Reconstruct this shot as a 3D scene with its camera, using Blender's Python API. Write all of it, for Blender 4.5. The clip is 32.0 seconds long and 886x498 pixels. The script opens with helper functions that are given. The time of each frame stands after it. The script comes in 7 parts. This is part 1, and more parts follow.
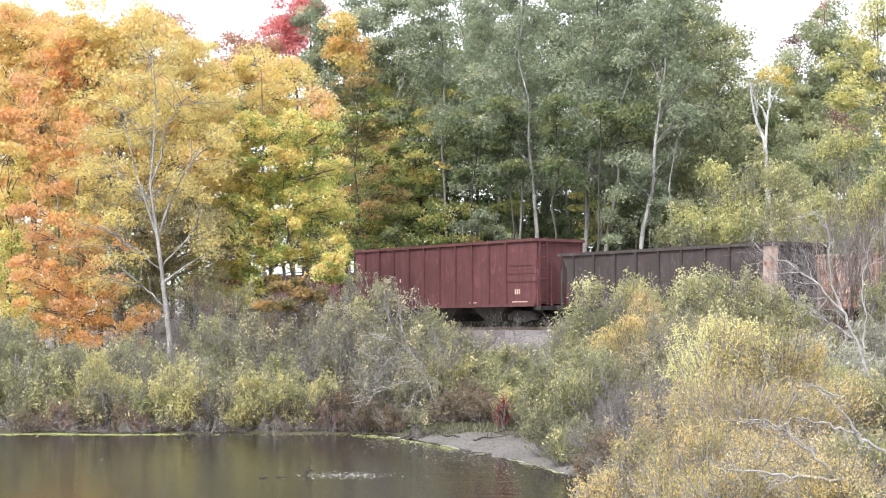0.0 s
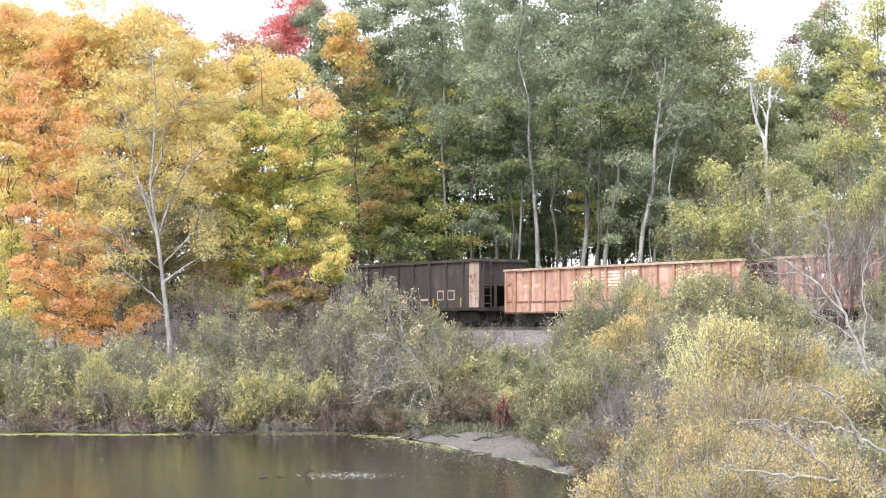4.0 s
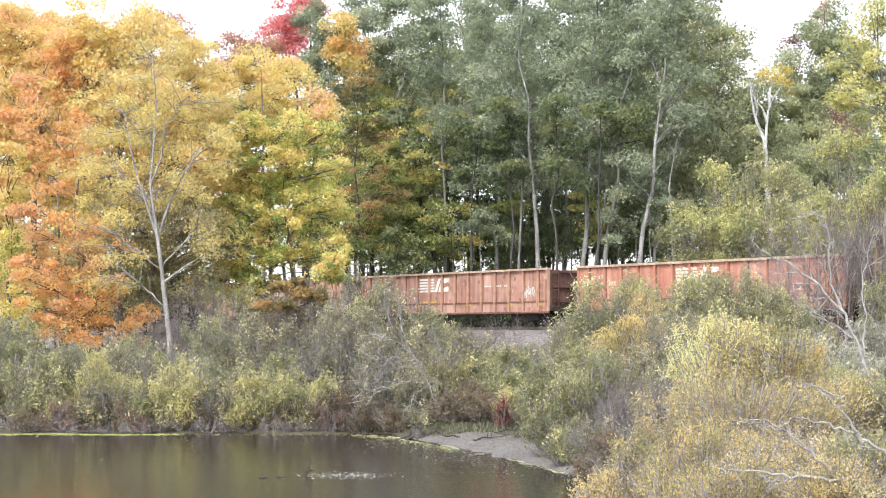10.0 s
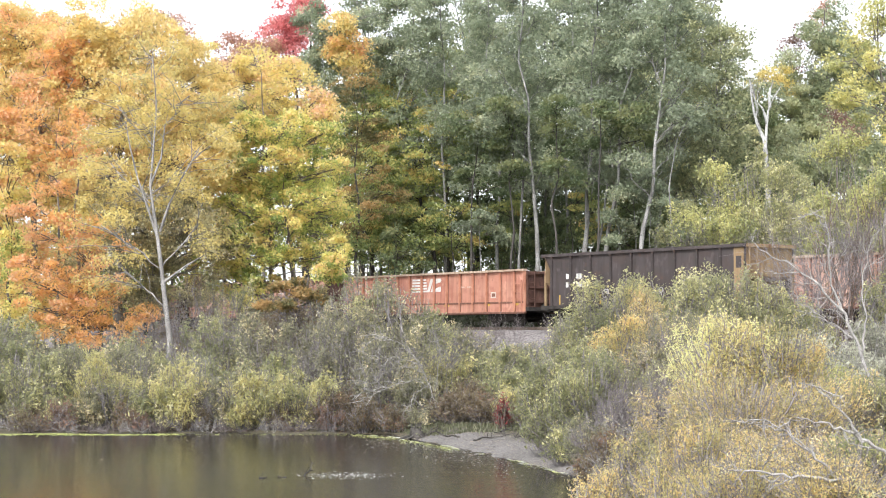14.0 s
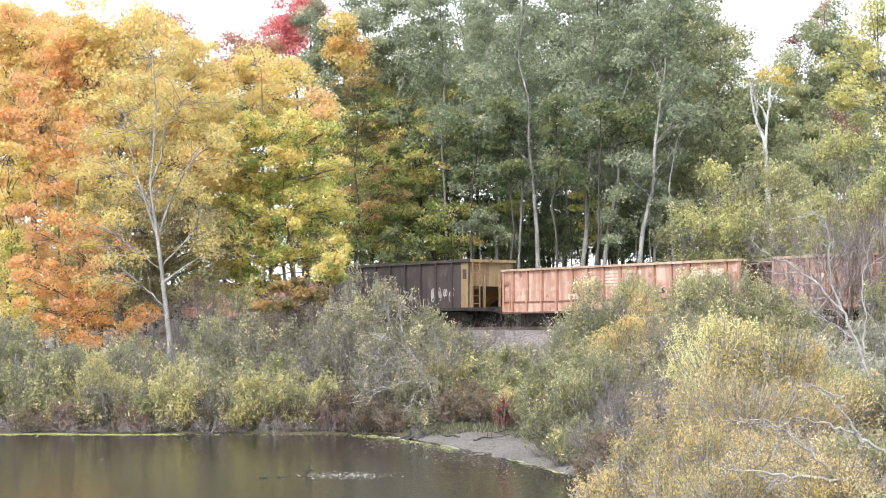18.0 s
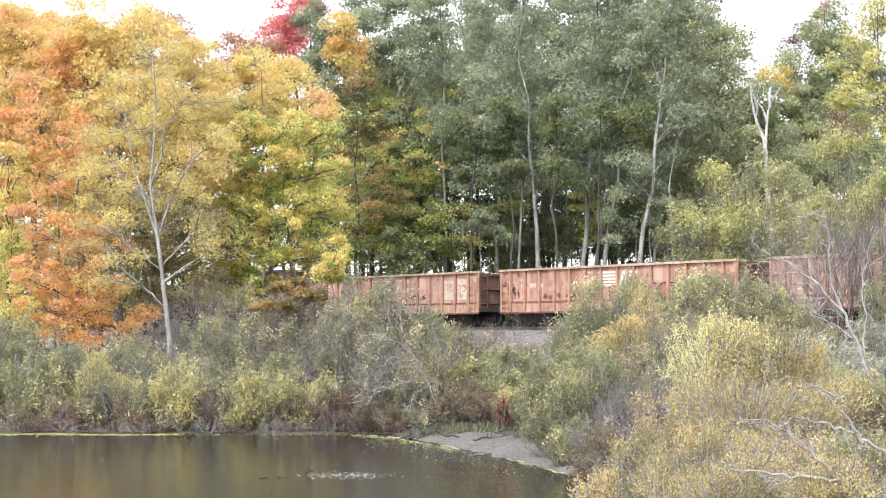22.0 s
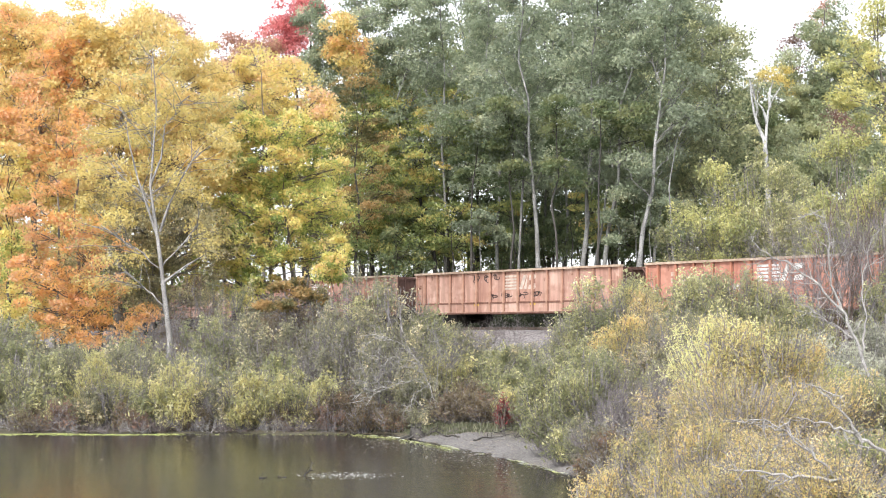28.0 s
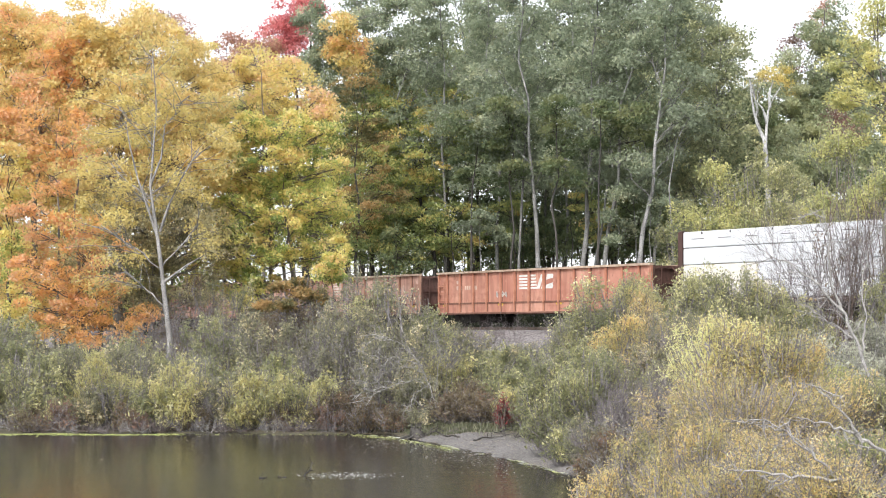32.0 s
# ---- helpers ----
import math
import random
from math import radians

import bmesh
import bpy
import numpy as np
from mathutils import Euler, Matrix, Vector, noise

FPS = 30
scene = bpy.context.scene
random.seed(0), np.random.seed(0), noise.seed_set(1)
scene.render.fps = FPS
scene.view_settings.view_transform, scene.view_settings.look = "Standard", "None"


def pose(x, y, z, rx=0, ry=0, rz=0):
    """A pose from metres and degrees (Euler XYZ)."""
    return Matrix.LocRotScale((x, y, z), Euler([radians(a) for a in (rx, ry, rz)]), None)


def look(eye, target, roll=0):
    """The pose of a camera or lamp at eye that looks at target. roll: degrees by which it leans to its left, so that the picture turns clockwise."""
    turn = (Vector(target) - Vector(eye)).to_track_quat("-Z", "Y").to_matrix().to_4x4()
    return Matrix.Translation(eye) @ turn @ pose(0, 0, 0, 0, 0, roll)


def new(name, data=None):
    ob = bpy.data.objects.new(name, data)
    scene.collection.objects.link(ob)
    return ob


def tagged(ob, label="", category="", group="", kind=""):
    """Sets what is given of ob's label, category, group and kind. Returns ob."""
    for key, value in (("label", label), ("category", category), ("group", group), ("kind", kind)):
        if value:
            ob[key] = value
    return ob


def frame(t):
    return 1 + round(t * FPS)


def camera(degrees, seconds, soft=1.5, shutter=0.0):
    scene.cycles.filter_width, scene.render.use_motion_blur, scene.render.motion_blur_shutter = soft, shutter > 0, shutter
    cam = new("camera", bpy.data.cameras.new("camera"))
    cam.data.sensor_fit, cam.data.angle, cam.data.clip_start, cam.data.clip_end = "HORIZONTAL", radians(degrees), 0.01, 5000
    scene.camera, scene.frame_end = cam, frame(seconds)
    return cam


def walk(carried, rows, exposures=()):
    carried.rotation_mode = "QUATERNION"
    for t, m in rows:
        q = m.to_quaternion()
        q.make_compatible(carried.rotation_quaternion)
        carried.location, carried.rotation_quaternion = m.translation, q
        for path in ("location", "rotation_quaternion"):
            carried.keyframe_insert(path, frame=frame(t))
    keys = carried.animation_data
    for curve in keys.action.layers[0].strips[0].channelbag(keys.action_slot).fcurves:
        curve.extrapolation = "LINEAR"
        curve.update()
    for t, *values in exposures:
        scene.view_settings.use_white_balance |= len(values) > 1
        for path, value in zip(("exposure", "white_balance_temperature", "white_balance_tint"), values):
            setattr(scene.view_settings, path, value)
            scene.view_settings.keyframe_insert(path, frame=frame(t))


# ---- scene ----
cam = camera(28.39, 32.0, soft=1.0)
EYE = (0.0, 0.0, 3.0)
HERE = look(EYE, (0.0, 100.0, 7.8387))
# the camera stops down a little when the white load comes into view
walk(cam, [(0.0, HERE), (32.0, HERE)], exposures=[(0.0, 1.34, 6250, 11), (31.5, 1.34, 6250, 11), (32.0, 1.10, 6250, 11)])

# ---- light: a bright overcast autumn day ----
SUN_EL, SUN_AZ = 48.0, 205.0
world = bpy.data.worlds.new("overcast")
scene.world = world
world.use_nodes = True
wn, wl = world.node_tree.nodes, world.node_tree.links
sky = wn.new("ShaderNodeTexSky")
sky.sky_type, sky.sun_disc = "NISHITA", False
sky.sun_elevation, sky.sun_rotation = radians(SUN_EL), radians(SUN_AZ)
sky.air_density, sky.dust_density, sky.ozone_density = 1.0, 1.5, 1.0
pale = wn.new("ShaderNodeHueSaturation")
pale.inputs["Saturation"].default_value = 0.15
wl.new(sky.outputs[0], pale.inputs["Color"])
back = wn["Background"]
back.inputs["Strength"].default_value = 0.15
wl.new(pale.outputs[0], back.inputs["Color"])
sun = new("sun", bpy.data.lights.new("sun", "SUN"))
sun.data.energy, sun.data.angle, sun.data.color = 1.1, radians(14), (1.0, 0.96, 0.9)
az, el = radians(SUN_AZ), radians(SUN_EL)
toward = Vector((math.sin(az) * math.cos(el), math.cos(az) * math.cos(el), math.sin(el)))
sun.matrix_world = look(toward * 200, (0, 0, 0))

# ---- materials ----


def mat(name, rough=0.8, metal=0.0):
    m = bpy.data.materials.new(name)
    m.use_nodes = True
    n, l = m.node_tree.nodes, m.node_tree.links
    b = n["Principled BSDF"]
    b.inputs["Roughness"].default_value, b.inputs["Metallic"].default_value = rough, metal
    return m, n, l, b


def ramp(n, stops):
    r = n.new("ShaderNodeValToRGB")
    e = r.color_ramp.elements
    while len(e) < len(stops):
        e.new(0.5)
    for i, (p, c) in enumerate(stops):
        e[i].position, e[i].color = p, (*c, 1)
    return r


def noise_tex(n, l, scale, detail=4, stretch=None, space="Object"):
    tc = n.new("ShaderNodeTexCoord")
    t = n.new("ShaderNodeTexNoise")
    t.inputs["Scale"].default_value, t.inputs["Detail"].default_value = scale, detail
    out = tc.outputs[space]
    if stretch:
        mp = n.new("ShaderNodeMapping")
        mp.inputs["Scale"].default_value = stretch
        l.new(out, mp.inputs["Vector"])
        out = mp.outputs[0]
    l.new(out, t.inputs["Vector"])
    return t


def mixed(n, l, fac, a, b, mode="MIX"):
    m = n.new("ShaderNodeMix")
    m.data_type, m.blend_type = "RGBA", mode
    for socket, v in ((m.inputs[0], fac), (m.inputs[6], a), (m.inputs[7], b)):
        if isinstance(v, (float, int)):
            socket.default_value = v
        elif isinstance(v, tuple):
            socket.default_value = (*v, 1)
        else:
            l.new(v, socket)
    return m.outputs[2]


def soften(c, grey=0.33, gain=1.44):
    """Leaf colours a little towards grey, as dry autumn leaves are."""
    lum = 0.3 * c[0] + 0.6 * c[1] + 0.1 * c[2]
    return tuple(min(0.85, gain * (v + (lum - v) * grey)) for v in c)


def leaf_mat(name, stops, patch=0.55, through_light=0.5, grey=0.33):
    """Leaves: each its own tint, drifting in patches over the crown."""
    m, n, l, b = mat(name, 0.5)
    stops = [(p, soften(c, grey)) for p, c in stops]
    geo = n.new("ShaderNodeNewGeometry")
    big = noise_tex(n, l, patch, 3)
    mr = n.new("ShaderNodeMapRange")
    mr.inputs[1].default_value, mr.inputs[2].default_value = 0.36, 0.64
    l.new(big.outputs[0], mr.inputs[0])
    blend = n.new("ShaderNodeMath")
    blend.operation = "MULTIPLY_ADD"
    l.new(geo.outputs["Random Per Island"], blend.inputs[0])
    blend.inputs[1].default_value = 0.20
    clump = noise_tex(n, l, 2.3, 2)
    cr = n.new("ShaderNodeMapRange")
    cr.inputs[1].default_value, cr.inputs[2].default_value = 0.36, 0.64
    cr.inputs[4].default_value = 0.20
    l.new(clump.outputs[0], cr.inputs[0])
    spray = n.new("ShaderNodeAttribute")
    spray.attribute_name = "spray_tone"
    turn = n.new("ShaderNodeMath")
    turn.operation = "MULTIPLY_ADD"
    turn.inputs[1].default_value = 0.36
    l.new(spray.outputs["Fac"], turn.inputs[0])
    l.new(cr.outputs[0], turn.inputs[2])
    both = n.new("ShaderNodeMath")
    both.operation = "MULTIPLY_ADD"
    both.inputs[1].default_value = 0.24
    l.new(mr.outputs[0], both.inputs[0])
    l.new(turn.outputs[0], both.inputs[2])
    l.new(both.outputs[0], blend.inputs[2])
    r = ramp(n, stops)
    plant = n.new("ShaderNodeObjectInfo")
    shift = n.new("ShaderNodeMath")
    shift.operation = "MULTIPLY_ADD"
    shift.inputs[1].default_value, shift.inputs[2].default_value = 0.12, -0.06 - 0.2
    l.new(plant.outputs["Random"], shift.inputs[0])
    total = n.new("ShaderNodeMath")
    total.operation = "MULTIPLY_ADD"
    total.inputs[1].default_value = 1.4
    l.new(blend.outputs[0], total.inputs[0])
    l.new(shift.outputs[0], total.inputs[2])
    l.new(total.outputs[0], r.inputs[0])
    l.new(r.outputs[0], b.inputs["Base Color"])
    tr = n.new("ShaderNodeBsdfTranslucent")
    l.new(r.outputs[0], tr.inputs["Color"])
    mx = n.new("ShaderNodeMixShader")
    mx.inputs[0].default_value = through_light
    l.new(b.outputs[0], mx.inputs[1])
    l.new(tr.outputs[0], mx.inputs[2])
    l.new(mx.outputs[0], n["Material Output"].inputs["Surface"])
    return m


def bark_mat(name, dark, light, scale=3.0):
    m, n, l, b = mat(name, 0.9)
    a = noise_tex(n, l, scale, 5, (1, 1, 0.35))
    g = noise_tex(n, l, scale * 6, 3, (1, 1, 2.0))
    r = ramp(n, [(0.35, dark), (0.65, light)])
    l.new(a.outputs[0], r.inputs[0])
    r2 = ramp(n, [(0.35, (0.45, 0.45, 0.45)), (0.5, (1, 1, 1))])
    l.new(g.outputs[0], r2.inputs[0])
    l.new(mixed(n, l, 1.0, r.outputs[0], r2.outputs[0], "MULTIPLY"), b.inputs["Base Color"])
    return m


def ground_mat(name, a, b_, c, s1=0.25, s2=4.0, bump=0.4):
    m, n, l, b = mat(name, 0.95)
    big, small = noise_tex(n, l, s1, 4), noise_tex(n, l, s2, 6)
    r1 = ramp(n, [(0.38, a), (0.62, b_)])
    l.new(big.outputs[0], r1.inputs[0])
    r2 = ramp(n, [(0.45, (0, 0, 0)), (0.65, (1, 1, 1))])
    l.new(small.outputs[0], r2.inputs[0])
    l.new(mixed(n, l, r2.outputs[0], r1.outputs[0], c), b.inputs["Base Color"])
    bp = n.new("ShaderNodeBump")
    bp.inputs["Strength"].default_value, bp.inputs["Distance"].default_value = bump, 0.12
    l.new(small.outputs[0], bp.inputs["Height"])
    l.new(bp.outputs[0], b.inputs["Normal"])
    return m


def car_paint(name, base, faded, rust, wear=0.5, rough=0.75):
    """Weathered wagon paint: faded blotches, rust freckles, streaks that run down."""
    m, n, l, b = mat(name, rough)
    blot = noise_tex(n, l, 0.55, 5)
    r1 = ramp(n, [(0.35, base), (0.68, faded)])
    l.new(blot.outputs[0], r1.inputs[0])
    streak = noise_tex(n, l, 4.5, 6, (1.0, 1.0, 0.10))
    r2 = ramp(n, [(0.40, (0.42, 0.34, 0.31)), (0.56, (1, 1, 1))])
    l.new(streak.outputs[0], r2.inputs[0])
    col = mixed(n, l, 0.25 + 0.4 * wear, r1.outputs[0], r2.outputs[0], "MULTIPLY")
    stain = noise_tex(n, l, 1.3, 8, (1.0, 1.0, 1.6))
    r4 = ramp(n, [(0.50, (0, 0, 0)), (0.62, (0.62, 0.62, 0.62))])
    l.new(stain.outputs[0], r4.inputs[0])
    col = mixed(n, l, r4.outputs[0], col, tuple(0.6 * a + 0.4 * c for a, c in zip(base, rust)))
    chalk = noise_tex(n, l, 3.2, 7, (1.0, 1.0, 0.6))
    r5 = ramp(n, [(0.58, (0, 0, 0)), (0.70, (0.45, 0.45, 0.45))])
    l.new(chalk.outputs[0], r5.inputs[0])
    col = mixed(n, l, r5.outputs[0], col, tuple(min(0.75, 1.25 * v + 0.03) for v in faded))
    spots = noise_tex(n, l, 2.6, 8)
    r3 = ramp(n, [(0.72 - 0.22 * wear, (0, 0, 0)), (0.80 - 0.16 * wear, (1, 1, 1))])
    l.new(spots.outputs[0], r3.inputs[0])
    l.new(mixed(n, l, r3.outputs[0], col, rust), b.inputs["Base Color"])
    bp = n.new("ShaderNodeBump")
    bp.inputs["Strength"].default_value = 0.25
    bp.inputs["Distance"].default_value = 0.02
    l.new(spots.outputs[0], bp.inputs["Height"])
    l.new(bp.outputs[0], b.inputs["Normal"])
    return m


def plain(name, colour, rough=0.7, vary=0.25, scale=4.0, metal=0.0):
    m, n, l, b = mat(name, rough, metal)
    t = noise_tex(n, l, scale, 5)
    lo = tuple(v * (1 - vary) for v in colour)
    hi = tuple(min(1, v * (1 + vary)) for v in colour)
    r = ramp(n, [(0.35, lo), (0.65, hi)])
    l.new(t.outputs[0], r.inputs[0])
    l.new(r.outputs[0], b.inputs["Base Color"])
    return m


YELLOW = leaf_mat("yellow_leaves", [(0.1, (0.49, 0.40, 0.0756)), (0.4, (0.74, 0.46, 0.0864)), (0.55, (0.80, 0.43, 0.0972)), (0.82, (0.82, 0.31, 0.0864))], grey=0.26)
GOLD = leaf_mat("gold_leaves", [(0.1, (0.50, 0.38, 0.085)), (0.5, (0.74, 0.48, 0.10)), (0.9, (0.80, 0.40, 0.115))], grey=0.26)
OLIVEGOLD = leaf_mat("olive_gold_leaves", [(0.1, (0.35, 0.31, 0.095)), (0.5, (0.57, 0.45, 0.112)), (0.9, (0.75, 0.50, 0.125))], grey=0.2)
ORANGE = leaf_mat("orange_leaves", [(0.08, (0.38, 0.23, 0.08)), (0.26, (0.78, 0.36, 0.09)), (0.45, (0.89, 0.355, 0.12)), (0.72, (0.90, 0.345, 0.18)), (0.95, (0.90, 0.46, 0.26))], grey=0.1)
TURNING = leaf_mat("turning_maple_leaves", [(0.10, (0.18, 0.25, 0.04)), (0.32, (0.35, 0.40, 0.06)), (0.46, (0.62, 0.50, 0.09)), (0.58, (0.82, 0.53, 0.10)), (0.80, (0.86, 0.42, 0.11))], 0.7, grey=0.22)
MAPLEGREEN = leaf_mat("green_maple_leaves", [(0.10, (0.20, 0.28, 0.05)), (0.40, (0.36, 0.43, 0.07)), (0.65, (0.50, 0.52, 0.09)), (0.92, (0.72, 0.57, 0.10))], 0.4, grey=0.22)
RED = leaf_mat("red_leaves", [(0.15, (0.525, 0.115, 0.115)), (0.5, (0.672, 0.161, 0.161)), (0.9, (0.693, 0.31, 0.265))])
PINK = leaf_mat("russet_leaves", [(0.15, (0.40, 0.20, 0.10)), (0.5, (0.50, 0.22, 0.13)), (0.9, (0.46, 0.33, 0.13))])
DARKOLIVE = leaf_mat("olive_maple_leaves", [(0.1, (0.135, 0.185, 0.038)), (0.45, (0.24, 0.29, 0.055)), (0.7, (0.42, 0.40, 0.062)), (0.95, (0.57, 0.37, 0.06))], grey=0.25)
ASPEN = leaf_mat("aspen_leaves", [(0.1, (0.136, 0.168, 0.0902)), (0.45, (0.215, 0.264, 0.135)), (0.75, (0.322, 0.366, 0.202)), (0.97, (0.451, 0.448, 0.219))], grey=0.33)
LIGHTASPEN = leaf_mat("light_green_leaves", [(0.1, (0.18, 0.22, 0.10)), (0.5, (0.28, 0.32, 0.14)), (0.9, (0.42, 0.41, 0.16))], grey=0.33)
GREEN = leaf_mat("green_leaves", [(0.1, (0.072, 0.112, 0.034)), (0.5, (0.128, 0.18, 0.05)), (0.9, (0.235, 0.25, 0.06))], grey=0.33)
# leaf colour near black, standing for the shade under the wagons
SHADEGREEN = leaf_mat("shade_green_leaves", [(0.1, (0.025, 0.035, 0.015)), (0.5, (0.045, 0.06, 0.022)), (0.9, (0.08, 0.09, 0.03))])
LIME = leaf_mat("yellow_green_leaves", [(0.1, (0.15, 0.175, 0.055)), (0.5, (0.315, 0.33, 0.095)), (0.9, (0.55, 0.50, 0.13))], grey=0.25)
WILLOW = leaf_mat("willow_leaves", [(0.1, (0.130, 0.142, 0.062)), (0.45, (0.250, 0.255, 0.096)), (0.75, (0.425, 0.40, 0.146)), (0.82, (0.70, 0.545, 0.182)), (0.96, (0.61, 0.56, 0.33))], 0.6, grey=0.25)
GREYGREEN = leaf_mat("grey_green_leaves", [(0.1, (0.112, 0.110, 0.064)), (0.45, (0.205, 0.198, 0.106)), (0.75, (0.35, 0.322, 0.154)), (0.82, (0.58, 0.46, 0.20)), (0.96, (0.60, 0.54, 0.36))], 0.6, grey=0.25)
YWILLOW = leaf_mat("yellow_willow_leaves", [(0.06, (0.175, 0.18, 0.085)), (0.3, (0.33, 0.305, 0.125)), (0.58, (0.51, 0.415, 0.15)), (0.72, (0.62, 0.43, 0.15)), (0.92, (0.70, 0.59, 0.29))], 0.7, grey=0.16)
RUSSETWILLOW = leaf_mat("russet_willow_leaves", [(0.08, (0.185, 0.175, 0.092)), (0.35, (0.34, 0.29, 0.122)), (0.65, (0.49, 0.375, 0.146)), (0.74, (0.57, 0.39, 0.155)), (0.92, (0.66, 0.55, 0.30))], 0.9, grey=0.16)
CRIMSON = leaf_mat("crimson_leaves", [(0.1, (0.16, 0.10, 0.06)), (0.45, (0.24, 0.13, 0.08)), (0.75, (0.26, 0.09, 0.06)), (0.95, (0.34, 0.24, 0.12))])
PALEBRUSH = leaf_mat("pale_brush_leaves", [(0.1, (0.18, 0.18, 0.12)), (0.45, (0.33, 0.33, 0.22)), (0.75, (0.47, 0.46, 0.31)), (0.97, (0.62, 0.56, 0.36))], 0.6)
HEDGEYELLOW = leaf_mat("dull_yellow_willow_leaves", [(0.1, (0.20, 0.205, 0.08)), (0.45, (0.36, 0.34, 0.12)), (0.75, (0.52, 0.45, 0.16)), (0.95, (0.66, 0.54, 0.21))], 0.6, grey=0.2)
SUMAC = leaf_mat("scarlet_sumac_leaves", [(0.1, (0.13, 0.045, 0.04)), (0.5, (0.25, 0.055, 0.05)), (0.9, (0.36, 0.11, 0.085))], 0.8, grey=0.1)
LEMON = leaf_mat("lemon_willow_leaves", [(0.1, (0.374, 0.323, 0.09)), (0.4, (0.624, 0.513, 0.117)), (0.7, (0.77, 0.598, 0.153)), (0.95, (0.79, 0.532, 0.162))], 0.6)
COTTON = leaf_mat("cottonwood_leaves", [(0.1, (0.22, 0.24, 0.06)), (0.4, (0.40, 0.39, 0.09)), (0.7, (0.56, 0.50, 0.115)), (0.95, (0.66, 0.53, 0.14))], 0.6, grey=0.25)
BARK_GREY = bark_mat("grey_bark", (0.12, 0.105, 0.09), (0.30, 0.27, 0.24))
BARK_PALE = bark_mat("pale_bark", (0.12, 0.115, 0.105), (0.40, 0.39, 0.37), 2.0)
BARK_WHITE = bark_mat("bleached_wood", (0.26, 0.25, 0.235), (0.66, 0.645, 0.62), 2.4)
MAUVETWIG = bark_mat("mauve_twig_bark", (0.20, 0.17, 0.165), (0.38, 0.335, 0.33), 8.0)
BRAMBLE = leaf_mat("bramble_leaves", [(0.1, (0.10, 0.08, 0.04)), (0.4, (0.17, 0.12, 0.06)), (0.65, (0.22, 0.17, 0.07)), (0.85, (0.24, 0.11, 0.06)), (0.97, (0.36, 0.28, 0.12))])
BROWNGOLD = leaf_mat("brown_gold_leaves", [(0.1, (0.10, 0.11, 0.03)), (0.4, (0.20, 0.16, 0.04)), (0.65, (0.34, 0.22, 0.05)), (0.92, (0.46, 0.27, 0.06))], grey=0.25)
YELLOWASPEN = leaf_mat("yellowing_aspen_leaves", [(0.1, (0.15, 0.17, 0.075)), (0.45, (0.235, 0.265, 0.11)), (0.75, (0.36, 0.37, 0.15)), (0.97, (0.50, 0.46, 0.18))], grey=0.3)
OLIVEBROWN = leaf_mat("olive_brown_leaves", [(0.1, (0.17, 0.15, 0.07)), (0.45, (0.30, 0.265, 0.11)), (0.75, (0.44, 0.375, 0.14)), (0.95, (0.60, 0.43, 0.16))], grey=0.28)
RUSTBRAMBLE = leaf_mat("rusty_bramble_leaves", [(0.1, (0.13, 0.085, 0.05)), (0.45, (0.22, 0.125, 0.07)), (0.75, (0.30, 0.14, 0.08)), (0.95, (0.38, 0.25, 0.12))])
BRAMBLETWIG = bark_mat("brown_twig_bark", (0.13, 0.095, 0.08), (0.26, 0.20, 0.17), 8.0)
PEACH = leaf_mat("pale_orange_leaves", [(0.1, (0.54, 0.44, 0.10)), (0.45, (0.80, 0.50, 0.11)), (0.7, (0.86, 0.44, 0.14)), (0.95, (0.84, 0.38, 0.22))], grey=0.2)
MOSS = leaf_mat("mossy_grass", [(0.1, (0.075, 0.0792, 0.028)), (0.5, (0.128, 0.13, 0.049)), (0.9, (0.203, 0.187, 0.084))], 0.8, 0.3)
ASHBARK = bark_mat("ash_bark", (0.17, 0.158, 0.145), (0.44, 0.415, 0.39))
BARK_DARK = bark_mat("dark_bark", (0.045, 0.040, 0.034), (0.125, 0.112, 0.10))
TWIG = bark_mat("twig_bark", (0.19, 0.168, 0.165), (0.40, 0.365, 0.365), 8.0)
WILLOWTWIG = bark_mat("willow_twig_bark", (0.26, 0.23, 0.22), (0.46, 0.415, 0.405), 8.0)
DEADTWIG = bark_mat("dead_twig_bark", (0.30, 0.28, 0.26), (0.52, 0.49, 0.46), 8.0)
EARTH = ground_mat("leafy_ground", (0.045, 0.040, 0.025), (0.085, 0.075, 0.045), (0.12, 0.10, 0.055), bump=0.04)
BALLAST = ground_mat("crushed_stone", (0.21, 0.19, 0.182), (0.33, 0.30, 0.29), (0.085, 0.077, 0.074), 0.4, 9.0, 1.0)

# ---- mesh helpers ----
RNG = np.random.default_rng(7)


def part(name, bm, material, parent=None, label=""):
    me = bpy.data.meshes.new(name)
    bm.to_mesh(me)
    bm.free()
    me.materials.append(material)
    ob = new(name, me)
    ob.parent = parent
    return tagged(ob, label)


def shared(name, me, parent, m=None, label=""):
    ob = new(name, me)
    ob.parent = parent
    if m is not None:
        ob.matrix_basis = m
    return tagged(ob, label)


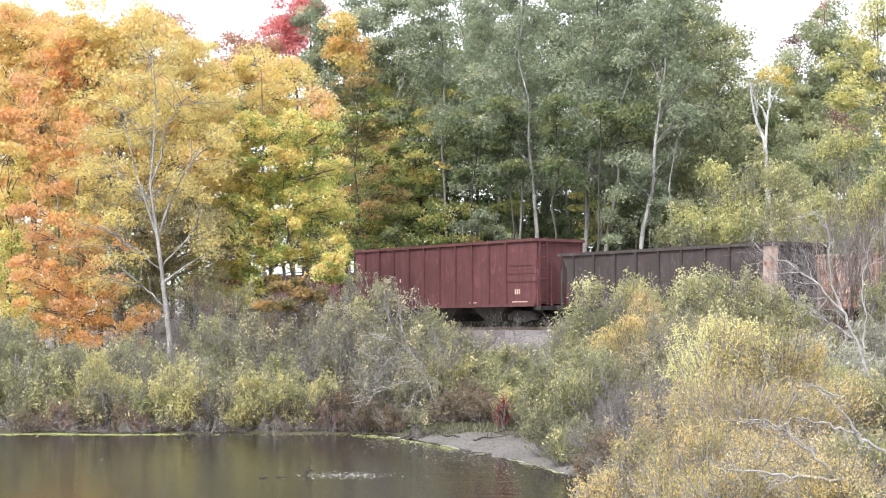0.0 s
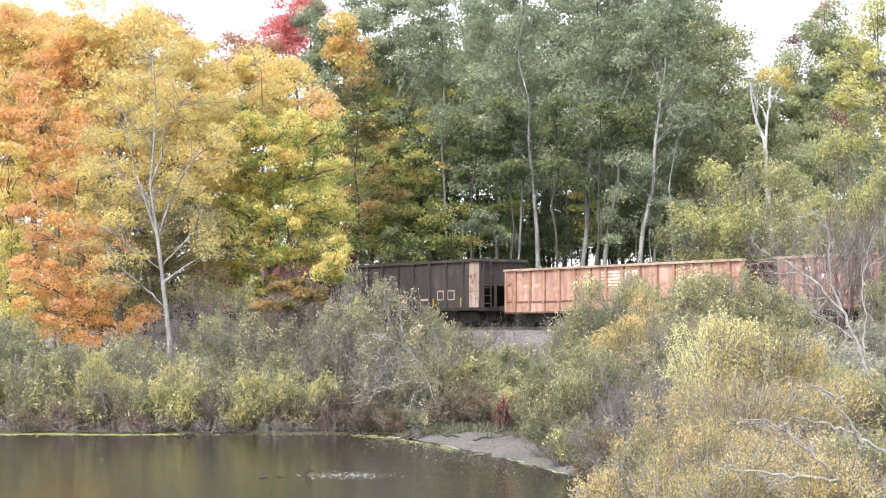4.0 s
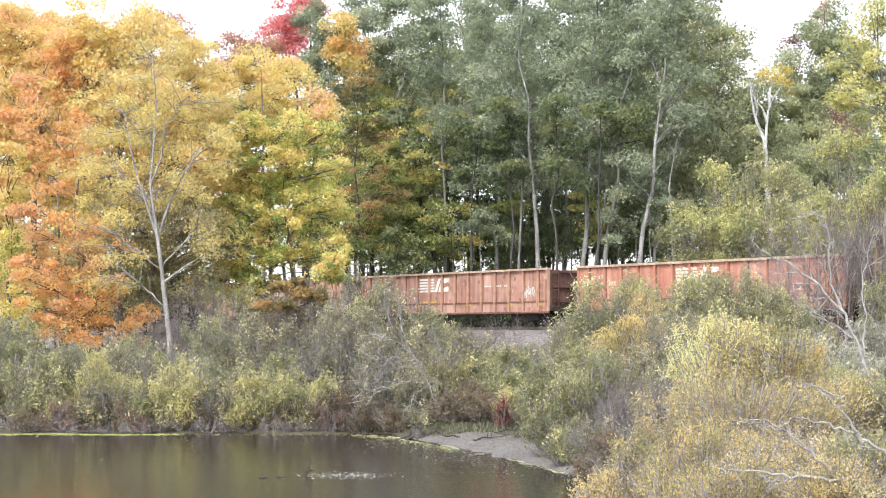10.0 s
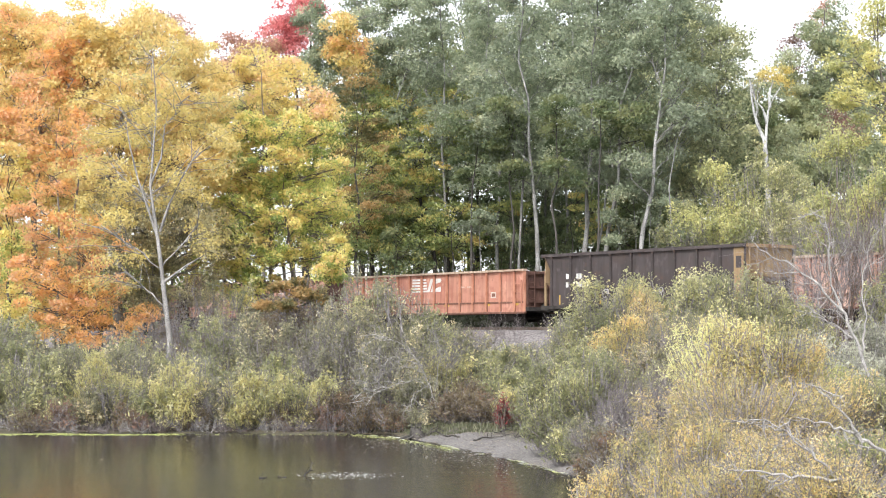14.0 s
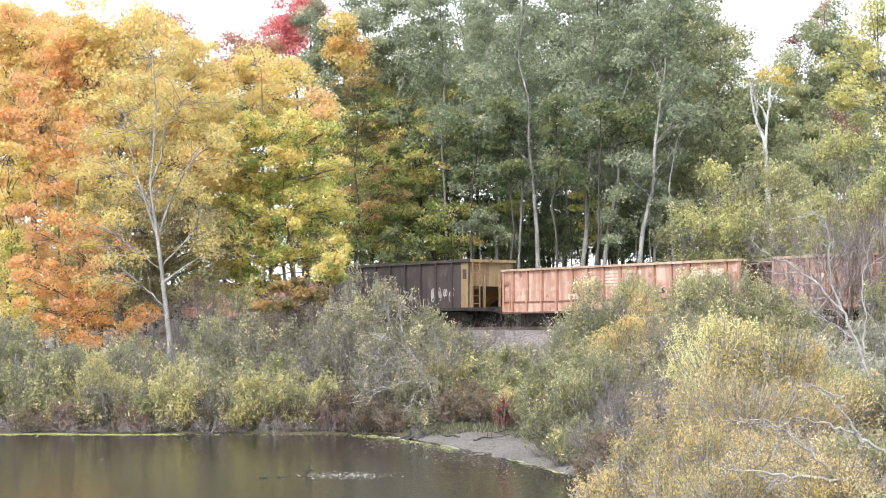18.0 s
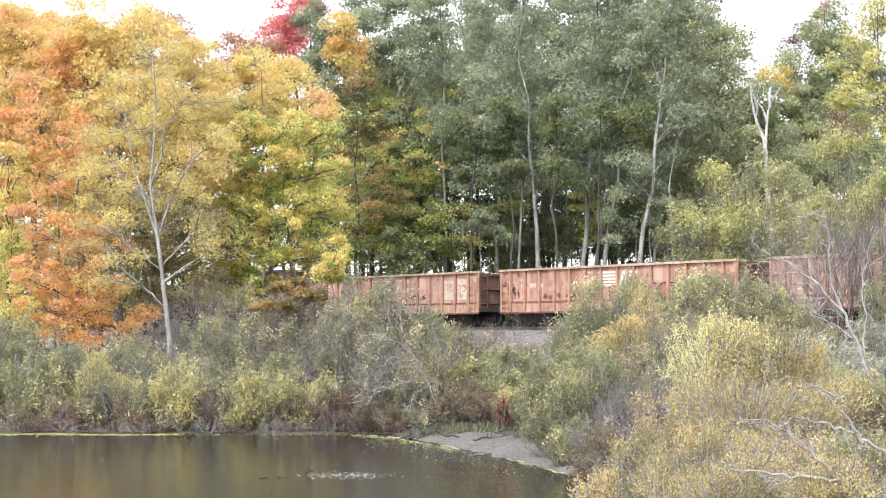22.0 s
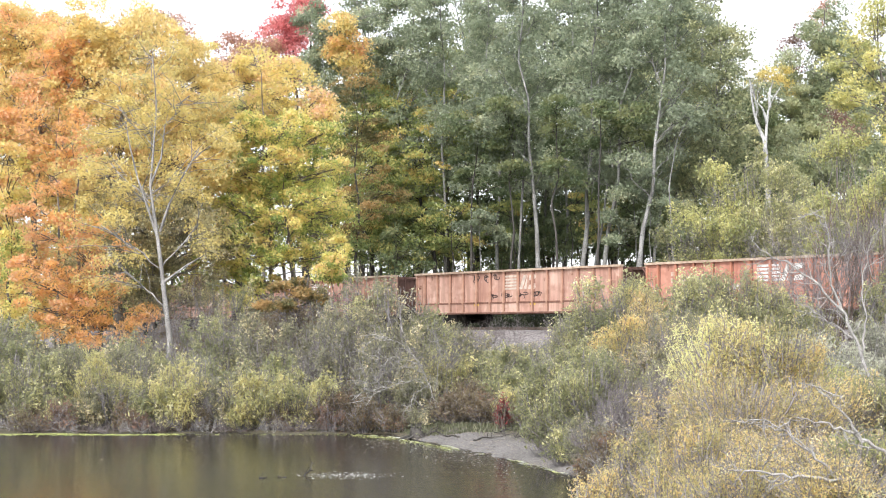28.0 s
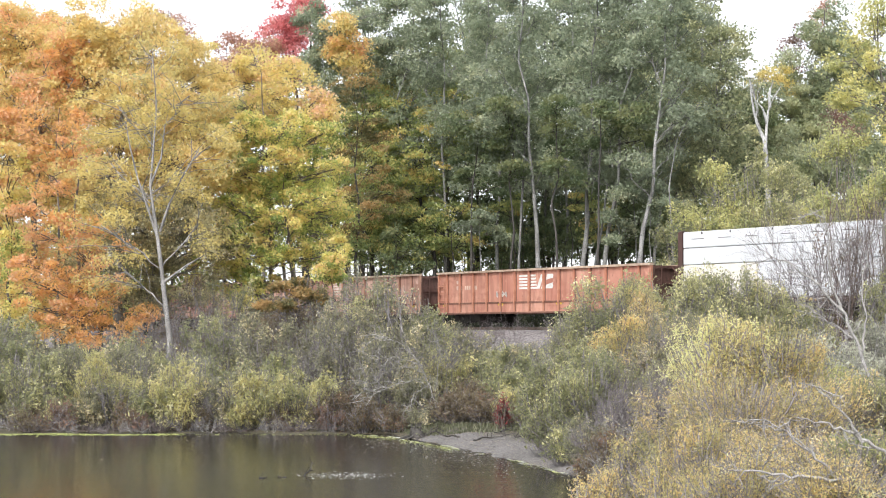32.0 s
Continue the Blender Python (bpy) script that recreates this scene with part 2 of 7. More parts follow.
def array_mesh(name, verts, quads, material, smooth=False, tone=None):
    me = bpy.data.meshes.new(name)
    v = np.asarray(verts, dtype=np.float32).reshape(-1, 3)
    q = np.asarray(quads, dtype=np.int32)
    k = q.shape[1]
    me.vertices.add(len(v))
    me.vertices.foreach_set("co", v.ravel())
    me.loops.add(q.size)
    me.loops.foreach_set("vertex_index", q.ravel())
    me.polygons.add(len(q))
    me.polygons.foreach_set("loop_start", np.arange(0, q.size, k, dtype=np.int32))
    if smooth:
        me.polygons.foreach_set("use_smooth", np.ones(len(q), dtype=bool))
    if tone is not None:
        me.attributes.new("spray_tone", "FLOAT", "FACE").data.foreach_set("value", np.asarray(tone, dtype=np.float32))
    me.update(calc_edges=True)
    me.materials.append(material)
    return me


def box(bm, x0, x1, y0, y1, z0, z1):
    g = bmesh.ops.create_cube(bm, size=1.0, matrix=Matrix.Translation(((x0 + x1) / 2, (y0 + y1) / 2, (z0 + z1) / 2)) @ Matrix.Diagonal((x1 - x0, y1 - y0, z1 - z0, 1)))
    return g["verts"]


def rod(bm, a, b, r, sides=8, r2=None):
    a, b = Vector(a), Vector(b)
    m = Matrix.Translation((a + b) / 2) @ (b - a).to_track_quat("Z", "Y").to_matrix().to_4x4()
    bmesh.ops.create_cone(bm, cap_ends=True, segments=sides, radius1=r, radius2=r if r2 is None else r2, depth=(b - a).length, matrix=m)


class Wood:
    """Gathers tapered tubes into one mesh."""

    def __init__(self):
        self.v, self.q, self.n = [], [], 0

    def tube(self, pts, radii, sides=6):
        pts = np.asarray(pts, dtype=float)
        k = len(pts)
        d = np.gradient(pts, axis=0)
        d /= np.linalg.norm(d, axis=1)[:, None] + 1e-9
        ref = np.where(np.abs(d[:, 2:3]) > 0.9, np.array([[1.0, 0, 0]]), np.array([[0, 0, 1.0]]))
        a = np.cross(d, ref)
        a /= np.linalg.norm(a, axis=1)[:, None] + 1e-9
        b = np.cross(d, a)
        ang = np.linspace(0, 2 * np.pi, sides, endpoint=False)
        ring = pts[:, None, :] + np.asarray(radii)[:, None, None] * (np.cos(ang)[None, :, None] * a[:, None, :] + np.sin(ang)[None, :, None] * b[:, None, :])
        self.v.append(ring.reshape(-1, 3))
        i = np.arange(k - 1)[:, None] * sides
        j = np.arange(sides)[None, :]
        j2 = (j + 1) % sides
        q = np.stack([i + j, i + j2, i + sides + j2, i + sides + j], axis=-1).reshape(-1, 4) + self.n
        self.q.append(q)
        self.n += k * sides

    def limb(self, a, b, r0, r1, bend=0.12, sides=5, seg=5, sag=0.0):
        a, b = np.asarray(a, float), np.asarray(b, float)
        t = np.linspace(0, 1, seg)
        L = np.linalg.norm(b - a)
        off = RNG.normal(0, bend * L, 3)
        wob = RNG.normal(0, bend * L * 0.25, (seg, 3)) * (t * (1 - t) * 4)[:, None]
        pts = a + (b - a) * t[:, None] + off * (t * (1 - t))[:, None] + wob
        pts[:, 2] += sag * L * (t * (1 - t))
        self.tube(pts, r0 + (r1 - r0) * t, sides)
        return pts

    def mesh(self, name, material):
        return array_mesh(name, np.concatenate(self.v), np.concatenate(self.q), material, True)


def leaf_blades(centres, size, slim=0.7, droop=0.25, up=0.5):
    """Leaves of distant crowns: one three-cornered blade each."""
    n = len(centres)
    a = RNG.normal(0, 1, (n, 3))
    a[:, 2] -= droop
    a /= np.linalg.norm(a, axis=1)[:, None]
    r = RNG.normal(0, 1, (n, 3))
    r[:, 2] += up
    b = np.cross(a, r)
    b /= np.linalg.norm(b, axis=1)[:, None] + 1e-9
    s = size * RNG.uniform(0.65, 1.35, (n, 1))
    c = np.asarray(centres)
    v = np.stack([c - a * s * 0.45 - b * s * slim * 0.5, c - a * s * 0.45 + b * s * slim * 0.5, c + a * s * 0.65], axis=1)
    return v.reshape(-1, 3), np.arange(3 * n).reshape(-1, 3)


def in_ellipsoid(n, hollow=0.35):
    d = RNG.normal(0, 1, (n, 3))
    d /= np.linalg.norm(d, axis=1)[:, None]
    return d * (hollow + (1 - hollow) * RNG.uniform(0, 1, (n, 1))) ** (1 / 2.2)


def crown(lobes, sprays_per_m3, leaves_per_spray, spray_r, flat=0.85):
    """Drooping pads of leaves scattered in the lobes; returns pad centres with their lobe, all leaf centres and each leaf's pad tone."""
    cs, which, away = [], [], []
    for i, (x, y, z, rx, rz) in enumerate(lobes):
        n = max(6, int(sprays_per_m3 * 4.19 * rx * rx * rz))
        o = in_ellipsoid(n) * RNG.uniform(0.86, 1.1, (n, 1))
        cs.append(o * np.array([rx, rx, rz]) + np.array([x, y, z]))
        away.append(o)
        which += [i] * n
    cs, away = np.concatenate(cs), np.concatenate(away)
    m = RNG.poisson(leaves_per_spray, len(cs)) + 2
    idx = np.repeat(np.arange(len(cs)), m)
    rr = spray_r * RNG.uniform(0.6, 1.4, len(cs))[idx][:, None]
    off = in_ellipsoid(len(idx), 0.15) * np.array([1.35, 1.35, flat]) * rr * RNG.uniform(0.8, 1.25, (len(idx), 1))
    # pads tip down away from the lobe's middle
    off[:, 2] -= 0.22 * (off[:, 0] * away[idx, 0] + off[:, 1] * away[idx, 1])
    # pads in the open at the top turn first
    tone = np.clip(RNG.uniform(0, 1, len(cs)) + 0.18 * away[:, 2], 0, 1)
    return cs, which, cs[idx] + off, tone[idx]


# ---- the lie of the land ----
TRACK_AT, TRACK_DIR = (1.2, 91.5), (-0.5898, 0.8076)
RAIL_Z = 3.33


def off_track(x, y):
    """Distance from the track's centre line, positive on the pond's side."""
    return -((x - TRACK_AT[0]) * 0.8076 + (y - TRACK_AT[1]) * 0.5898)


def on_track(s, z=0.0):
    return TRACK_AT[0] + TRACK_DIR[0] * s, TRACK_AT[1] + TRACK_DIR[1] * s, z


SHORE_X = np.array([-80, -14, -8, -2.6, -1.4, -0.4, 1.2, 2.2, 3.1, 4.2, 5.0, 5.4])
SHORE_Y = np.array([49.0, 53.0, 52.8, 52.6, 50.8, 48.0, 43.2, 39.4, 34.8, 24.0, 12.0, 2.0])


def smooth(a, b, v):
    t = np.clip((v - a) / (b - a), 0, 1)
    return t * t * (3 - 2 * t)


def land(x, y):
    """Height of the ground; the pond's level is 0."""
    x, y = np.asarray(x, float), np.asarray(y, float)
    d = y - np.interp(x, SHORE_X, SHORE_Y)
    d = np.where(x > 5.4, np.maximum(d, (x - 5.4) * 1.5), d)
    wig = 0.3 * np.sin(x * 0.9) + 0.1 * np.sin(x * 2.3 + 1)
    d = d * 0.75 + wig
    near = 14.0 - y - 0.25 * x
    bank = np.where(d > 0, 0.30 * smooth(0, 5, d) + 0.9 * smooth(4, 22, d), -0.7 * smooth(0, -3, d) * np.where(d < 0, 1, 0))
    bank = np.where(d <= 0, -0.8 * np.clip(-d / 3, 0, 1), bank)
    bank = np.where(near > 0, np.maximum(bank, 1.4 * smooth(0, 8, near)), bank)
    q = off_track(x, y)
    ramp_up = smooth(16, 5.0, q)
    z = bank + (2.0 - bank) * ramp_up * np.where(q < 16, 1, 0)
    far = smooth(-4.4, -8, q)
    z = np.where(q < 5.0, 2.0 + 2.3 * far, z)
    bump = np.where(q > 18, 0.4, 1.0) * 0.05 * np.sin(x * 1.3 + 0.5) * np.sin(y * 1.1) + 0.03 * np.sin(x * 3.1) * np.cos(y * 2.7)
    return z + np.where(np.abs(q) > 4.5, bump, 0)


def land_z(x, y):
    return float(land(x, y))


def grid_mesh(name, xs, ys, fn, material):
    X, Y = np.meshgrid(xs, ys)
    Z = fn(X, Y)
    v = np.stack([X, Y, Z], -1).reshape(-1, 3)
    nx = len(xs)
    i, j = np.meshgrid(np.arange(nx - 1), np.arange(len(ys) - 1))
    a = (j * nx + i).ravel()
    return array_mesh(name, v, np.stack([a, a + 1, a + nx + 1, a + nx], -1), material, True)


gx = np.concatenate([[-3000, -1500, -700, -300], np.arange(-150, -30, 6.0), np.arange(-30, 30, 0.6), np.arange(30, 150, 6.0), [150, 300, 700, 1500, 3000]])
gy = np.concatenate([[-3000, -1200, -400], np.arange(-150, 0, 6.0), np.arange(0, 28, 1.2), np.arange(28, 62, 0.4), np.arange(62, 110, 0.8), np.arange(110, 200, 5.0), [200, 350, 700, 1500, 3000]])
ground = tagged(new("ground", grid_mesh("ground", gx, gy, land, EARTH)), "brown-green leafy ground sloping from the railway to the pond", "ground", kind="structure")
# grey mud flat along the shore
mn, ml = EARTH.node_tree.nodes, EARTH.node_tree.links
geo_n = mn.new("ShaderNodeNewGeometry")
sep = mn.new("ShaderNodeSeparateXYZ")
ml.new(geo_n.outputs["Position"], sep.inputs[0])
low = mn.new("ShaderNodeMapRange")
low.inputs[1].default_value, low.inputs[2].default_value = 0.22, 0.34
ml.new(sep.outputs["Z"], low.inputs[0])
mud_n = noise_tex(mn, ml, 22.0, 8)
mud_r = ramp(mn, [(0.36, (0.11, 0.10, 0.093)), (0.64, (0.27, 0.25, 0.232))])
ml.new(mud_n.outputs[0], mud_r.inputs[0])
bsdf = mn["Principled BSDF"]
old = bsdf.inputs["Base Color"].links[0].from_socket
east = mn.new("ShaderNodeMapRange")
east.inputs[1].default_value, east.inputs[2].default_value = -4.6, -2.6
east.inputs[3].default_value, east.inputs[4].default_value = 1.0, 0.0
ml.new(sep.outputs["X"], east.inputs[0])
dry = mn.new("ShaderNodeMath")
dry.operation = "MAXIMUM"
ml.new(low.outputs[0], dry.inputs[0])
ml.new(east.outputs[0], dry.inputs[1])
inland = mn.new("ShaderNodeMapRange")
inland.inputs[1].default_value, inland.inputs[2].default_value = 50.3, 51.3
ml.new(sep.outputs["Y"], inland.inputs[0])
dry2 = mn.new("ShaderNodeMath")
dry2.operation = "MAXIMUM"
ml.new(dry.outputs[0], dry2.inputs[0])
ml.new(inland.outputs[0], dry2.inputs[1])
ml.new(mixed(mn, ml, dry2.outputs[0], mud_r.outputs[0], old), bsdf.inputs["Base Color"])

# pond
WATER, n, l, b = mat("pond_water", 0.12)
b.inputs["Base Color"].default_value = (0.023, 0.0195, 0.0165, 1)
b.inputs["IOR"].default_value = 1.33
rip = noise_tex(n, l, 1.0, 3, (0.5, 2.2, 1.0))
fine = noise_tex(n, l, 5.0, 2, (0.6, 2.0, 1.0))
add = n.new("ShaderNodeMath")
add.operation = "MULTIPLY_ADD"
add.inputs[1].default_value = 0.25
l.new(fine.outputs[0], add.inputs[0])
l.new(rip.outputs[0], add.inputs[2])
bp = n.new("ShaderNodeBump")
bp.inputs["Strength"].default_value, bp.inputs["Distance"].default_value = 0.2, 0.05
l.new(add.outputs[0], bp.inputs["Height"])
l.new(bp.outputs[0], b.inputs["Normal"])
wv = [(-90, -2, 0), (6.5, -2, 0), (6.5, 60, 0), (-90, 60, 0)]
tagged(new("water", array_mesh("water", wv, [[0, 1, 2, 3]], WATER)), "still dark brown pond water reflecting autumn trees", "pond", kind="structure")

# ---- railway ----


def ballast_bed():
    ss = np.arange(-230, 260, 1.0)
    prof = [(-4.3, 1.8), (-2.1, 3.1), (-1.2, 3.15), (1.2, 3.15), (1.75, 3.17), (2.1, 3.1), (2.6, 2.88), (3.5, 2.36), (4.6, 1.75)]
    v = []
    for s in ss:
        for q, z in prof:
            x, y, _ = on_track(s)
            j = RNG.normal(0, 0.05)
            v.append((x - 0.8076 * (q + j), y - 0.5898 * (q + j), z + RNG.normal(0, 0.02)))
    k = len(prof)
    q = [[i * k + j, i * k + j + 1, (i + 1) * k + j + 1, (i + 1) * k + j] for i in range(len(ss) - 1) for j in range(k - 1)]
    return array_mesh("ballast", v, q, BALLAST)


tagged(new("ballast", ballast_bed()), "grey crushed-stone railway ballast bank", "ballast", kind="structure")
STEEL = plain("worn_rail_steel", (0.20, 0.15, 0.12), 0.5, 0.3, 3.0, 0.6)
TIE = plain("weathered_tie_wood", (0.055, 0.048, 0.042), 0.9)
track = tagged(new("railway_track"), "single railway track with steel rails on wooden ties", "railway track")
track.matrix_basis = pose(*on_track(0.0, 0.0), 0, 0, 126.14)
for side in (-0.75, 0.75):
    bm = bmesh.new()
    box(bm, -230, 260, side - 0.035, side + 0.035, RAIL_Z - 0.045, RAIL_Z)
    box(bm, -230, 260, side - 0.01, side + 0.01, RAIL_Z - 0.14, RAIL_Z - 0.045)
    box(bm, -230, 260, side - 0.07, side + 0.07, RAIL_Z - 0.165, RAIL_Z - 0.14)
    part("rail", bm, STEEL, track)
bm = bmesh.new()
box(bm, -0.11, 0.11, -1.3, 1.3, RAIL_Z - 0.36, RAIL_Z - 0.165)
tie0 = part("tie", bm, TIE, track)
tie0.matrix_basis = Matrix.Translation((-60, 0, 0))
for i in range(1, 170):
    shared("tie", tie0.data, track, Matrix.Translation((-60 + 0.55 * i, 0, 0)))

# ---- the train ----
WHEEL = plain("wheel_steel", (0.045, 0.038, 0.034), 0.6, 0.3, 6.0, 0.4)
UNDER = plain("grimy_underframe", (0.040, 0.034, 0.030), 0.85, 0.4, 3.0)
WHITE = plain("chalky_white_lettering", (0.72, 0.70, 0.66), 0.8, 0.15, 3.0)
FADEDWHITE = plain("faded_white_lettering", (0.62, 0.47, 0.38), 0.85, 0.2, 2.0)
PALELETTER = plain("pale_worn_lettering", (0.70, 0.60, 0.52), 0.85, 0.2, 2.5)
GREYWHITE = plain("greyish_white_spray_paint", (0.50, 0.48, 0.46), 0.85, 0.25, 3.0)
YELLOWTAPE = plain("yellow_reflector", (0.62, 0.40, 0.07), 0.5, 0.1)
BLACKPAINT = plain("black_spray_paint", (0.05, 0.035, 0.035), 0.8, 0.3)
PLUMPAINT = plain("plum_spray_paint", (0.34, 0.125, 0.125), 0.75, 0.25)
CREAMPATCH = plain("cream_paint_patch", (0.60, 0.50, 0.42), 0.85, 0.2)

wheel_bm = bmesh.new()
for yy in (-0.75, 0.75):
    bmesh.ops.create_cone(wheel_bm, cap_ends=True, segments=28, radius1=0.46, radius2=0.46, depth=0.12, matrix=Matrix.Translation((0, yy, 0)) @ Matrix.Rotation(radians(90), 4, "X"))
    bmesh.ops.create_cone(wheel_bm, cap_ends=True, segments=20, radius1=0.16, radius2=0.16, depth=0.22, matrix=Matrix.Translation((0, yy, 0)) @ Matrix.Rotation(radians(90), 4, "X"))
rod(wheel_bm, (0, -0.95, 0), (0, 0.95, 0), 0.085, 10)
WHEELSET = bpy.data.meshes.new("wheelset")
wheel_bm.to_mesh(WHEELSET)
wheel_bm.free()
WHEELSET.materials.append(WHEEL)

side_bm = bmesh.new()
for pts in ([(-1.15, 0.36), (-1.15, 0.62), (-0.55, 0.78), (0.55, 0.78), (1.15, 0.62), (1.15, 0.36), (0.85, 0.40), (0.45, 0.24), (-0.45, 0.24), (-0.85, 0.40)],):
    f0 = [side_bm.verts.new((x, -0.09, z)) for x, z in pts]
    f1 = [side_bm.verts.new((x, 0.09, z)) for x, z in pts]
    side_bm.faces.new(f0)
    side_bm.faces.new(f1[::-1])
    for i in range(len(pts)):
        side_bm.faces.new((f0[i - 1], f0[i], f1[i], f1[i - 1]))
for xx in (-0.2, 0.0, 0.2):
    rod(side_bm, (xx, 0.02, 0.3), (xx, 0.02, 0.62), 0.09, 10)
for xx in (-0.92, 0.92):
    box(side_bm, xx - 0.16, xx + 0.16, -0.13, 0.15, 0.34, 0.62)
SIDEFRAME = bpy.data.meshes.new("sideframe")
side_bm.to_mesh(SIDEFRAME)
side_bm.free()
SIDEFRAME.materials.append(UNDER)
bol = bmesh.new()
box(bol, -0.2, 0.2, -1.0, 1.0, 0.45, 0.72)
BOLSTER = bpy.data.meshes.new("bolster")
bol.to_mesh(BOLSTER)
bol.free()
BOLSTER.materials.append(UNDER)

TRAIN, WHEELS = [], []


def trucks(car, half):
    """Two four-wheeled trucks and a coupler at each end."""
    for x in (-half, half):
        tr = new("truck")
        tr.parent = car
        tr.matrix_basis = Matrix.Translation((x, 0, 0))
        shared("bolster", BOLSTER, tr)
        for y in (-1.02, 1.02):
            shared("sideframe", SIDEFRAME, tr, Matrix.Translation((0, y, 0)))
        for dx in (-0.88, 0.88):
            w = shared("wheelset", WHEELSET, car, Matrix.Translation((x + dx, 0, 0.46)))
            WHEELS.append((w, x + dx))


def couplers(car, half_over):
    for sgn in (-1, 1):
        bm = bmesh.new()
        box(bm, -0.45, 0.25, -0.09, 0.09, 0.80, 0.98)
        box(bm, 0.2, 0.48, -0.14, 0.14, 0.74, 1.02)
        c = part("coupler", bm, UNDER, car)
        c.matrix_basis = Matrix.Translation((sgn * half_over, 0, 0)) @ Matrix.Rotation(0 if sgn > 0 else math.pi, 4, "Z")
        bm = bmesh.new()
        pts = [(0.1, 0.35, 0.75), (0.25, 0.38, 0.5), (0.45, 0.36, 0.42), (0.7, 0.3, 0.5)]
        for a, b_ in zip(pts, pts[1:]):
            rod(bm, a, b_, 0.025, 6)
        h = part("brake_hose", bm, UNDER, car)
        h.matrix_basis = c.matrix_basis.copy()


def ladder(car, x, y, z0, z1, along, material, rungs=5, width=0.45):
    """A ladder of two stiles and its rungs; along is 'x' on a side or 'y' on an end."""
    l = new("ladder")
    l.parent = car
    l.matrix_basis = Matrix.Translation((x, y, 0)) @ Matrix.Rotation(0 if along == "x" else math.pi / 2, 4, "Z")
    for dx in (-width / 2, width / 2):
        bm = bmesh.new()
        box(bm, dx - 0.03, dx + 0.03, -0.015, 0.015, z0, z1)
        part("stile", bm, material, l)
    bm = bmesh.new()
    rod(bm, (-width / 2, 0, 0), (width / 2, 0, 0), 0.018, 6)
    me = bpy.data.meshes.new("rung")
    bm.to_mesh(me)
    bm.free()
    me.materials.append(material)
    for i in range(rungs):
        shared("rung", me, l, Matrix.Translation((0, 0, z0 + (z1 - z0) * (i + 0.5) / rungs)))
    return l


def bars(car, name, cells, material, y, label=""):
    """Flat painted marks on the wagon's flank: rows of x0, x1, z0, z1."""
    for x0, x1, z0, z1 in cells:
        bm = bmesh.new()
        box(bm, min(x0, x1), max(x0, x1), y - 0.003, y + 0.003, z0, z1)
        part(name, bm, material, car, label)


def words(x, z, h, groups, cell=0.12, gap=0.05):
    """Cells for a line of unreadable figures, running towards the wagon's rear."""
    out = []
    for g in groups:
        for _ in range(g):
            out.append((x, x - cell, z, z + h))
            x -= cell + gap
        x -= gap * 4
    return out


def strokes(car, name, x0, x1, z0, z1, n, material, y, seed, label):
    """Loose spray-paint scrawl: looping flat strokes, one loop or two a sign."""
    r = random.Random(seed)
    step = (x1 - x0) / n
    for i in range(n):
        bm = bmesh.new()
        cx, w = x0 + step * (i + 0.5), abs(step) * 0.42
        for _ in range(4):
            a0, sweep = r.uniform(0, 6.28), r.uniform(2.5, 5.5) * r.choice((-1, 1))
            rx, rz = w * r.uniform(0.2, 0.7), (z1 - z0) * r.uniform(0.12, 0.38)
            ox, oz = cx + w * r.uniform(-0.5, 0.5), (z0 + z1) / 2 + (z1 - z0) * r.uniform(-0.25, 0.25)
            p = [(ox + rx * math.cos(a0 + sweep * k / 7), oz + rz * math.sin(a0 + sweep * k / 7)) for k in range(8)]
            for (ax, az_), (bx, bz) in zip(p, p[1:]):
                d = Vector((bx - ax, 0, bz - az_))
                m = Matrix.Translation(((ax + bx) / 2, y, (az_ + bz) / 2)) @ Matrix.Rotation(-math.atan2(d.z, d.x), 4, "Y")
                bmesh.ops.create_cube(bm, size=1.0, matrix=m @ Matrix.Diagonal((d.length + 0.025, 0.006, 0.04, 1)))
        part(name, bm, material, car, label)


def blob_letters(car, x0, x1, z0, z1, n, material, y, label, fat=0.47):
    """Fat rounded graffiti shapes side by side."""
    w = (x1 - x0) / n
    for i in range(n):
        bm = bmesh.new()
        cx, rx, rz = x0 + w * (i + 0.5), abs(w) * fat, (z1 - z0) / 2
        vs = []
        for k in range(16):
            a = 2 * math.pi * k / 16
            ca, sa = math.cos(a), math.sin(a)
            vs.append(bm.verts.new((cx + rx * math.copysign(abs(ca) ** 0.45, ca), y + 0.004, (z0 + z1) / 2 + rz * math.copysign(abs(sa) ** 0.45, sa))))
        f = bm.faces.new(vs)
        g = bmesh.ops.extrude_face_region(bm, geom=[f])
        for v in g["geom"]:
            if isinstance(v, bmesh.types.BMVert):
                v.co.y -= 0.006
        part("graffiti", bm, material, car, label)


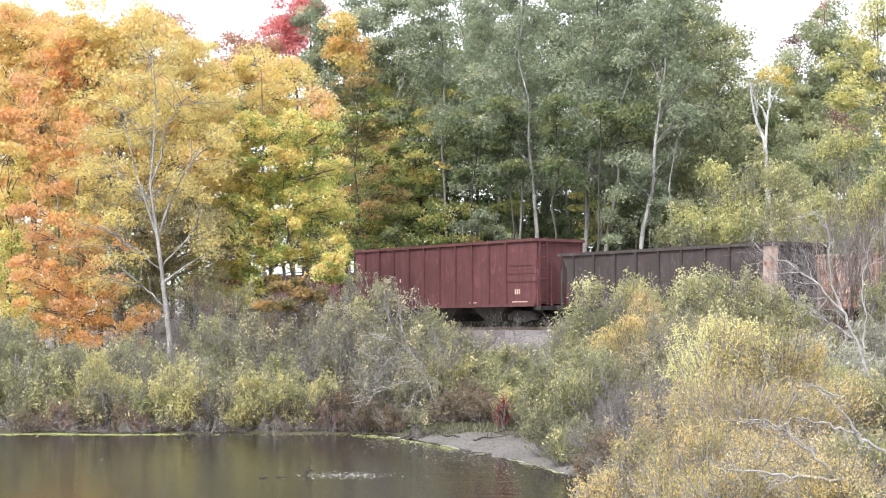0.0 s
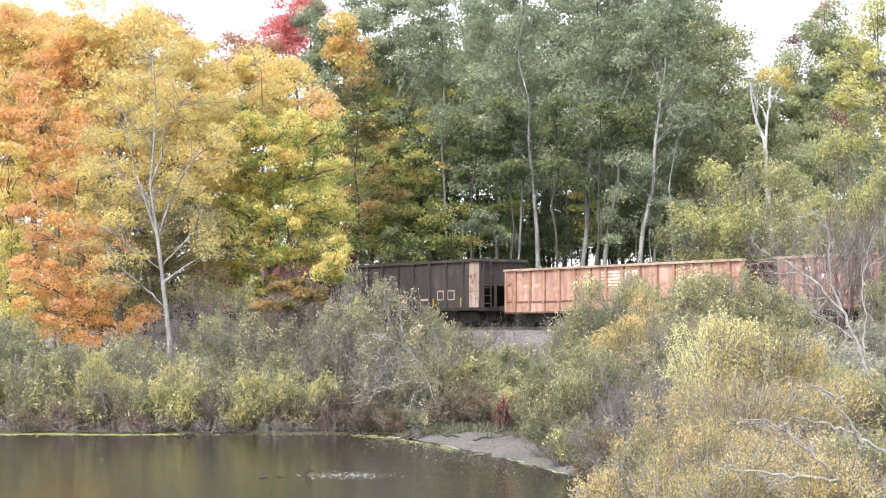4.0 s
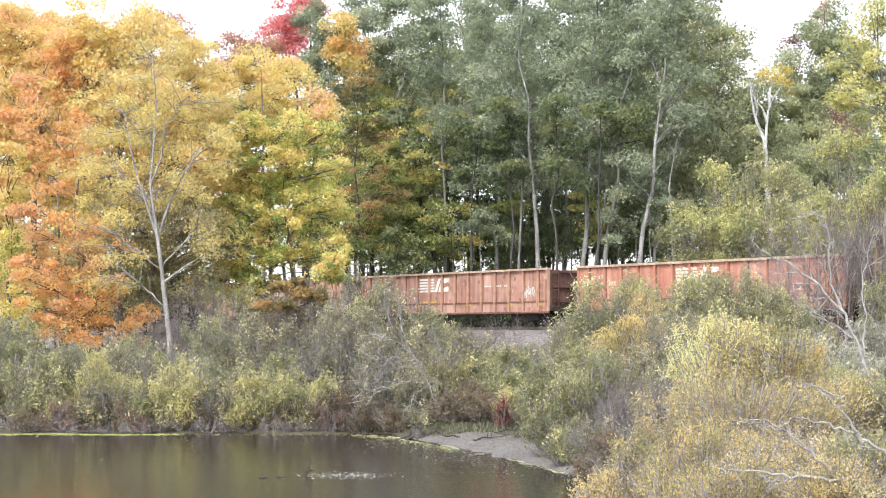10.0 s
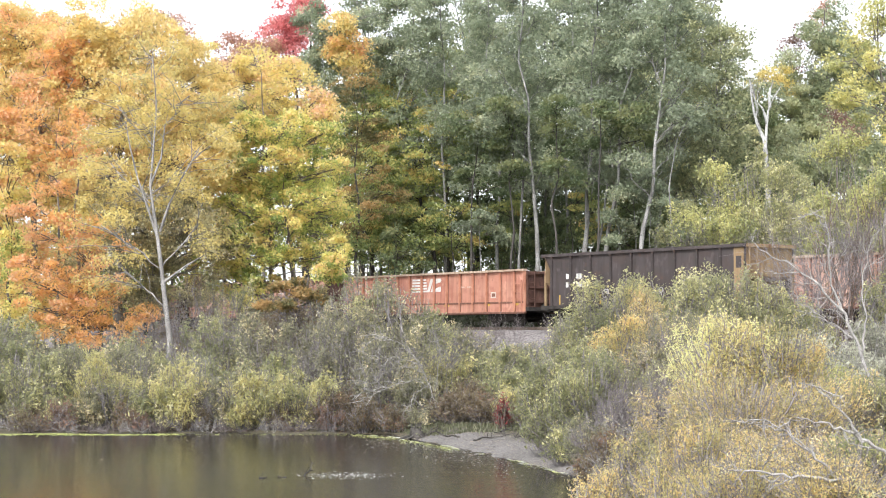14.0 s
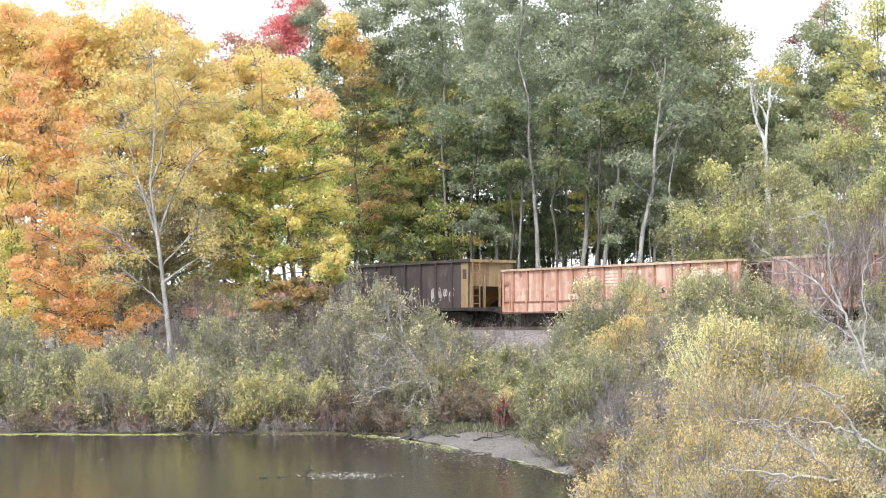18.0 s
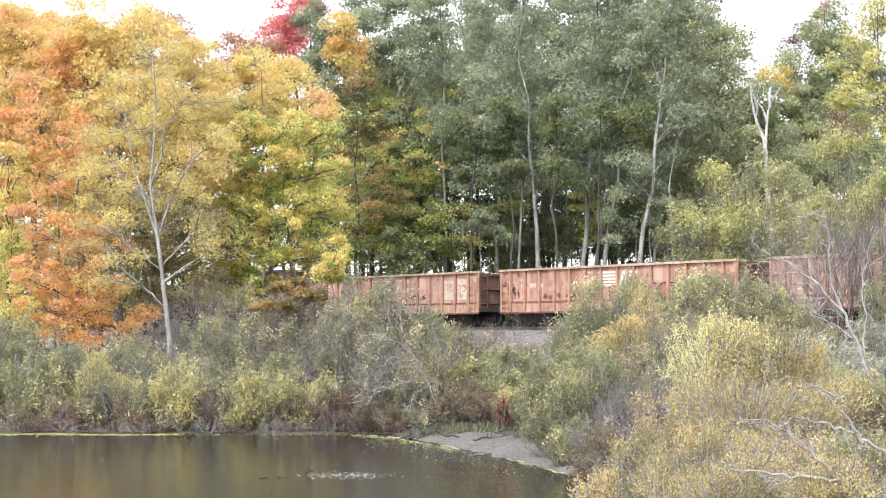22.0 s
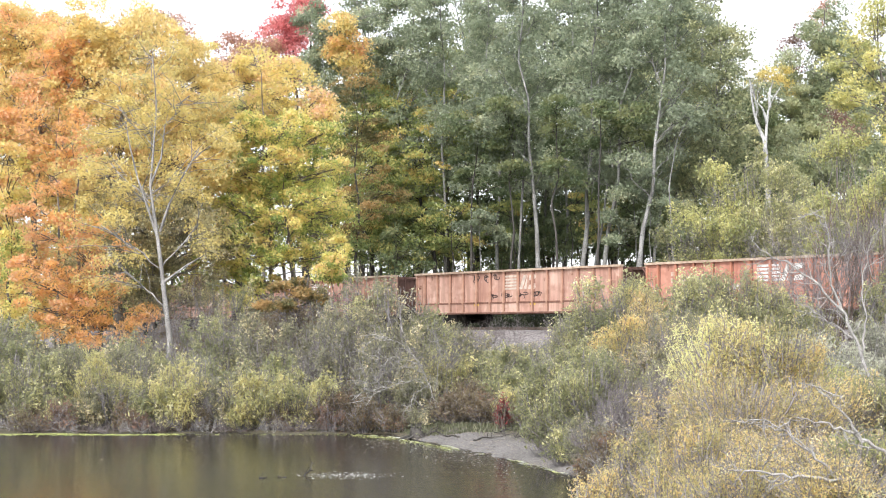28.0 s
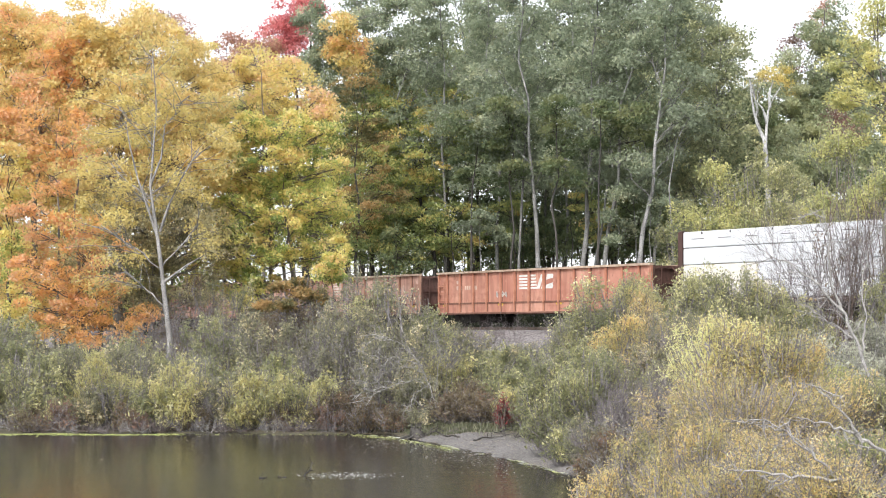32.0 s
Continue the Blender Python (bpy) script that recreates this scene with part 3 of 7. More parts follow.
def emblem(car, x, z, material, y):
    """The railway's emblem as plain shapes: stripes, a slanted bar and two stacked blocks."""
    for k in range(5):
        bm = bmesh.new()
        box(bm, x - 1.25 - 0.03 * (4 - k), x, y - 0.003, y + 0.003, z + 0.15 * k, z + 0.15 * k + 0.095)
        part("emblem_stripe", bm, material, car, "painted emblem stripe")
    for pts in ([(1.32, 0.0), (1.55, 0.0), (1.90, 0.695), (1.66, 0.695)], [(1.66, 0.0), (1.88, 0.0), (1.96, 0.695), (1.96, 0.60)], [(2.02, 0.0), (2.52, 0.0), (2.58, 0.10), (2.54, 0.28), (2.06, 0.18)], [(2.06, 0.42), (2.56, 0.50), (2.60, 0.60), (2.56, 0.695), (2.12, 0.695)]):
        bm = bmesh.new()
        lo = [bm.verts.new((x - a, y - 0.003, z + b_)) for a, b_ in pts]
        hi = [bm.verts.new((x - a, y + 0.003, z + b_)) for a, b_ in pts]
        bm.faces.new(hi)
        bm.faces.new(lo[::-1])
        for i in range(len(pts)):
            bm.faces.new((lo[i - 1], lo[i], hi[i], hi[i - 1]))
        bmesh.ops.recalc_face_normals(bm, faces=bm.faces[:])
        part("emblem_block", bm, material, car, "painted emblem block")


def gondola(name, label, u_front, paint, rib_paint, chord_paint):
    """Open high-sided gondola: plates, posts, top chord, ends, ladders and running gear."""
    H = 8.05
    car = tagged(new(name), label, "gondola wagon", group="gondola wagons of the train")
    TRAIN.append((car, u_front - H))
    for sgn, side_name in ((1, "side_plate"), (-1, "side_plate")):
        bm = bmesh.new()
        box(bm, -H, H, sgn * 1.40 - 0.02, sgn * 1.40 + 0.02, 1.18, 2.74)
        vs = box(bm, -H, H, sgn * 1.44 - 0.02, sgn * 1.44 + 0.02, 0.74, 1.22)
        part(side_name, bm, paint, car)
        # the ledge's dark rust also paints in the shadow line along it
        bm = bmesh.new()
        box(bm, -H + 0.05, H - 0.05, sgn * 1.45 - 0.03, sgn * 1.45 + 0.035, 1.17, 1.25)
        part("floor_ledge", bm, RUSTSHADE, car)
        bm = bmesh.new()
        box(bm, -H - 0.06, H + 0.06, sgn * 1.44 - 0.10, sgn * 1.44 + 0.10, 2.73, 2.83)
        part("top_chord", bm, chord_paint, car, "pale worn top rail")
        bm = bmesh.new()
        box(bm, -H, H, sgn * 1.42 - 0.09, sgn * 1.42 + 0.07, 0.66, 0.735)
        part("bottom_sill", bm, RUSTSHADE, car)
    # one post mesh shared by all the posts
    bm = bmesh.new()
    for x0, x1 in ((-0.05, 0.05),):
        prof = [(0.0, 2.725), (0.085, 2.725), (0.10, 1.24), (0.075, 0.75), (0.0, 0.75)]
        a = [bm.verts.new((x0, y, z)) for y, z in prof]
        b_ = [bm.verts.new((x1, y, z)) for y, z in prof]
        bm.faces.new(a)
        bm.faces.new(b_[::-1])
        for i in range(len(prof)):
            bm.faces.new((a[i - 1], b_[i - 1], b_[i], a[i]))
    bmesh.ops.recalc_face_normals(bm, faces=bm.faces[:])
    post = bpy.data.meshes.new("side_post")
    bm.to_mesh(post)
    bm.free()
    post.materials.append(rib_paint)
    # dark strip along one flank of each post, painting in its shaded side
    bm = bmesh.new()
    box(bm, -0.03, 0.03, 0.0, 0.012, 1.26, 2.72)
    box(bm, -0.028, 0.028, 0.0, 0.055, 0.77, 1.16)
    shade_strip = bpy.data.meshes.new("post_shade_strip")
    bm.to_mesh(shade_strip)
    bm.free()
    shade_strip.materials.append(RUSTSHADE)
    for i in range(14):
        x = -H + 0.78 + i * (2 * H - 1.56) / 13
        shared("side_post", post, car, Matrix.Translation((x, 1.425, 0)))
        shared("post_shade_strip", shade_strip, car, Matrix.Translation((x - 0.09, 1.415, 0)))
        shared("side_post", post, car, Matrix.Translation((x, -1.425, 0)) @ Matrix.Rotation(math.pi, 4, "Z"))
    # ends wear a darker paint that holds the shade between wagons
    for sgn in (-1, 1):
        bm = bmesh.new()
        box(bm, sgn * (H - 0.1) - 0.02, sgn * (H - 0.1) + 0.02, -1.38, 1.38, 0.95, 2.72)
        part("end_plate", bm, GRIMESHADE, car)
        for z in (1.25, 1.95, 2.66):
            bm = bmesh.new()
            box(bm, sgn * (H - 0.06) - 0.09, sgn * (H - 0.06) + 0.09, -1.36, 1.36, z - 0.06, z + 0.06)
            part("end_rib", bm, GRIMESHADE, car)
        for y in (-1.42, 1.42):
            bm = bmesh.new()
            box(bm, sgn * (H - 0.03) - 0.07, sgn * (H - 0.03) + 0.05, y - 0.06, y + 0.06, 0.75, 2.725)
            part("corner_post", bm, rib_paint, car)
        bm = bmesh.new()
        box(bm, sgn * (H + 0.1) - 0.15, sgn * (H + 0.1) + 0.15, -1.4, 1.4, 0.78, 0.96)
        part("end_sill", bm, UNDER, car)
        ladder(car, sgn * (H + 0.08), 1.08 * sgn * -1 if sgn > 0 else 1.08, 0.8, 2.75, "y", GRIMESHADE)
        ladder(car, sgn * (H - 0.40), 1.52, 0.8, 2.3, "x", rib_paint, 4, 0.5)
        bm = bmesh.new()
        for a, b_ in (((H + 0.1, 0.2, 2.65), (H + 0.42, 0.2, 2.3)), ((H + 0.42, 0.2, 2.3), (H + 0.42, 0.2, 1.0)), ((H + 0.1, -0.5, 2.6), (H + 0.35, -0.5, 2.45))):
            rod(bm, (sgn * a[0], a[1], a[2]), (sgn * b_[0], b_[1], b_[2]), 0.025, 6)
        part("grab_iron", bm, GRIMESHADE, car)
    bm = bmesh.new()
    box(bm, -H + 0.1, H - 0.1, -1.38, 1.38, 1.12, 1.18)
    box(bm, -H - 0.3, H + 0.3, -0.3, 0.3, 0.72, 1.12)
    for x in np.arange(-6.7, 6.8, 1.118):
        box(bm, x - 0.06, x + 0.06, -1.38, 1.38, 0.85, 1.12)
    part("floor", bm, UNDER, car)
    trucks(car, 5.9)
    couplers(car, H + 0.4)
    y = 1.424
    bars(car, "reflector", [(x, x - 0.42, 1.06, 1.17) for x in (7.6, 3.0, -1.5, -4.9, -7.2)], YELLOWTAPE, 1.466, "yellow reflective strips")
    return car


def placard(car, x):
    bars(car, "placard", [(x, x - 0.42, 1.44, 1.74)], PALELETTER, 1.424, "white stencil square")
    bars(car, "placard_mark", [(x - 0.08, x - 0.34, 1.51, 1.68)], RUSTSHADE, 1.430)


ORANGE1 = car_paint("faded_orange_paint", (0.479, 0.264, 0.199), (0.650, 0.429, 0.342), (0.20, 0.09, 0.055), 0.35)
ORANGE2 = car_paint("chalky_salmon_paint", (0.502, 0.288, 0.222), (0.661, 0.458, 0.370), (0.24, 0.11, 0.075), 0.5)
ORANGE3 = car_paint("bright_orange_red_paint", (0.490, 0.211, 0.148), (0.616, 0.329, 0.239), (0.24, 0.09, 0.055), 0.25)
ORANGE4 = car_paint("pinkish_rust_paint", (0.422, 0.223, 0.171), (0.604, 0.382, 0.302), (0.19, 0.085, 0.06), 0.55)
RIB1 = car_paint("faded_orange_rib_paint", (0.497, 0.278, 0.194), (0.594, 0.378, 0.281), (0.26, 0.12, 0.08), 0.4)
RIB3 = car_paint("bright_orange_rib_paint", (0.518, 0.222, 0.140), (0.605, 0.311, 0.205), (0.26, 0.10, 0.06), 0.3)
CHORD = car_paint("bare_worn_steel_edge", (0.45, 0.33, 0.24), (0.62, 0.48, 0.36), (0.28, 0.15, 0.09), 0.4)
MAROON = car_paint("maroon_paint", (0.122, 0.043, 0.046), (0.165, 0.060, 0.063), (0.08, 0.028, 0.028), 0.3)
SOOT = car_paint("sooty_brown_black_paint", (0.060, 0.049, 0.048), (0.088, 0.072, 0.070), (0.095, 0.058, 0.045), 0.35)
TAN = car_paint("dull_tan_paint", (0.30, 0.20, 0.10), (0.36, 0.26, 0.15), (0.16, 0.08, 0.05), 0.4)
# brown grime darkened further for the shade on the wagon ends
GRIMESHADE = car_paint("grimy_shaded_end_paint", (0.13, 0.068, 0.052), (0.20, 0.105, 0.08), (0.06, 0.035, 0.028), 0.6)
PEELED = car_paint("peeling_whitish_rust_paint", (0.45, 0.33, 0.28), (0.58, 0.48, 0.42), (0.20, 0.08, 0.05), 0.9)

# dark rust paint, also used to colour in shade by posts and ledge
RUSTSHADE = car_paint("dark_rust_and_shade_paint", (0.20, 0.095, 0.065), (0.28, 0.14, 0.10), (0.12, 0.05, 0.035), 0.5)
g1 = gondola("gondola_car", "faded orange steel gondola with faint pale emblem", -25.41, ORANGE1, RIB1, CHORD)
emblem(g1, 0.93, 1.84, PALELETTER, 1.424)
bars(g1, "figure_mark", words(6.6, 1.9, 0.16, (3, 3)), FADEDWHITE, 1.424)
placard(g1, -5.35)
g2 = gondola("gondola_car", "worn orange gondola with white emblem and stencilled figures", -43.53, ORANGE4, RIB1, CHORD)
emblem(g2, 2.6, 1.84, WHITE, 1.424)
bars(g2, "figure_mark", words(6.6, 1.86, 0.2, (3, 3)) + words(6.6, 2.2, 0.18, (2,)) + words(-3.0, 2.0, 0.07, (4, 4, 3), 0.1), WHITE, 1.424)
strokes(g2, "graffiti", -6.2, -7.0, 1.4, 2.0, 3, WHITE, 1.426, 4, "small white spray tag")
bars(g2, "paint_patch", [(7.4, 7.08, 1.45, 1.8), (5.6, 4.9, 1.27, 1.35), (2.3, 1.1, 1.27, 1.36)], YELLOWTAPE, 1.424)
g3 = gondola("gondola_car", "bright orange-red gondola with white emblem", -61.8, ORANGE3, RIB3, CHORD)
emblem(g3, 1.45, 1.84, WHITE, 1.424)
bars(g3, "figure_mark", words(6.6, 1.86, 0.2, (3, 3, 2)) + words(6.6, 2.2, 0.18, (2,)) + words(-2.6, 2.0, 0.07, (4, 4), 0.1), FADEDWHITE, 1.424)
placard(g3, -5.35)
g4 = gondola("gondola_car", "chalky salmon gondola with peeled patches and tags", -95.43, ORANGE2, RIB1, CHORD)
emblem(g4, 0.6, 1.84, CREAMPATCH, 1.424)
bars(g4, "paint_patch", [(3.1, 2.3, 1.30, 1.55), (1.9, 1.2, 1.32, 1.55), (-5.2, -6.1, 1.4, 2.4), (-6.35, -7.2, 1.4, 2.45)], CREAMPATCH, 1.424, "cream paint patches")
strokes(g4, "graffiti", -5.25, -7.15, 1.5, 2.3, 2, ORANGE4, 1.432, 9, "rust-coloured scrawl on the cream patches")
strokes(g4, "graffiti", -0.9, -3.9, 1.45, 1.75, 3, BLACKPAINT, 1.428, 12, "dark scrawled tags")
g5 = gondola("gondola_car", "salmon gondola with white emblem over plum graffiti", -113.44, ORANGE4, RIB1, CHORD)
emblem(g5, 0.75, 1.84, WHITE, 1.424)
blob_letters(g5, 0.1, -4.4, 1.24, 1.96, 4, BLACKPAINT, 1.4195, "dark outline of the bubble graffiti")
blob_letters(g5, 0.1, -4.4, 1.29, 1.90, 4, PLUMPAINT, 1.425, "plum-coloured bubble graffiti", 0.42)
bars(g5, "figure_mark", words(6.5, 1.9, 0.2, (3, 3, 2)) + words(6.5, 2.2, 0.18, (2,)), FADEDWHITE, 1.424)
strokes(g5, "graffiti", 7.5, 6.9, 1.5, 2.1, 2, BLACKPAINT, 1.428, 22, "small dark scrawl")
placard(g5, -5.35)
strokes(g5, "graffiti", 4.9, 2.2, 1.32, 1.6, 5, RUSTSHADE, 1.428, 24, "brown scrawl along the side")
strokes(g5, "graffiti", 7.4, 6.5, 1.4, 1.9, 3, RUSTSHADE, 1.429, 25, "brown scrawl along the side")
g6 = gondola("gondola_car", "faded orange gondola with black scrawled tags", -131.47, ORANGE1, RIB1, CHORD)
emblem(g6, 0.7, 1.84, CREAMPATCH, 1.424)
strokes(g6, "graffiti", 1.9, -2.5, 1.35, 1.72, 4, BLACKPAINT, 1.428, 31, "black scrawled letters")
strokes(g6, "graffiti", 3.2, 0.8, 2.2, 2.6, 3, BLACKPAINT, 1.428, 33, "black scrawled marks")
placard(g6, -5.35)
g7 = gondola("gondola_car", "orange-red gondola with white emblem and tag", -149.26, ORANGE3, RIB3, CHORD)
emblem(g7, 1.35, 1.84, WHITE, 1.424)
strokes(g7, "graffiti", 3.2, 2.3, 1.45, 1.85, 4, WHITE, 1.428, 41, "small white spray tag")
bars(g7, "figure_mark", words(6.5, 1.9, 0.2, (3, 3, 2)) + words(6.5, 2.2, 0.18, (2,)), FADEDWHITE, 1.424)


def hopper(name, label, u_front, length, top, bottom, paint, end_paint, ribs, flat_end=False, category="hopper wagon"):
    """Open-top hopper: plated sides with posts, sloping ends, chutes below."""
    H = length / 2
    car = tagged(new(name), label, category, group="hopper wagons of the train")
    TRAIN.append((car, u_front - H))
    mid = bottom + 0.45 * (top - bottom)
    for sgn in (1, -1):
        bm = bmesh.new()
        pts = [(-H, top), (H, top), (H - 0.25, mid + 0.6), (H - 0.32, bottom), (-H + 0.1, bottom)] if flat_end else [(-H, top), (H, top), (H - 0.5, top - 0.75), (H - 0.52, bottom), (-H + 0.1, bottom)]
        a = [bm.verts.new((x, sgn * 1.44 - 0.02, z)) for x, z in pts]
        b_ = [bm.verts.new((x, sgn * 1.44 + 0.02, z)) for x, z in pts]
        bm.faces.new(a)
        bm.faces.new(b_[::-1])
        for i in range(len(pts)):
            bm.faces.new((a[i - 1], b_[i - 1], b_[i], a[i]))
        bmesh.ops.recalc_face_normals(bm, faces=bm.faces[:])
        part("side_plate", bm, paint, car)
        bm = bmesh.new()
        box(bm, -H - 0.05, H + 0.12, sgn * 1.47 - 0.10, sgn * 1.47 + 0.09, top - 0.13, top + 0.01)
        part("top_chord", bm, paint, car)
        bm = bmesh.new()
        box(bm, -H + 0.1, H - 0.4, sgn * 1.46 - 0.09, sgn * 1.46 + 0.10, bottom - 0.13, bottom + 0.02)
        part("bottom_sill", bm, UNDER if paint is SOOT else paint, car)
    bm = bmesh.new()
    box(bm, -0.06, 0.06, 0, 0.10, bottom + 0.02, top - 0.13)
    post = bpy.data.meshes.new("side_post")
    bm.to_mesh(post)
    bm.free()
    post.materials.append(paint)
    for x in ribs:
        shared("side_post", post, car, Matrix.Translation((x, 1.46, 0)))
        shared("side_post", post, car, Matrix.Translation((x, -1.46, 0)) @ Matrix.Rotation(math.pi, 4, "Z"))
    for sgn in (-1, 1):
        bm = bmesh.new()
        box(bm, sgn * (H - 0.08) - 0.02, sgn * (H - 0.08) + 0.02, -1.42, 1.42, mid, top - 0.05)
        if flat_end:
            box(bm, sgn * (H - 0.08) - 0.02, sgn * (H - 0.08) + 0.02, -1.42, 1.42, bottom, mid)
        vs = [bm.verts.new(p) for p in ((sgn * (H - 0.06), -1.42, mid), (sgn * (H - 0.06), 1.42, mid), (sgn * (H - 2.6), 1.42, bottom - 0.1), (sgn * (H - 2.6), -1.42, bottom - 0.1))]
        f = bm.faces.new(vs)
        bmesh.ops.solidify(bm, geom=[f], thickness=0.03)
        part("end_sheet", bm, end_paint, car)
        bm = bmesh.new()
        box(bm, sgn * (H + 0.05) - 0.07, sgn * (H + 0.05) + 0.05, -1.48, 1.48, top - 0.14, top + 0.005)
        part("end_chord", bm, end_paint, car)
        bm = bmesh.new()
        box(bm, sgn * (H + 0.0) - 0.25, sgn * (H + 0.0) + 0.3, -1.42, 1.42, 0.82, 1.0)
        part("end_sill", bm, UNDER, car)
        for y in (-1.36, -0.5, 0.5, 1.36):
            bm = bmesh.new()
            box(bm, sgn * (H - 0.02) - 0.05, sgn * (H - 0.02) + 0.05, y - 0.05, y + 0.05, 1.0, mid + 0.6)
            part("end_post", bm, end_paint, car)
        ladder(car, sgn * (H + 0.12), 1.12 if sgn < 0 else -1.12, 1.0, top - 0.1, "y", end_paint, 6)
    bm = bmesh.new()
    for x in (-H * 0.5, 0.0, H * 0.5):
        a = [bm.verts.new((x + dx, dy, bottom - 0.05)) for dx, dy in ((-1.5, -1.35), (1.5, -1.35), (1.5, 1.35), (-1.5, 1.35))]
        c = [bm.verts.new((x + dx, dy, 0.32)) for dx, dy in ((-0.5, -1.1), (0.5, -1.1), (0.5, 1.1), (-0.5, 1.1))]
        bm.faces.new(c)
        for i in range(4):
            bm.faces.new((a[i - 1], a[i], c[i], c[i - 1]))
    box(bm, -H - 0.2, H + 0.2, -0.3, 0.3, 0.72, 1.05)
    part("chute", bm, UNDER, car)
    trucks(car, H - 1.55)
    couplers(car, H + 0.35)
    return car


def fits(a, b_, n):
    return [a + (b_ - a) * i / (n - 1) for i in range(n)]


black_ribs = fits(-5.2, 6.0, 9)
hA = hopper("hopper_car", "sooty black hopper with peeling whitish end panel", -9.41, 14.0, 3.45, 0.98, SOOT, SOOT, fits(-5.6, 6.0, 9))
bars(hA, "end_panel", [(-6.05, -6.88, 1.0, 3.3)], PEELED, 1.463, "peeling whitish rusty panel")
bars(hA, "reflector", [(x, x - 0.08, 1.05, 1.5) for x in (5.9, 2.3, -0.5, -2.9, -5.3)], YELLOWTAPE, 1.466, "yellow reflective strips")
bars(hA, "placard", [(5.4, 4.8, 1.75, 1.95)], WHITE, 1.464)
bars(hA, "figure_mark", words(4.5, 1.8, 0.18, (3,)) + [(-1.8, -2.6, 1.38, 1.5), (-3.3, -3.85, 1.4, 1.9), (-4.2, -4.8, 1.4, 1.9)], FADEDWHITE, 1.464)
bars(hA, "lettering_void", [(-3.36, -3.79, 1.45, 1.85), (-4.26, -4.74, 1.45, 1.85)], SOOT, 1.468)
hB = hopper("hopper_car", "sooty brown hopper with tan end and white tags", -79.41, 13.3, 3.45, 0.98, SOOT, TAN, black_ribs)
bars(hB, "end_panel", [(-5.95, -6.53, 1.0, 3.3)], TAN, 1.463, "dull tan end panel")
bars(hB, "panel_window", [(-6.08, -6.4, 2.45, 2.95)], SOOT, 1.468)
bars(hB, "figure_mark", words(5.0, 2.25, 0.24, (2,), 0.2) + words(5.0, 1.85, 0.24, (2,), 0.16) + words(4.25, 2.25, 0.24, (2,), 0.16) + words(4.25, 1.85, 0.24, (2,), 0.16), WHITE, 1.464)
bars(hB, "reflector", [(x, x - 0.08, 1.05, 1.5) for x in (5.5, 2.6, 0.0, -2.6)], YELLOWTAPE, 1.466, "yellow reflective strips")
strokes(hB, "graffiti", 2.6, -2.0, 1.32, 1.8, 5, GREYWHITE, 1.467, 51, "white spray tags along the side")
strokes(hB, "graffiti", -3.2, -5.4, 1.35, 2.1, 4, GREYWHITE, 1.467, 57, "tall white spray tag")
red_ribs = fits(-5.65, 6.9, 10)
hR = hopper("hopper_car", "tall maroon hopper wagon with plated sides", 8.36, 16.0, 4.28, 1.12, MAROON, MAROON, red_ribs, flat_end=True)
bars(hR, "end_brace", [(-5.75, -7.9, 3.0, 3.08), (-5.75, -7.9, 2.2, 2.28)], MAROON, 1.49)
bars(hR, "placard", [(5.1, 4.4, 2.42, 2.62), (5.1, 4.4, 2.05, 2.2)], FADEDWHITE, 1.464)
bars(hR, "end_brace", [(-5.75, -7.9, 2.6, 2.63)], MAROON, 1.48)
bars(hR, "figure_mark", words(3.6, 2.4, 0.2, (1,)) + words(-6.3, 1.6, 0.25, (3,), 0.1) + [(-6.1, -7.3, 1.2, 1.26), (-2.6, -3.2, 1.2, 1.26)], FADEDWHITE, 1.464)
hR2 = hopper("hopper_car", "dark maroon hopper wagon behind the leaves", 26.3, 16.3, 3.1, 1.0, MAROON, MAROON, red_ribs, flat_end=True)


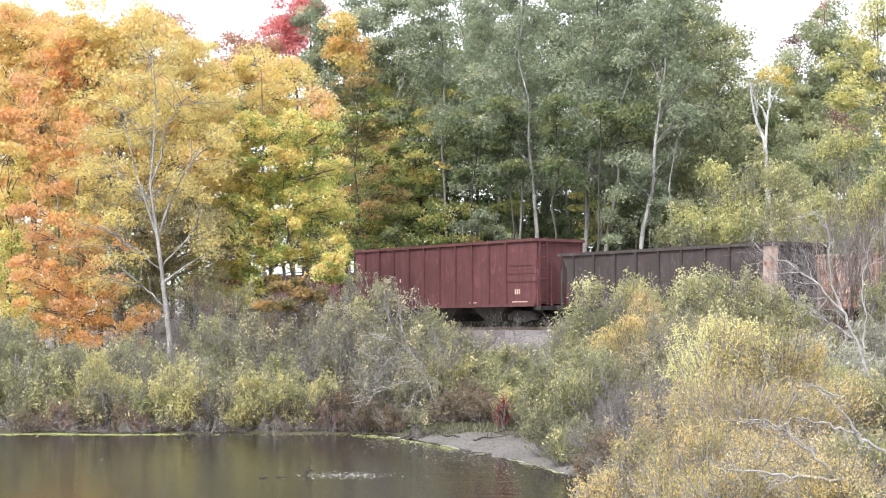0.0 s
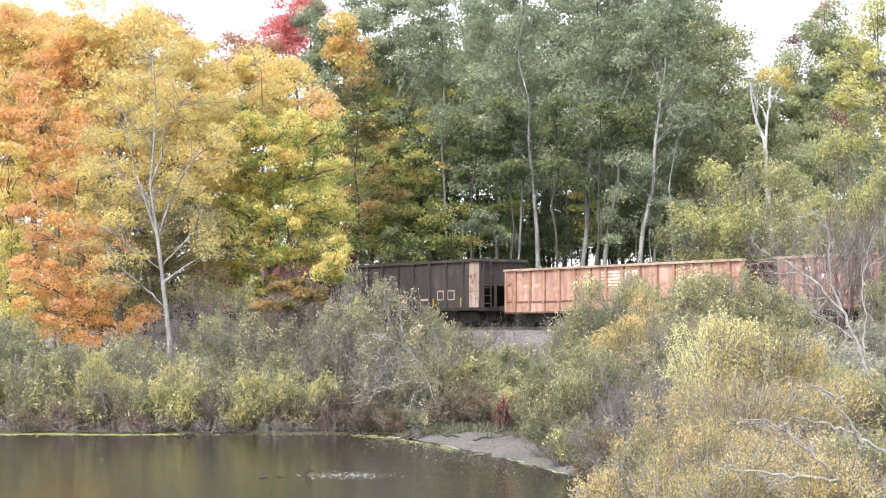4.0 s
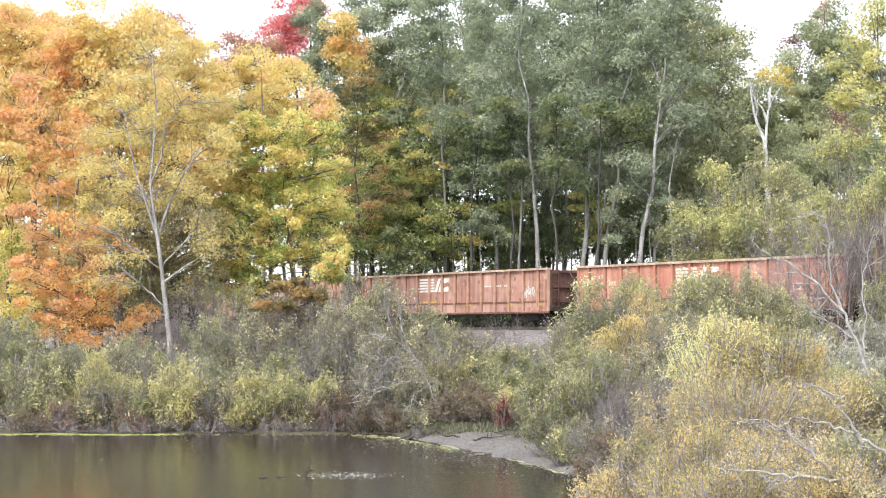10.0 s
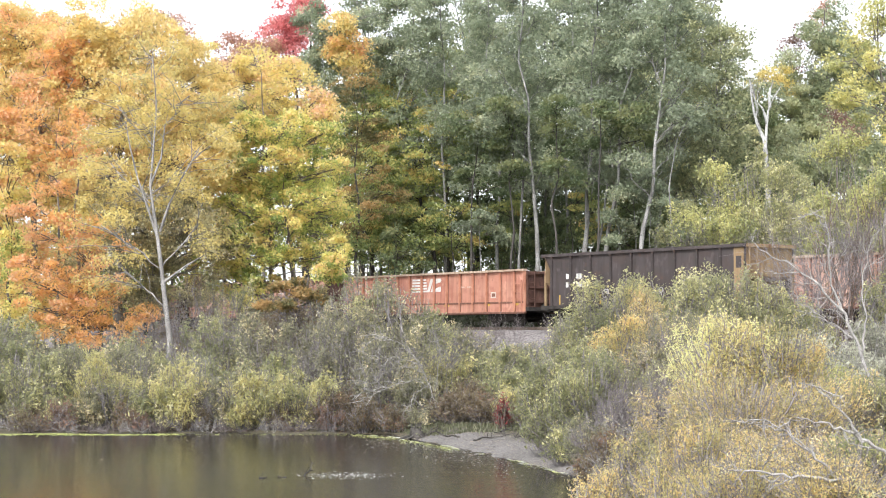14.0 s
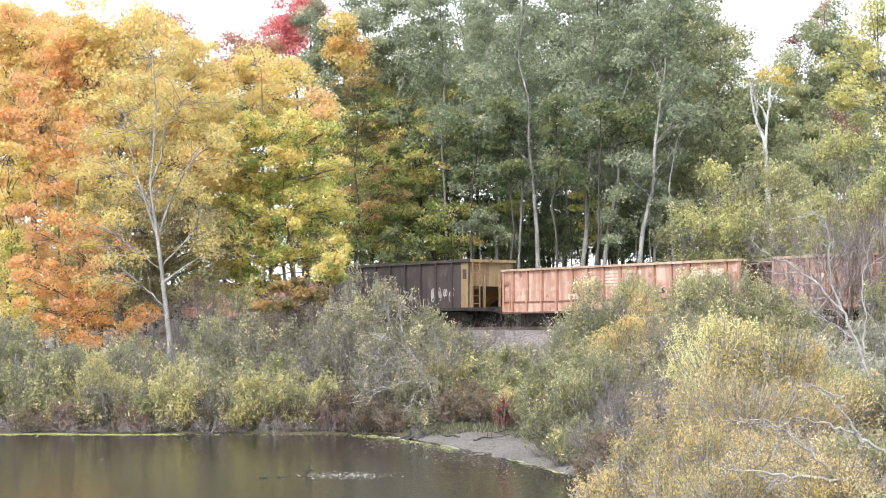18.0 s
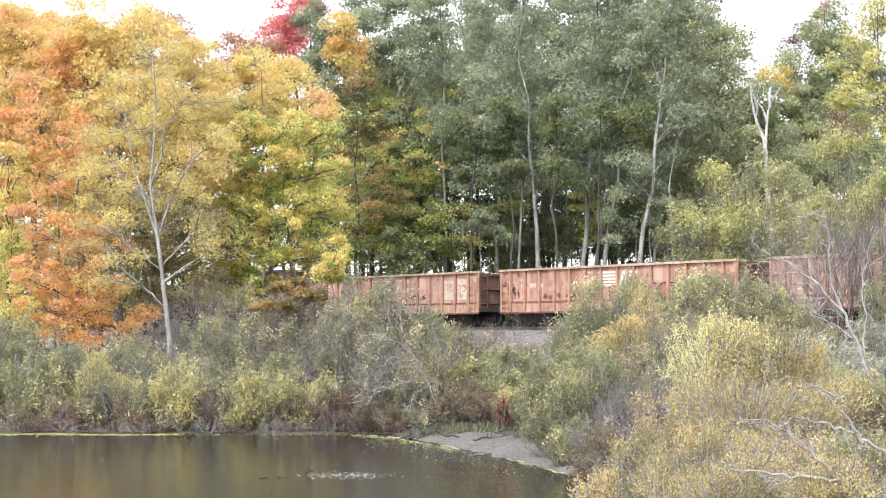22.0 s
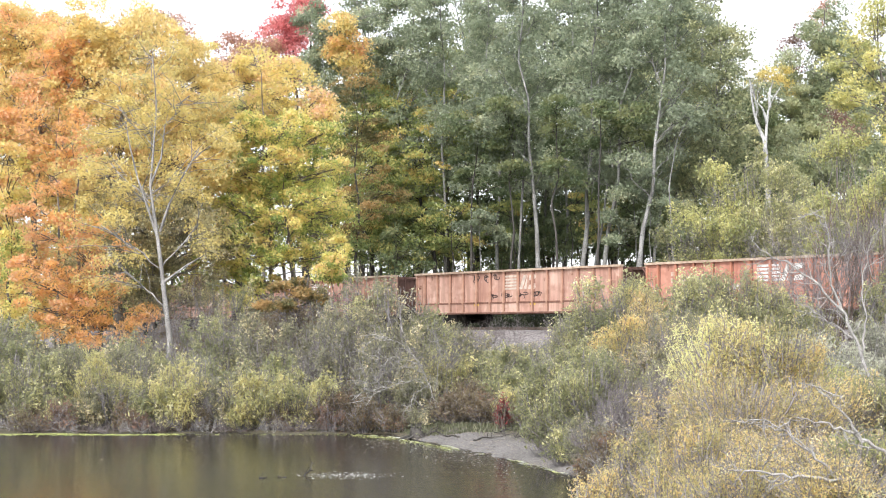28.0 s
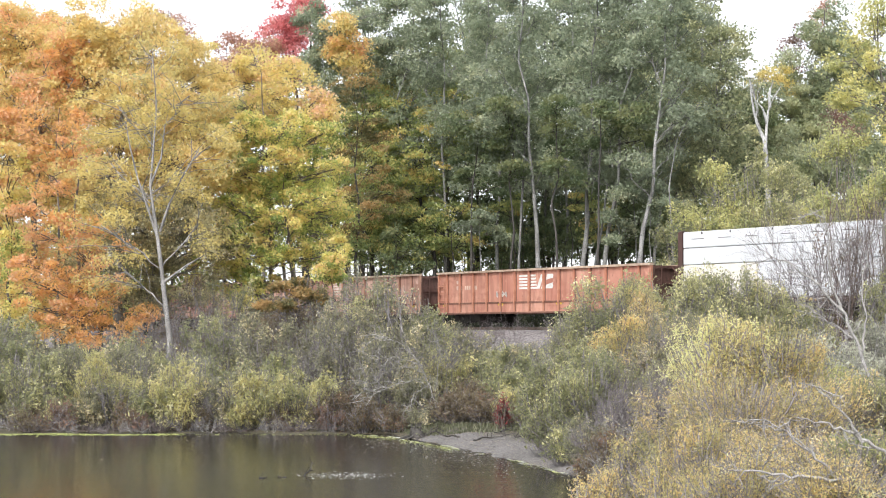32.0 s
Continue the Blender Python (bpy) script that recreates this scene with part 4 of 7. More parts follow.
def lumber_car(u_front):
    """Bulkhead centre-beam flat car stacked with white-wrapped lumber."""
    H = 11.0
    car = tagged(new("lumber_flat_car"), "bulkhead flat car loaded with white-wrapped lumber", "flat wagon")
    TRAIN.append((car, u_front - H))
    wrap = plain("white_lumber_wrap", (0.70, 0.71, 0.725), 0.45, 0.07, 1.5)
    raw = plain("bare_lumber_ends", (0.76, 0.71, 0.62), 0.7, 0.08, 6.0)
    brown = car_paint("brown_bulkhead_paint", (0.085, 0.045, 0.038), (0.12, 0.062, 0.05), (0.07, 0.035, 0.028), 0.3)
    bm = bmesh.new()
    box(bm, -H, H, -1.40, 1.40, 0.98, 1.16)
    part("deck", bm, brown, car)
    bm = bmesh.new()
    box(bm, -H, H, -0.35, 0.35, 0.6, 0.98)
    for sgn in (-1, 1):
        box(bm, -H + 1, H - 1, sgn * 1.36 - 0.05, sgn * 1.36 + 0.05, 0.72, 0.98)
    part("underframe", bm, UNDER, car)
    for sgn in (-1, 1):
        bm = bmesh.new()
        box(bm, sgn * (H - 0.12) - 0.1, sgn * (H - 0.12) + 0.1, -1.4, 1.4, 1.16, 4.14)
        for y in (-1.3, -0.45, 0.45, 1.3):
            box(bm, sgn * (H + 0.02) - 0.06, sgn * (H + 0.02) + 0.06, y - 0.06, y + 0.06, 1.16, 4.1)
        part("bulkhead", bm, brown, car)
    bm = bmesh.new()
    box(bm, -H + 0.2, H - 0.2, -0.06, 0.06, 1.16, 4.08)
    part("centre_beam", bm, brown, car)
    zs = [1.18, 1.91, 2.65, 3.38, 4.10]
    for layer in range(4):
        x = H - 0.26
        k = 0
        while x > -H + 1.0:
            ln = min((5.2, 4.4, 5.4, 4.9)[(layer + k) % 4], x + H - 0.26)
            for sgn in (1, -1):
                bm = bmesh.new()
                box(bm, x - ln + 0.03, x - 0.01, 0.09 if sgn > 0 else -1.40, 1.40 if sgn > 0 else -0.09, zs[layer] + 0.018, zs[layer + 1] - 0.006)
                bmesh.ops.bevel(bm, geom=bm.edges[:], offset=0.03, segments=2, affect="EDGES")
                part("lumber_pack", bm, raw if (layer in (0, 1) and k == 0) else wrap, car, "bare tan lumber pack" if (layer in (0, 1) and k == 0) else "")
            x -= ln
            k += 1
        for xx in np.arange(-H + 1.0, H - 0.5, 1.9):
            for sgn in (1, -1):
                bm = bmesh.new()
                box(bm, xx - 0.05, xx + 0.05, 0.15 if sgn > 0 else -1.36, 1.36 if sgn > 0 else -0.15, zs[layer] - 0.005, zs[layer] + 0.017)
                part("dunnage", bm, raw, car)
    bars(car, "wrap_print", [(x, x - 0.75, 3.76, 3.785) for x in (10.2, 8.6, 7.0, 5.0, 3.4, 1.8, 0.0, -1.6)] + [(x, x - 0.08, 3.97, 4.06) for x in (9.6, 7.9, 5.5, 3.0, 0.4)], BLACKPAINT, 1.402, "small dark print on the wrap")
    bars(car, "reflector", [(x, x - 0.5, 1.02, 1.12) for x in (10.6, 7.0, 3.5, 0.0, -3.5)], YELLOWTAPE, 1.403, "yellow reflective strips")
    trucks(car, 9.0)
    couplers(car, H + 0.35)
    return car


lumber_car(-167.1)


def gone(t):
    """How far the train has rolled after t seconds."""
    return 4.94808 * t + 0.0371346 * t ** 2 - 0.00233685 * t ** 3 + 0.0000285356 * t ** 4


def motions():
    times = [32.0 * i / 32 for i in range(33)]
    for car, u in TRAIN:
        walk(car, [(t, pose(*on_track(u + gone(t), RAIL_Z), 0, 0, 126.14)) for t in times])
    # the wheels turn as they roll
    for w, x in WHEELS:
        at = Matrix.Translation(w.matrix_basis.translation.copy())
        walk(w, [(0.1 * i, at @ Matrix.Rotation(gone(0.1 * i) / 0.46, 4, "Y")) for i in range(321)])


# ---- trees ----


def tree(name, label, base, top, lobes, leaf, bark, sprays=0.55, per=90, spray_r=0.5, leaf_size=0.17, trunk_r=0.16, lean=None, forks=(), category="tree", group="", swell=1.2, flat=0.8):
    """A tapered, forking trunk with limbs and twigs that carry clumps of leaves."""
    bx, by = base
    bz = land_z(bx, by) - 0.1
    thing = tagged(new(name), label, category, group)
    thing.matrix_basis = Matrix.Translation((bx, by, bz))
    o = np.array([bx, by, bz])
    w = Wood()
    tx, ty, tz = top
    seg = 9
    t = np.linspace(0, 1, seg)
    wob = RNG.normal(0, 0.018 * (tz - bz), (seg, 3)) * t[:, None] * (1, 1, 0)
    pts = np.stack([bx + (tx - bx) * t ** 1.3, by + (ty - by) * t, bz + (tz - bz) * t], -1) + wob
    if lean is not None:
        pts = np.vstack([[bx, by, bz], np.asarray(lean, float)])
        t = np.linspace(0, 1, len(pts))
    rad = trunk_r * (1 - 0.86 * t) * (1 + 0.4 * np.exp(-t * 14))
    fine = np.linspace(0, 1, 4 * len(pts))
    line = np.stack([np.interp(fine, t, pts[:, i]) for i in range(3)], -1)
    swells = np.interp(fine, t, rad) * (1 + RNG.normal(0, 0.07, len(fine)))
    w.tube(line - o, swells, 8)
    for path in forks:
        p = np.asarray(path, float)
        w.tube(p - o, np.linspace(trunk_r * 0.5, 0.02, len(p)), 6)
    lobes = [(x, y, z, rx * swell, rz * swell) for x, y, z, rx, rz in lobes]
    cs, which, leaves, tone = crown(lobes, sprays * 0.7, per * 2.1, spray_r, flat)
    z0 = pts[:, 2]
    hubs = []
    for x, y, z, rx, rz in lobes:
        zi = min(max(z - 0.9 * rz - 0.2 * rx, bz + 0.25 * (tz - bz)), tz - 0.3)
        k = np.interp(zi, z0, np.arange(len(pts)))
        a = pts[int(k)] + (pts[min(int(k) + 1, len(pts) - 1)] - pts[int(k)]) * (k - int(k))
        r = np.interp(zi, z0, rad) * 0.34
        hub = np.array([x, y, z])
        w.limb(a - o, hub - o, r, 0.025, 0.12, 6, 7)
        hubs.append((a, hub, r))
    for c, i in zip(cs, which):
        a, hub, r = hubs[i]
        st = a + (hub - a) * RNG.uniform(0.35, 1.0)
        w.limb(st - o, c - o, 0.022, 0.008, 0.15, 3, 4)
        for _ in range(3 if by < 95 else 1):
            w.limb(c - o, c - o + RNG.normal(0, 1, 3) * np.array([1, 1, 0.7]) * spray_r * 1.2, 0.009, 0.004, 0.1, 3, 3)
    shared("trunk", w.mesh("trunk", bark), thing)
    v, q = leaf_blades(leaves - o, leaf_size * 0.76)
    shared("crown", array_mesh("crown", v, q, leaf, tone=tone), thing)
    return thing


# slender tree with the pale grey trunk by the water
tree("ash_tree", "thin pale-trunked tree with sparse olive-gold leaves", (-10.6, 68), (-11.35, 68, 14.49),
     [(-11.52, 69, 13.99, 1.22, 1.22), (-12.96, 69, 12.19, 1.34, 1.45), (-10.12, 69.5, 12.48, 1.46, 1.46), (-11.58, 69.5, 11.35, 1.79, 1.35), (-13.27, 69, 9.94, 1.22, 1.34), (-9.59, 69, 10.16, 1.22, 1.34), (-12.01, 69.5, 8.86, 2.02, 1.12), (-13.47, 69, 7.25, 1.34, 1.34), (-9.68, 69, 7.25, 1.11, 1.34), (-12.65, 69.5, 5.49, 1.35, 1.12)],
     OLIVEGOLD, ASHBARK, 0.95, 62, 0.42, 0.13, 0.12, lean=[(-10.6, 68, 2.8), (-10.77, 68, 4.12), (-10.93, 68, 5.43), (-11.07, 68, 6.53), (-11.26, 68, 7.74), (-11.4, 68, 8.74), (-11.28, 68, 10.28), (-11.18, 68, 11.83), (-11.35, 68, 14.05)],
     forks=[[(-11.07, 68, 6.64), (-11.48, 68, 7.85), (-11.9, 68, 9.07), (-12.2, 68, 10.28), (-12.39, 68, 11.28)], [(-11.01, 68, 6.97), (-10.61, 67.8, 8.06), (-10.14, 67.8, 9.05), (-9.81, 67.8, 9.6), (-9.49, 67.8, 10.15)],
            [(-11.4, 68, 8.74), (-10.95, 67.8, 9.82), (-10.81, 67.8, 11.14)], [(-10.84, 68, 4.99), (-9.97, 68, 5.65), (-9.27, 68, 6.05)]])
tree("maple_tree", "orange maple in full autumn colour at the pond's edge", (-15.12, 74), (-15.93, 74, 12.37),
     [(-16.09, 72.4, 10.96, 1.12, 0.79), (-17.1, 73.2, 11.88, 0.94, 0.57), (-15.73, 74.0, 11.98, 0.67, 0.48), (-16.42, 72.8, 9.6, 1.06, 0.66), (-15.29, 73.6, 10.38, 0.71, 0.57), (-17.33, 72.4, 8.21, 0.56, 0.37), (-15.56, 73.2, 7.51, 1.46, 0.71), (-17.0, 74.0, 7.2, 0.91, 0.57), (-14.66, 72.8, 6.43, 1.29, 0.61), (-16.01, 73.6, 5.64, 1.23, 0.57), (-16.49, 72.4, 4.07, 1.07, 0.56), (-15.21, 73.2, 3.73, 1.37, 0.66), (-14.06, 74.0, 3.86, 1.0, 0.57), (-12.9, 72.8, 3.02, 0.7, 0.38), (-16.01, 73.6, 3.02, 1.14, 0.43), (-14.34, 72.4, 2.74, 0.89, 0.33), (-12.61, 73.2, 3.73, 0.47, 0.38), (-16.91, 72.4, 5.13, 0.79, 0.51), (-13.67, 73.2, 4.79, 0.71, 0.52), (-15.85, 74.0, 4.69, 0.96, 0.53), (-14.42, 72.8, 5.37, 0.94, 0.52), (-17.67, 73.6, 5.87, 0.57, 0.47)],
     ORANGE, BARK_GREY, 2.8, 58, 0.36, 0.155, 0.10, swell=1.12, flat=0.75)
tree("maple_tree", "tall yellow maple with orange tints", (-19.6, 84), (-19.76, 84, 17.2),
     [(-20.44, 84, 17.47, 2.03, 1.22), (-21.09, 84, 15, 1.9, 1.63), (-18.17, 83, 16.49, 2.01, 1.61), (-19.44, 84, 13.63, 2.03, 1.49), (-21.05, 84, 11.72, 1.63, 1.63), (-22.11, 84, 9, 1.63, 2.44), (-20.98, 85, 7.42, 1.65, 1.65), (-18.27, 85, 11, 1.92, 1.65), (-19.85, 85, 4.94, 1.92, 1.65), (-20.76, 84.2, 17.42, 1.09, 0.81), (-19.86, 85.0, 18.11, 1.04, 0.6), (-18.94, 85.8, 14.65, 1.11, 0.72), (-20.58, 84.6, 15.04, 1.09, 0.82), (-21.05, 85.4, 13.22, 1.1, 0.77), (-16.41, 84.2, 13.62, 0.98, 0.71)],
     YELLOW, BARK_GREY, 1.4, 95, 0.52, 0.17, 0.2, flat=0.75)
tree("maple_tree", "broad golden-yellow tree on the bank", (-14.8, 80), (-14.79, 80, 16.39),
     [(-15.44, 80, 16.92, 2.06, 1.16), (-13.35, 80, 16, 2.06, 1.42), (-16.46, 80, 14.69, 2.06, 1.55), (-11.78, 80, 14.43, 1.68, 1.55), (-13.93, 79, 13.26, 2.29, 1.53), (-15.64, 80, 10.79, 2.06, 1.55), (-12.02, 80, 11.05, 2.06, 1.55), (-15.11, 80.2, 15.96, 1.14, 0.67), (-13.69, 81.0, 17.14, 1.15, 0.63), (-11.98, 81.8, 15.43, 1.16, 0.74), (-10.77, 80.6, 13.43, 0.94, 0.68), (-15.86, 81.4, 14.58, 1.0, 0.68), (-10.71, 80.2, 11.56, 0.88, 0.67), (-16.57, 81.0, 16.88, 1.05, 0.63)],
     GOLD, BARK_GREY, 1.4, 94, 0.52, 0.17, 0.22, flat=0.75)
tree("maple_tree", "half-bare olive-brown maple under the gold crown", (-13.4, 80.6), (-13.2, 80.6, 9.4),
     [(-13.81, 80, 8.19, 2.32, 1.55), (-11.48, 80, 7.41, 1.81, 1.55), (-15.08, 80, 6.12, 2.06, 1.55), (-12.65, 81, 4.85, 1.57, 1.05), (-11.45, 78.2, 7.82, 1.01, 0.66), (-13.87, 79.0, 6.85, 1.12, 0.66), (-11.17, 79.8, 6.11, 1.03, 0.62), (-12.27, 78.6, 9.11, 1.01, 0.66), (-14.19, 79.4, 8.66, 1.02, 0.67), (-11.45, 78.2, 4.54, 1.11, 0.56), (-13.36, 79.0, 4.81, 1.02, 0.56)],
     OLIVEBROWN, BARK_GREY, 1.5, 60, 0.5, 0.165, 0.14, flat=0.7)
tree("maple_tree", "yellow and green maple with turning leaves", (-8.13, 83), (-8.46, 83, 15.4),
     [(-9.22, 80.7, 12.53, 1.25, 0.68), (-7.47, 81.5, 12.62, 1.37, 0.68), (-5.95, 82.3, 12.19, 1.12, 0.64), (-8.22, 81.1, 11.4, 1.26, 0.63), (-6.45, 81.9, 10.9, 1.37, 0.58), (-5.0, 80.7, 10.58, 0.68, 0.57), (-9.31, 81.5, 10.52, 1.05, 0.58), (-8.07, 82.3, 9.72, 1.38, 0.58), (-5.86, 81.1, 9.31, 1.26, 0.58), (-4.78, 81.9, 8.97, 0.53, 0.53), (-9.48, 80.7, 8.75, 1.09, 0.57), (-7.47, 81.5, 8.15, 1.37, 0.53), (-5.68, 82.3, 7.75, 1.12, 0.53), (-9.0, 81.1, 7.21, 1.1, 0.52), (-6.98, 81.9, 7.04, 1.22, 0.37), (-4.84, 80.7, 6.93, 0.57, 0.57), (-5.15, 81.5, 6.13, 0.53, 0.32), (-10.2, 82.3, 6.21, 1.01, 0.58), (-8.74, 81.1, 5.72, 0.84, 0.37), (-10.41, 81.9, 4.88, 0.85, 0.48), (-9.35, 80.7, 4.33, 0.94, 0.31), (-8.7, 80.7, 6.54, 0.89, 0.31), (-7.47, 81.5, 6.5, 0.84, 0.32), (-6.35, 82.3, 6.69, 0.8, 0.32), (-9.0, 81.1, 5.12, 0.78, 0.42), (-8.3, 81.9, 5.4, 0.58, 0.32), (-10.52, 80.7, 6.93, 0.94, 0.62), (-10.89, 81.5, 5.66, 0.89, 0.58), (-10.33, 82.3, 9.53, 0.9, 0.69), (-10.05, 81.1, 11.14, 0.89, 0.68)],
     TURNING, BARK_GREY, 4.0, 48, 0.36, 0.165, 0.12, swell=1.2, flat=0.7)
tree("maple_tree", "green maple only beginning to yellow", (-7.24, 82), (-7.54, 82, 11.51),
     [(-8.97, 83.2, 10.27, 1.23, 0.91), (-6.88, 84.0, 10.07, 1.36, 0.92), (-7.22, 84.8, 12.19, 1.26, 0.82), (-6.04, 83.6, 8.56, 1.08, 0.7), (-9.1, 84.4, 8.2, 1.36, 0.82), (-7.62, 83.2, 7.05, 1.18, 0.38), (-10.41, 84.0, 8.18, 1.03, 0.98), (-10.37, 84.8, 5.49, 0.93, 0.6)],
     MAPLEGREEN, BARK_GREY, 1.6, 90, 0.5, 0.17, 0.12, swell=1.3, flat=0.7)
tree("maple_tree", "orange-gold maple crown above the turning trees", (-7.49, 88), (-7.54, 88, 16.73),
     [(-10.28, 85.2, 15.4, 1.15, 0.77), (-8.99, 86.0, 15.18, 1.17, 0.72), (-7.39, 86.8, 15.35, 1.01, 0.67), (-6.41, 85.6, 14.3, 0.88, 0.66), (-8.47, 86.4, 14.23, 1.28, 0.61), (-5.75, 85.2, 13.56, 0.6, 0.44), (-9.55, 86.0, 16.29, 1.0, 0.55), (-7.81, 86.8, 16.13, 0.73, 0.45), (-6.74, 85.6, 13.38, 0.83, 0.44), (-10.15, 86.4, 14.32, 1.12, 0.56)],
     PEACH, BARK_GREY, 1.9, 76, 0.46, 0.17, 0.18, swell=1.2, flat=0.7)
tree("maple_tree", "bright red maple crown beyond the railway", (-10.06, 128), (-10.16, 128, 27.57),
     [(-10.65, 128, 26.73, 1.4, 1.65), (-11.81, 128, 24.64, 1.4, 1.49), (-9.49, 128, 27.36, 1.24, 0.99), (-11.59, 128, 22.63, 1.32, 1.49), (-10.37, 128, 28.83, 1.24, 1.24)],
     RED, BARK_DARK, 0.95, 80, 0.6, 0.24, 0.22, swell=1.38)
tree("maple_tree", "russet maple crown beyond the railway", (-14.78, 126), (-14.9, 126, 24.3),
     [(-15.71, 126, 22.65, 1.46, 1.46), (-13.46, 126, 23.06, 1.63, 1.38), (-14.47, 126, 20.18, 2.44, 2.03)],
     PINK, BARK_DARK, 0.9, 64, 0.6, 0.22, 0.2, swell=1.35)
tree("maple_tree", "small orange-tipped maple beyond the railway", (-19.45, 126), (-19.62, 126, 26.36),
     [(-19.83, 126, 26.36, 0.81, 0.81), (-19, 126, 24.92, 0.73, 1.06)],
     PINK, BARK_DARK, 0.6, 34, 0.5, 0.2, 0.18)
tree("maple_tree", "orange-topped maple beyond the railway", (-6.75, 124), (-7.01, 124, 25.58),
     [(-6.54, 113.2, 23.2, 0.8, 0.66), (-6.11, 114.0, 22.16, 0.81, 0.66), (-6.82, 114.8, 21.26, 0.74, 0.59), (-5.83, 113.6, 20.7, 0.66, 0.51)],
     YELLOW, BARK_DARK, 0.7, 80, 0.6, 0.24, 0.22)
tree("maple_tree", "golden-brown maple in the shade beyond the track", (-5.31, 107), (-5.27, 107, 16.9),
     [(-5.55, 106.2, 17.94, 1.03, 0.82), (-4.7, 107.0, 16.32, 1.04, 0.83), (-5.7, 107.8, 14.69, 1.04, 0.83), (-4.44, 106.6, 13.01, 1.17, 0.69), (-5.41, 107.4, 11.52, 1.18, 0.62), (-4.18, 106.2, 10.4, 1.03, 0.55), (-5.32, 107.0, 9.25, 1.04, 0.48), (-3.27, 107.8, 11.73, 0.9, 0.56), (-4.95, 106.6, 18.85, 0.89, 0.76), (-3.95, 107.4, 14.82, 0.9, 0.62)],
     BROWNGOLD, BARK_DARK, 1.3, 50, 0.5, 0.2, 0.12, swell=1.15, flat=0.5)
tree("aspen_tree", "grey-green aspen crown beside the red maple", (-8, 116), (-8.22, 116, 24.51),
     [(-8.07, 116, 22.99, 1.12, 1.35), (-7.76, 116, 20.52, 1.12, 1.5), (-9, 116, 20.71, 0.82, 1.5), (-6.93, 116, 22.23, 0.9, 1.27), (-8.63, 116, 23.75, 0.9, 0.9), (-6.92, 116, 19.58, 0.9, 1.12), (-3.9, 116.2, 22.91, 0.9, 0.9), (-2.98, 117.0, 21.16, 0.91, 0.91), (-4.9, 117.8, 24.13, 0.76, 0.76), (-3.54, 116.6, 24.48, 0.9, 0.75), (-4.89, 117.4, 21.22, 0.76, 0.76)], ASPEN, BARK_PALE, 1.0, 80, 0.5, 0.23, 0.12, swell=1.35)
tree("maple_tree", "pale orange maple with bare twig ends at the top", (-10.18, 99), (-10.26, 99, 19.41),
     [(-12.5, 99, 17.96, 1.09, 1.34), (-10.73, 99, 18.51, 1.02, 1.28), (-9.12, 99, 17.15, 1.28, 1.28), (-11.36, 99, 16.18, 1.76, 1.28), (-7.35, 99, 16.02, 0.96, 1.09), (-7.99, 99, 14.57, 1.28, 1.15)],
     PEACH, BARK_GREY, 0.62, 64, 0.5, 0.18, 0.12)
tree("maple_tree", "small orange maple among the yellow ones", (-17.41, 79), (-17.54, 79, 15.58),
     [(-18.06, 78.5, 14.86, 1.06, 0.76), (-16.66, 78.5, 14.47, 0.91, 0.71), (-17.3, 79, 16.23, 0.76, 0.61), (-18.94, 78.5, 13.19, 0.76, 0.66)], ORANGE, BARK_GREY, 0.9, 120, 0.5, 0.165, 0.07)
tree("maple_tree", "yellow-green young maple on the bank", (-19.08, 77), (-19.13, 77, 7.25),
     [(-19.03, 76.2, 10.52, 0.74, 0.64), (-18.93, 77.0, 9.48, 0.65, 0.5), (-19.48, 77.8, 8.3, 0.7, 0.6), (-18.76, 76.6, 6.98, 0.59, 0.49), (-19.28, 77.4, 5.77, 0.8, 0.6), (-18.78, 76.2, 4.5, 0.93, 0.54), (-17.94, 77.0, 2.97, 0.94, 0.35), (-19.58, 77.8, 3.48, 0.7, 0.5)],
     TURNING, BARK_DARK, 2.0, 90, 0.46, 0.16, 0.12, swell=1.25, flat=0.66)
tree("aspen_snag", "pale leaning dead aspen among the green ones", (12.23, 93), (13.63, 93, 15.08), [(13.63, 93, 15.23, 0.24, 0.24)], LIME, BARK_PALE, 0.4, 3, 0.3, 0.1, 0.055,
     lean=[(12.2, 93, 7.83), (12.03, 93, 10.84), (12.47, 93, 13.32), (12.96, 93, 14.23), (13.66, 93, 15.14)], swell=1.0)
# dark olive maples in the shade beyond the track
for X, Y, Z, R, _ in ((*(-5.41, 116, 16.55, 2.06, 2.06),), (*(-3.21, 118, 17.56, 2.09, 2.09),), (*(-4.53, 113, 12.53, 2.19, 2.19),), (*(-1.43, 113, 13.63, 2.19, 2.19),), (*(-5.57, 112, 9.18, 1.45, 1.45),), (*(-3.01, 111, 9.12, 1.79, 1.79),), (*(-0.5, 110, 9.43, 1.77, 1.77),), (*(0.22, 114, 16.69, 2.21, 2.21),)):
    tree("maple_tree", "shaded olive-green maple with yellowing leaves", (X, Y), (X, Y, Z + R * 0.8),
         [(X + RNG.normal(0, 0.6), Y + RNG.normal(0, 0.6), Z + dz * R, R * 0.8, R * 0.55) for dz in (-0.5, 0.1, 0.6)],
         DARKOLIVE, BARK_DARK, 0.9, 54, 0.6, 0.24, 0.2, flat=0.5, group="maples beyond the track")
# the tall aspens beyond the track


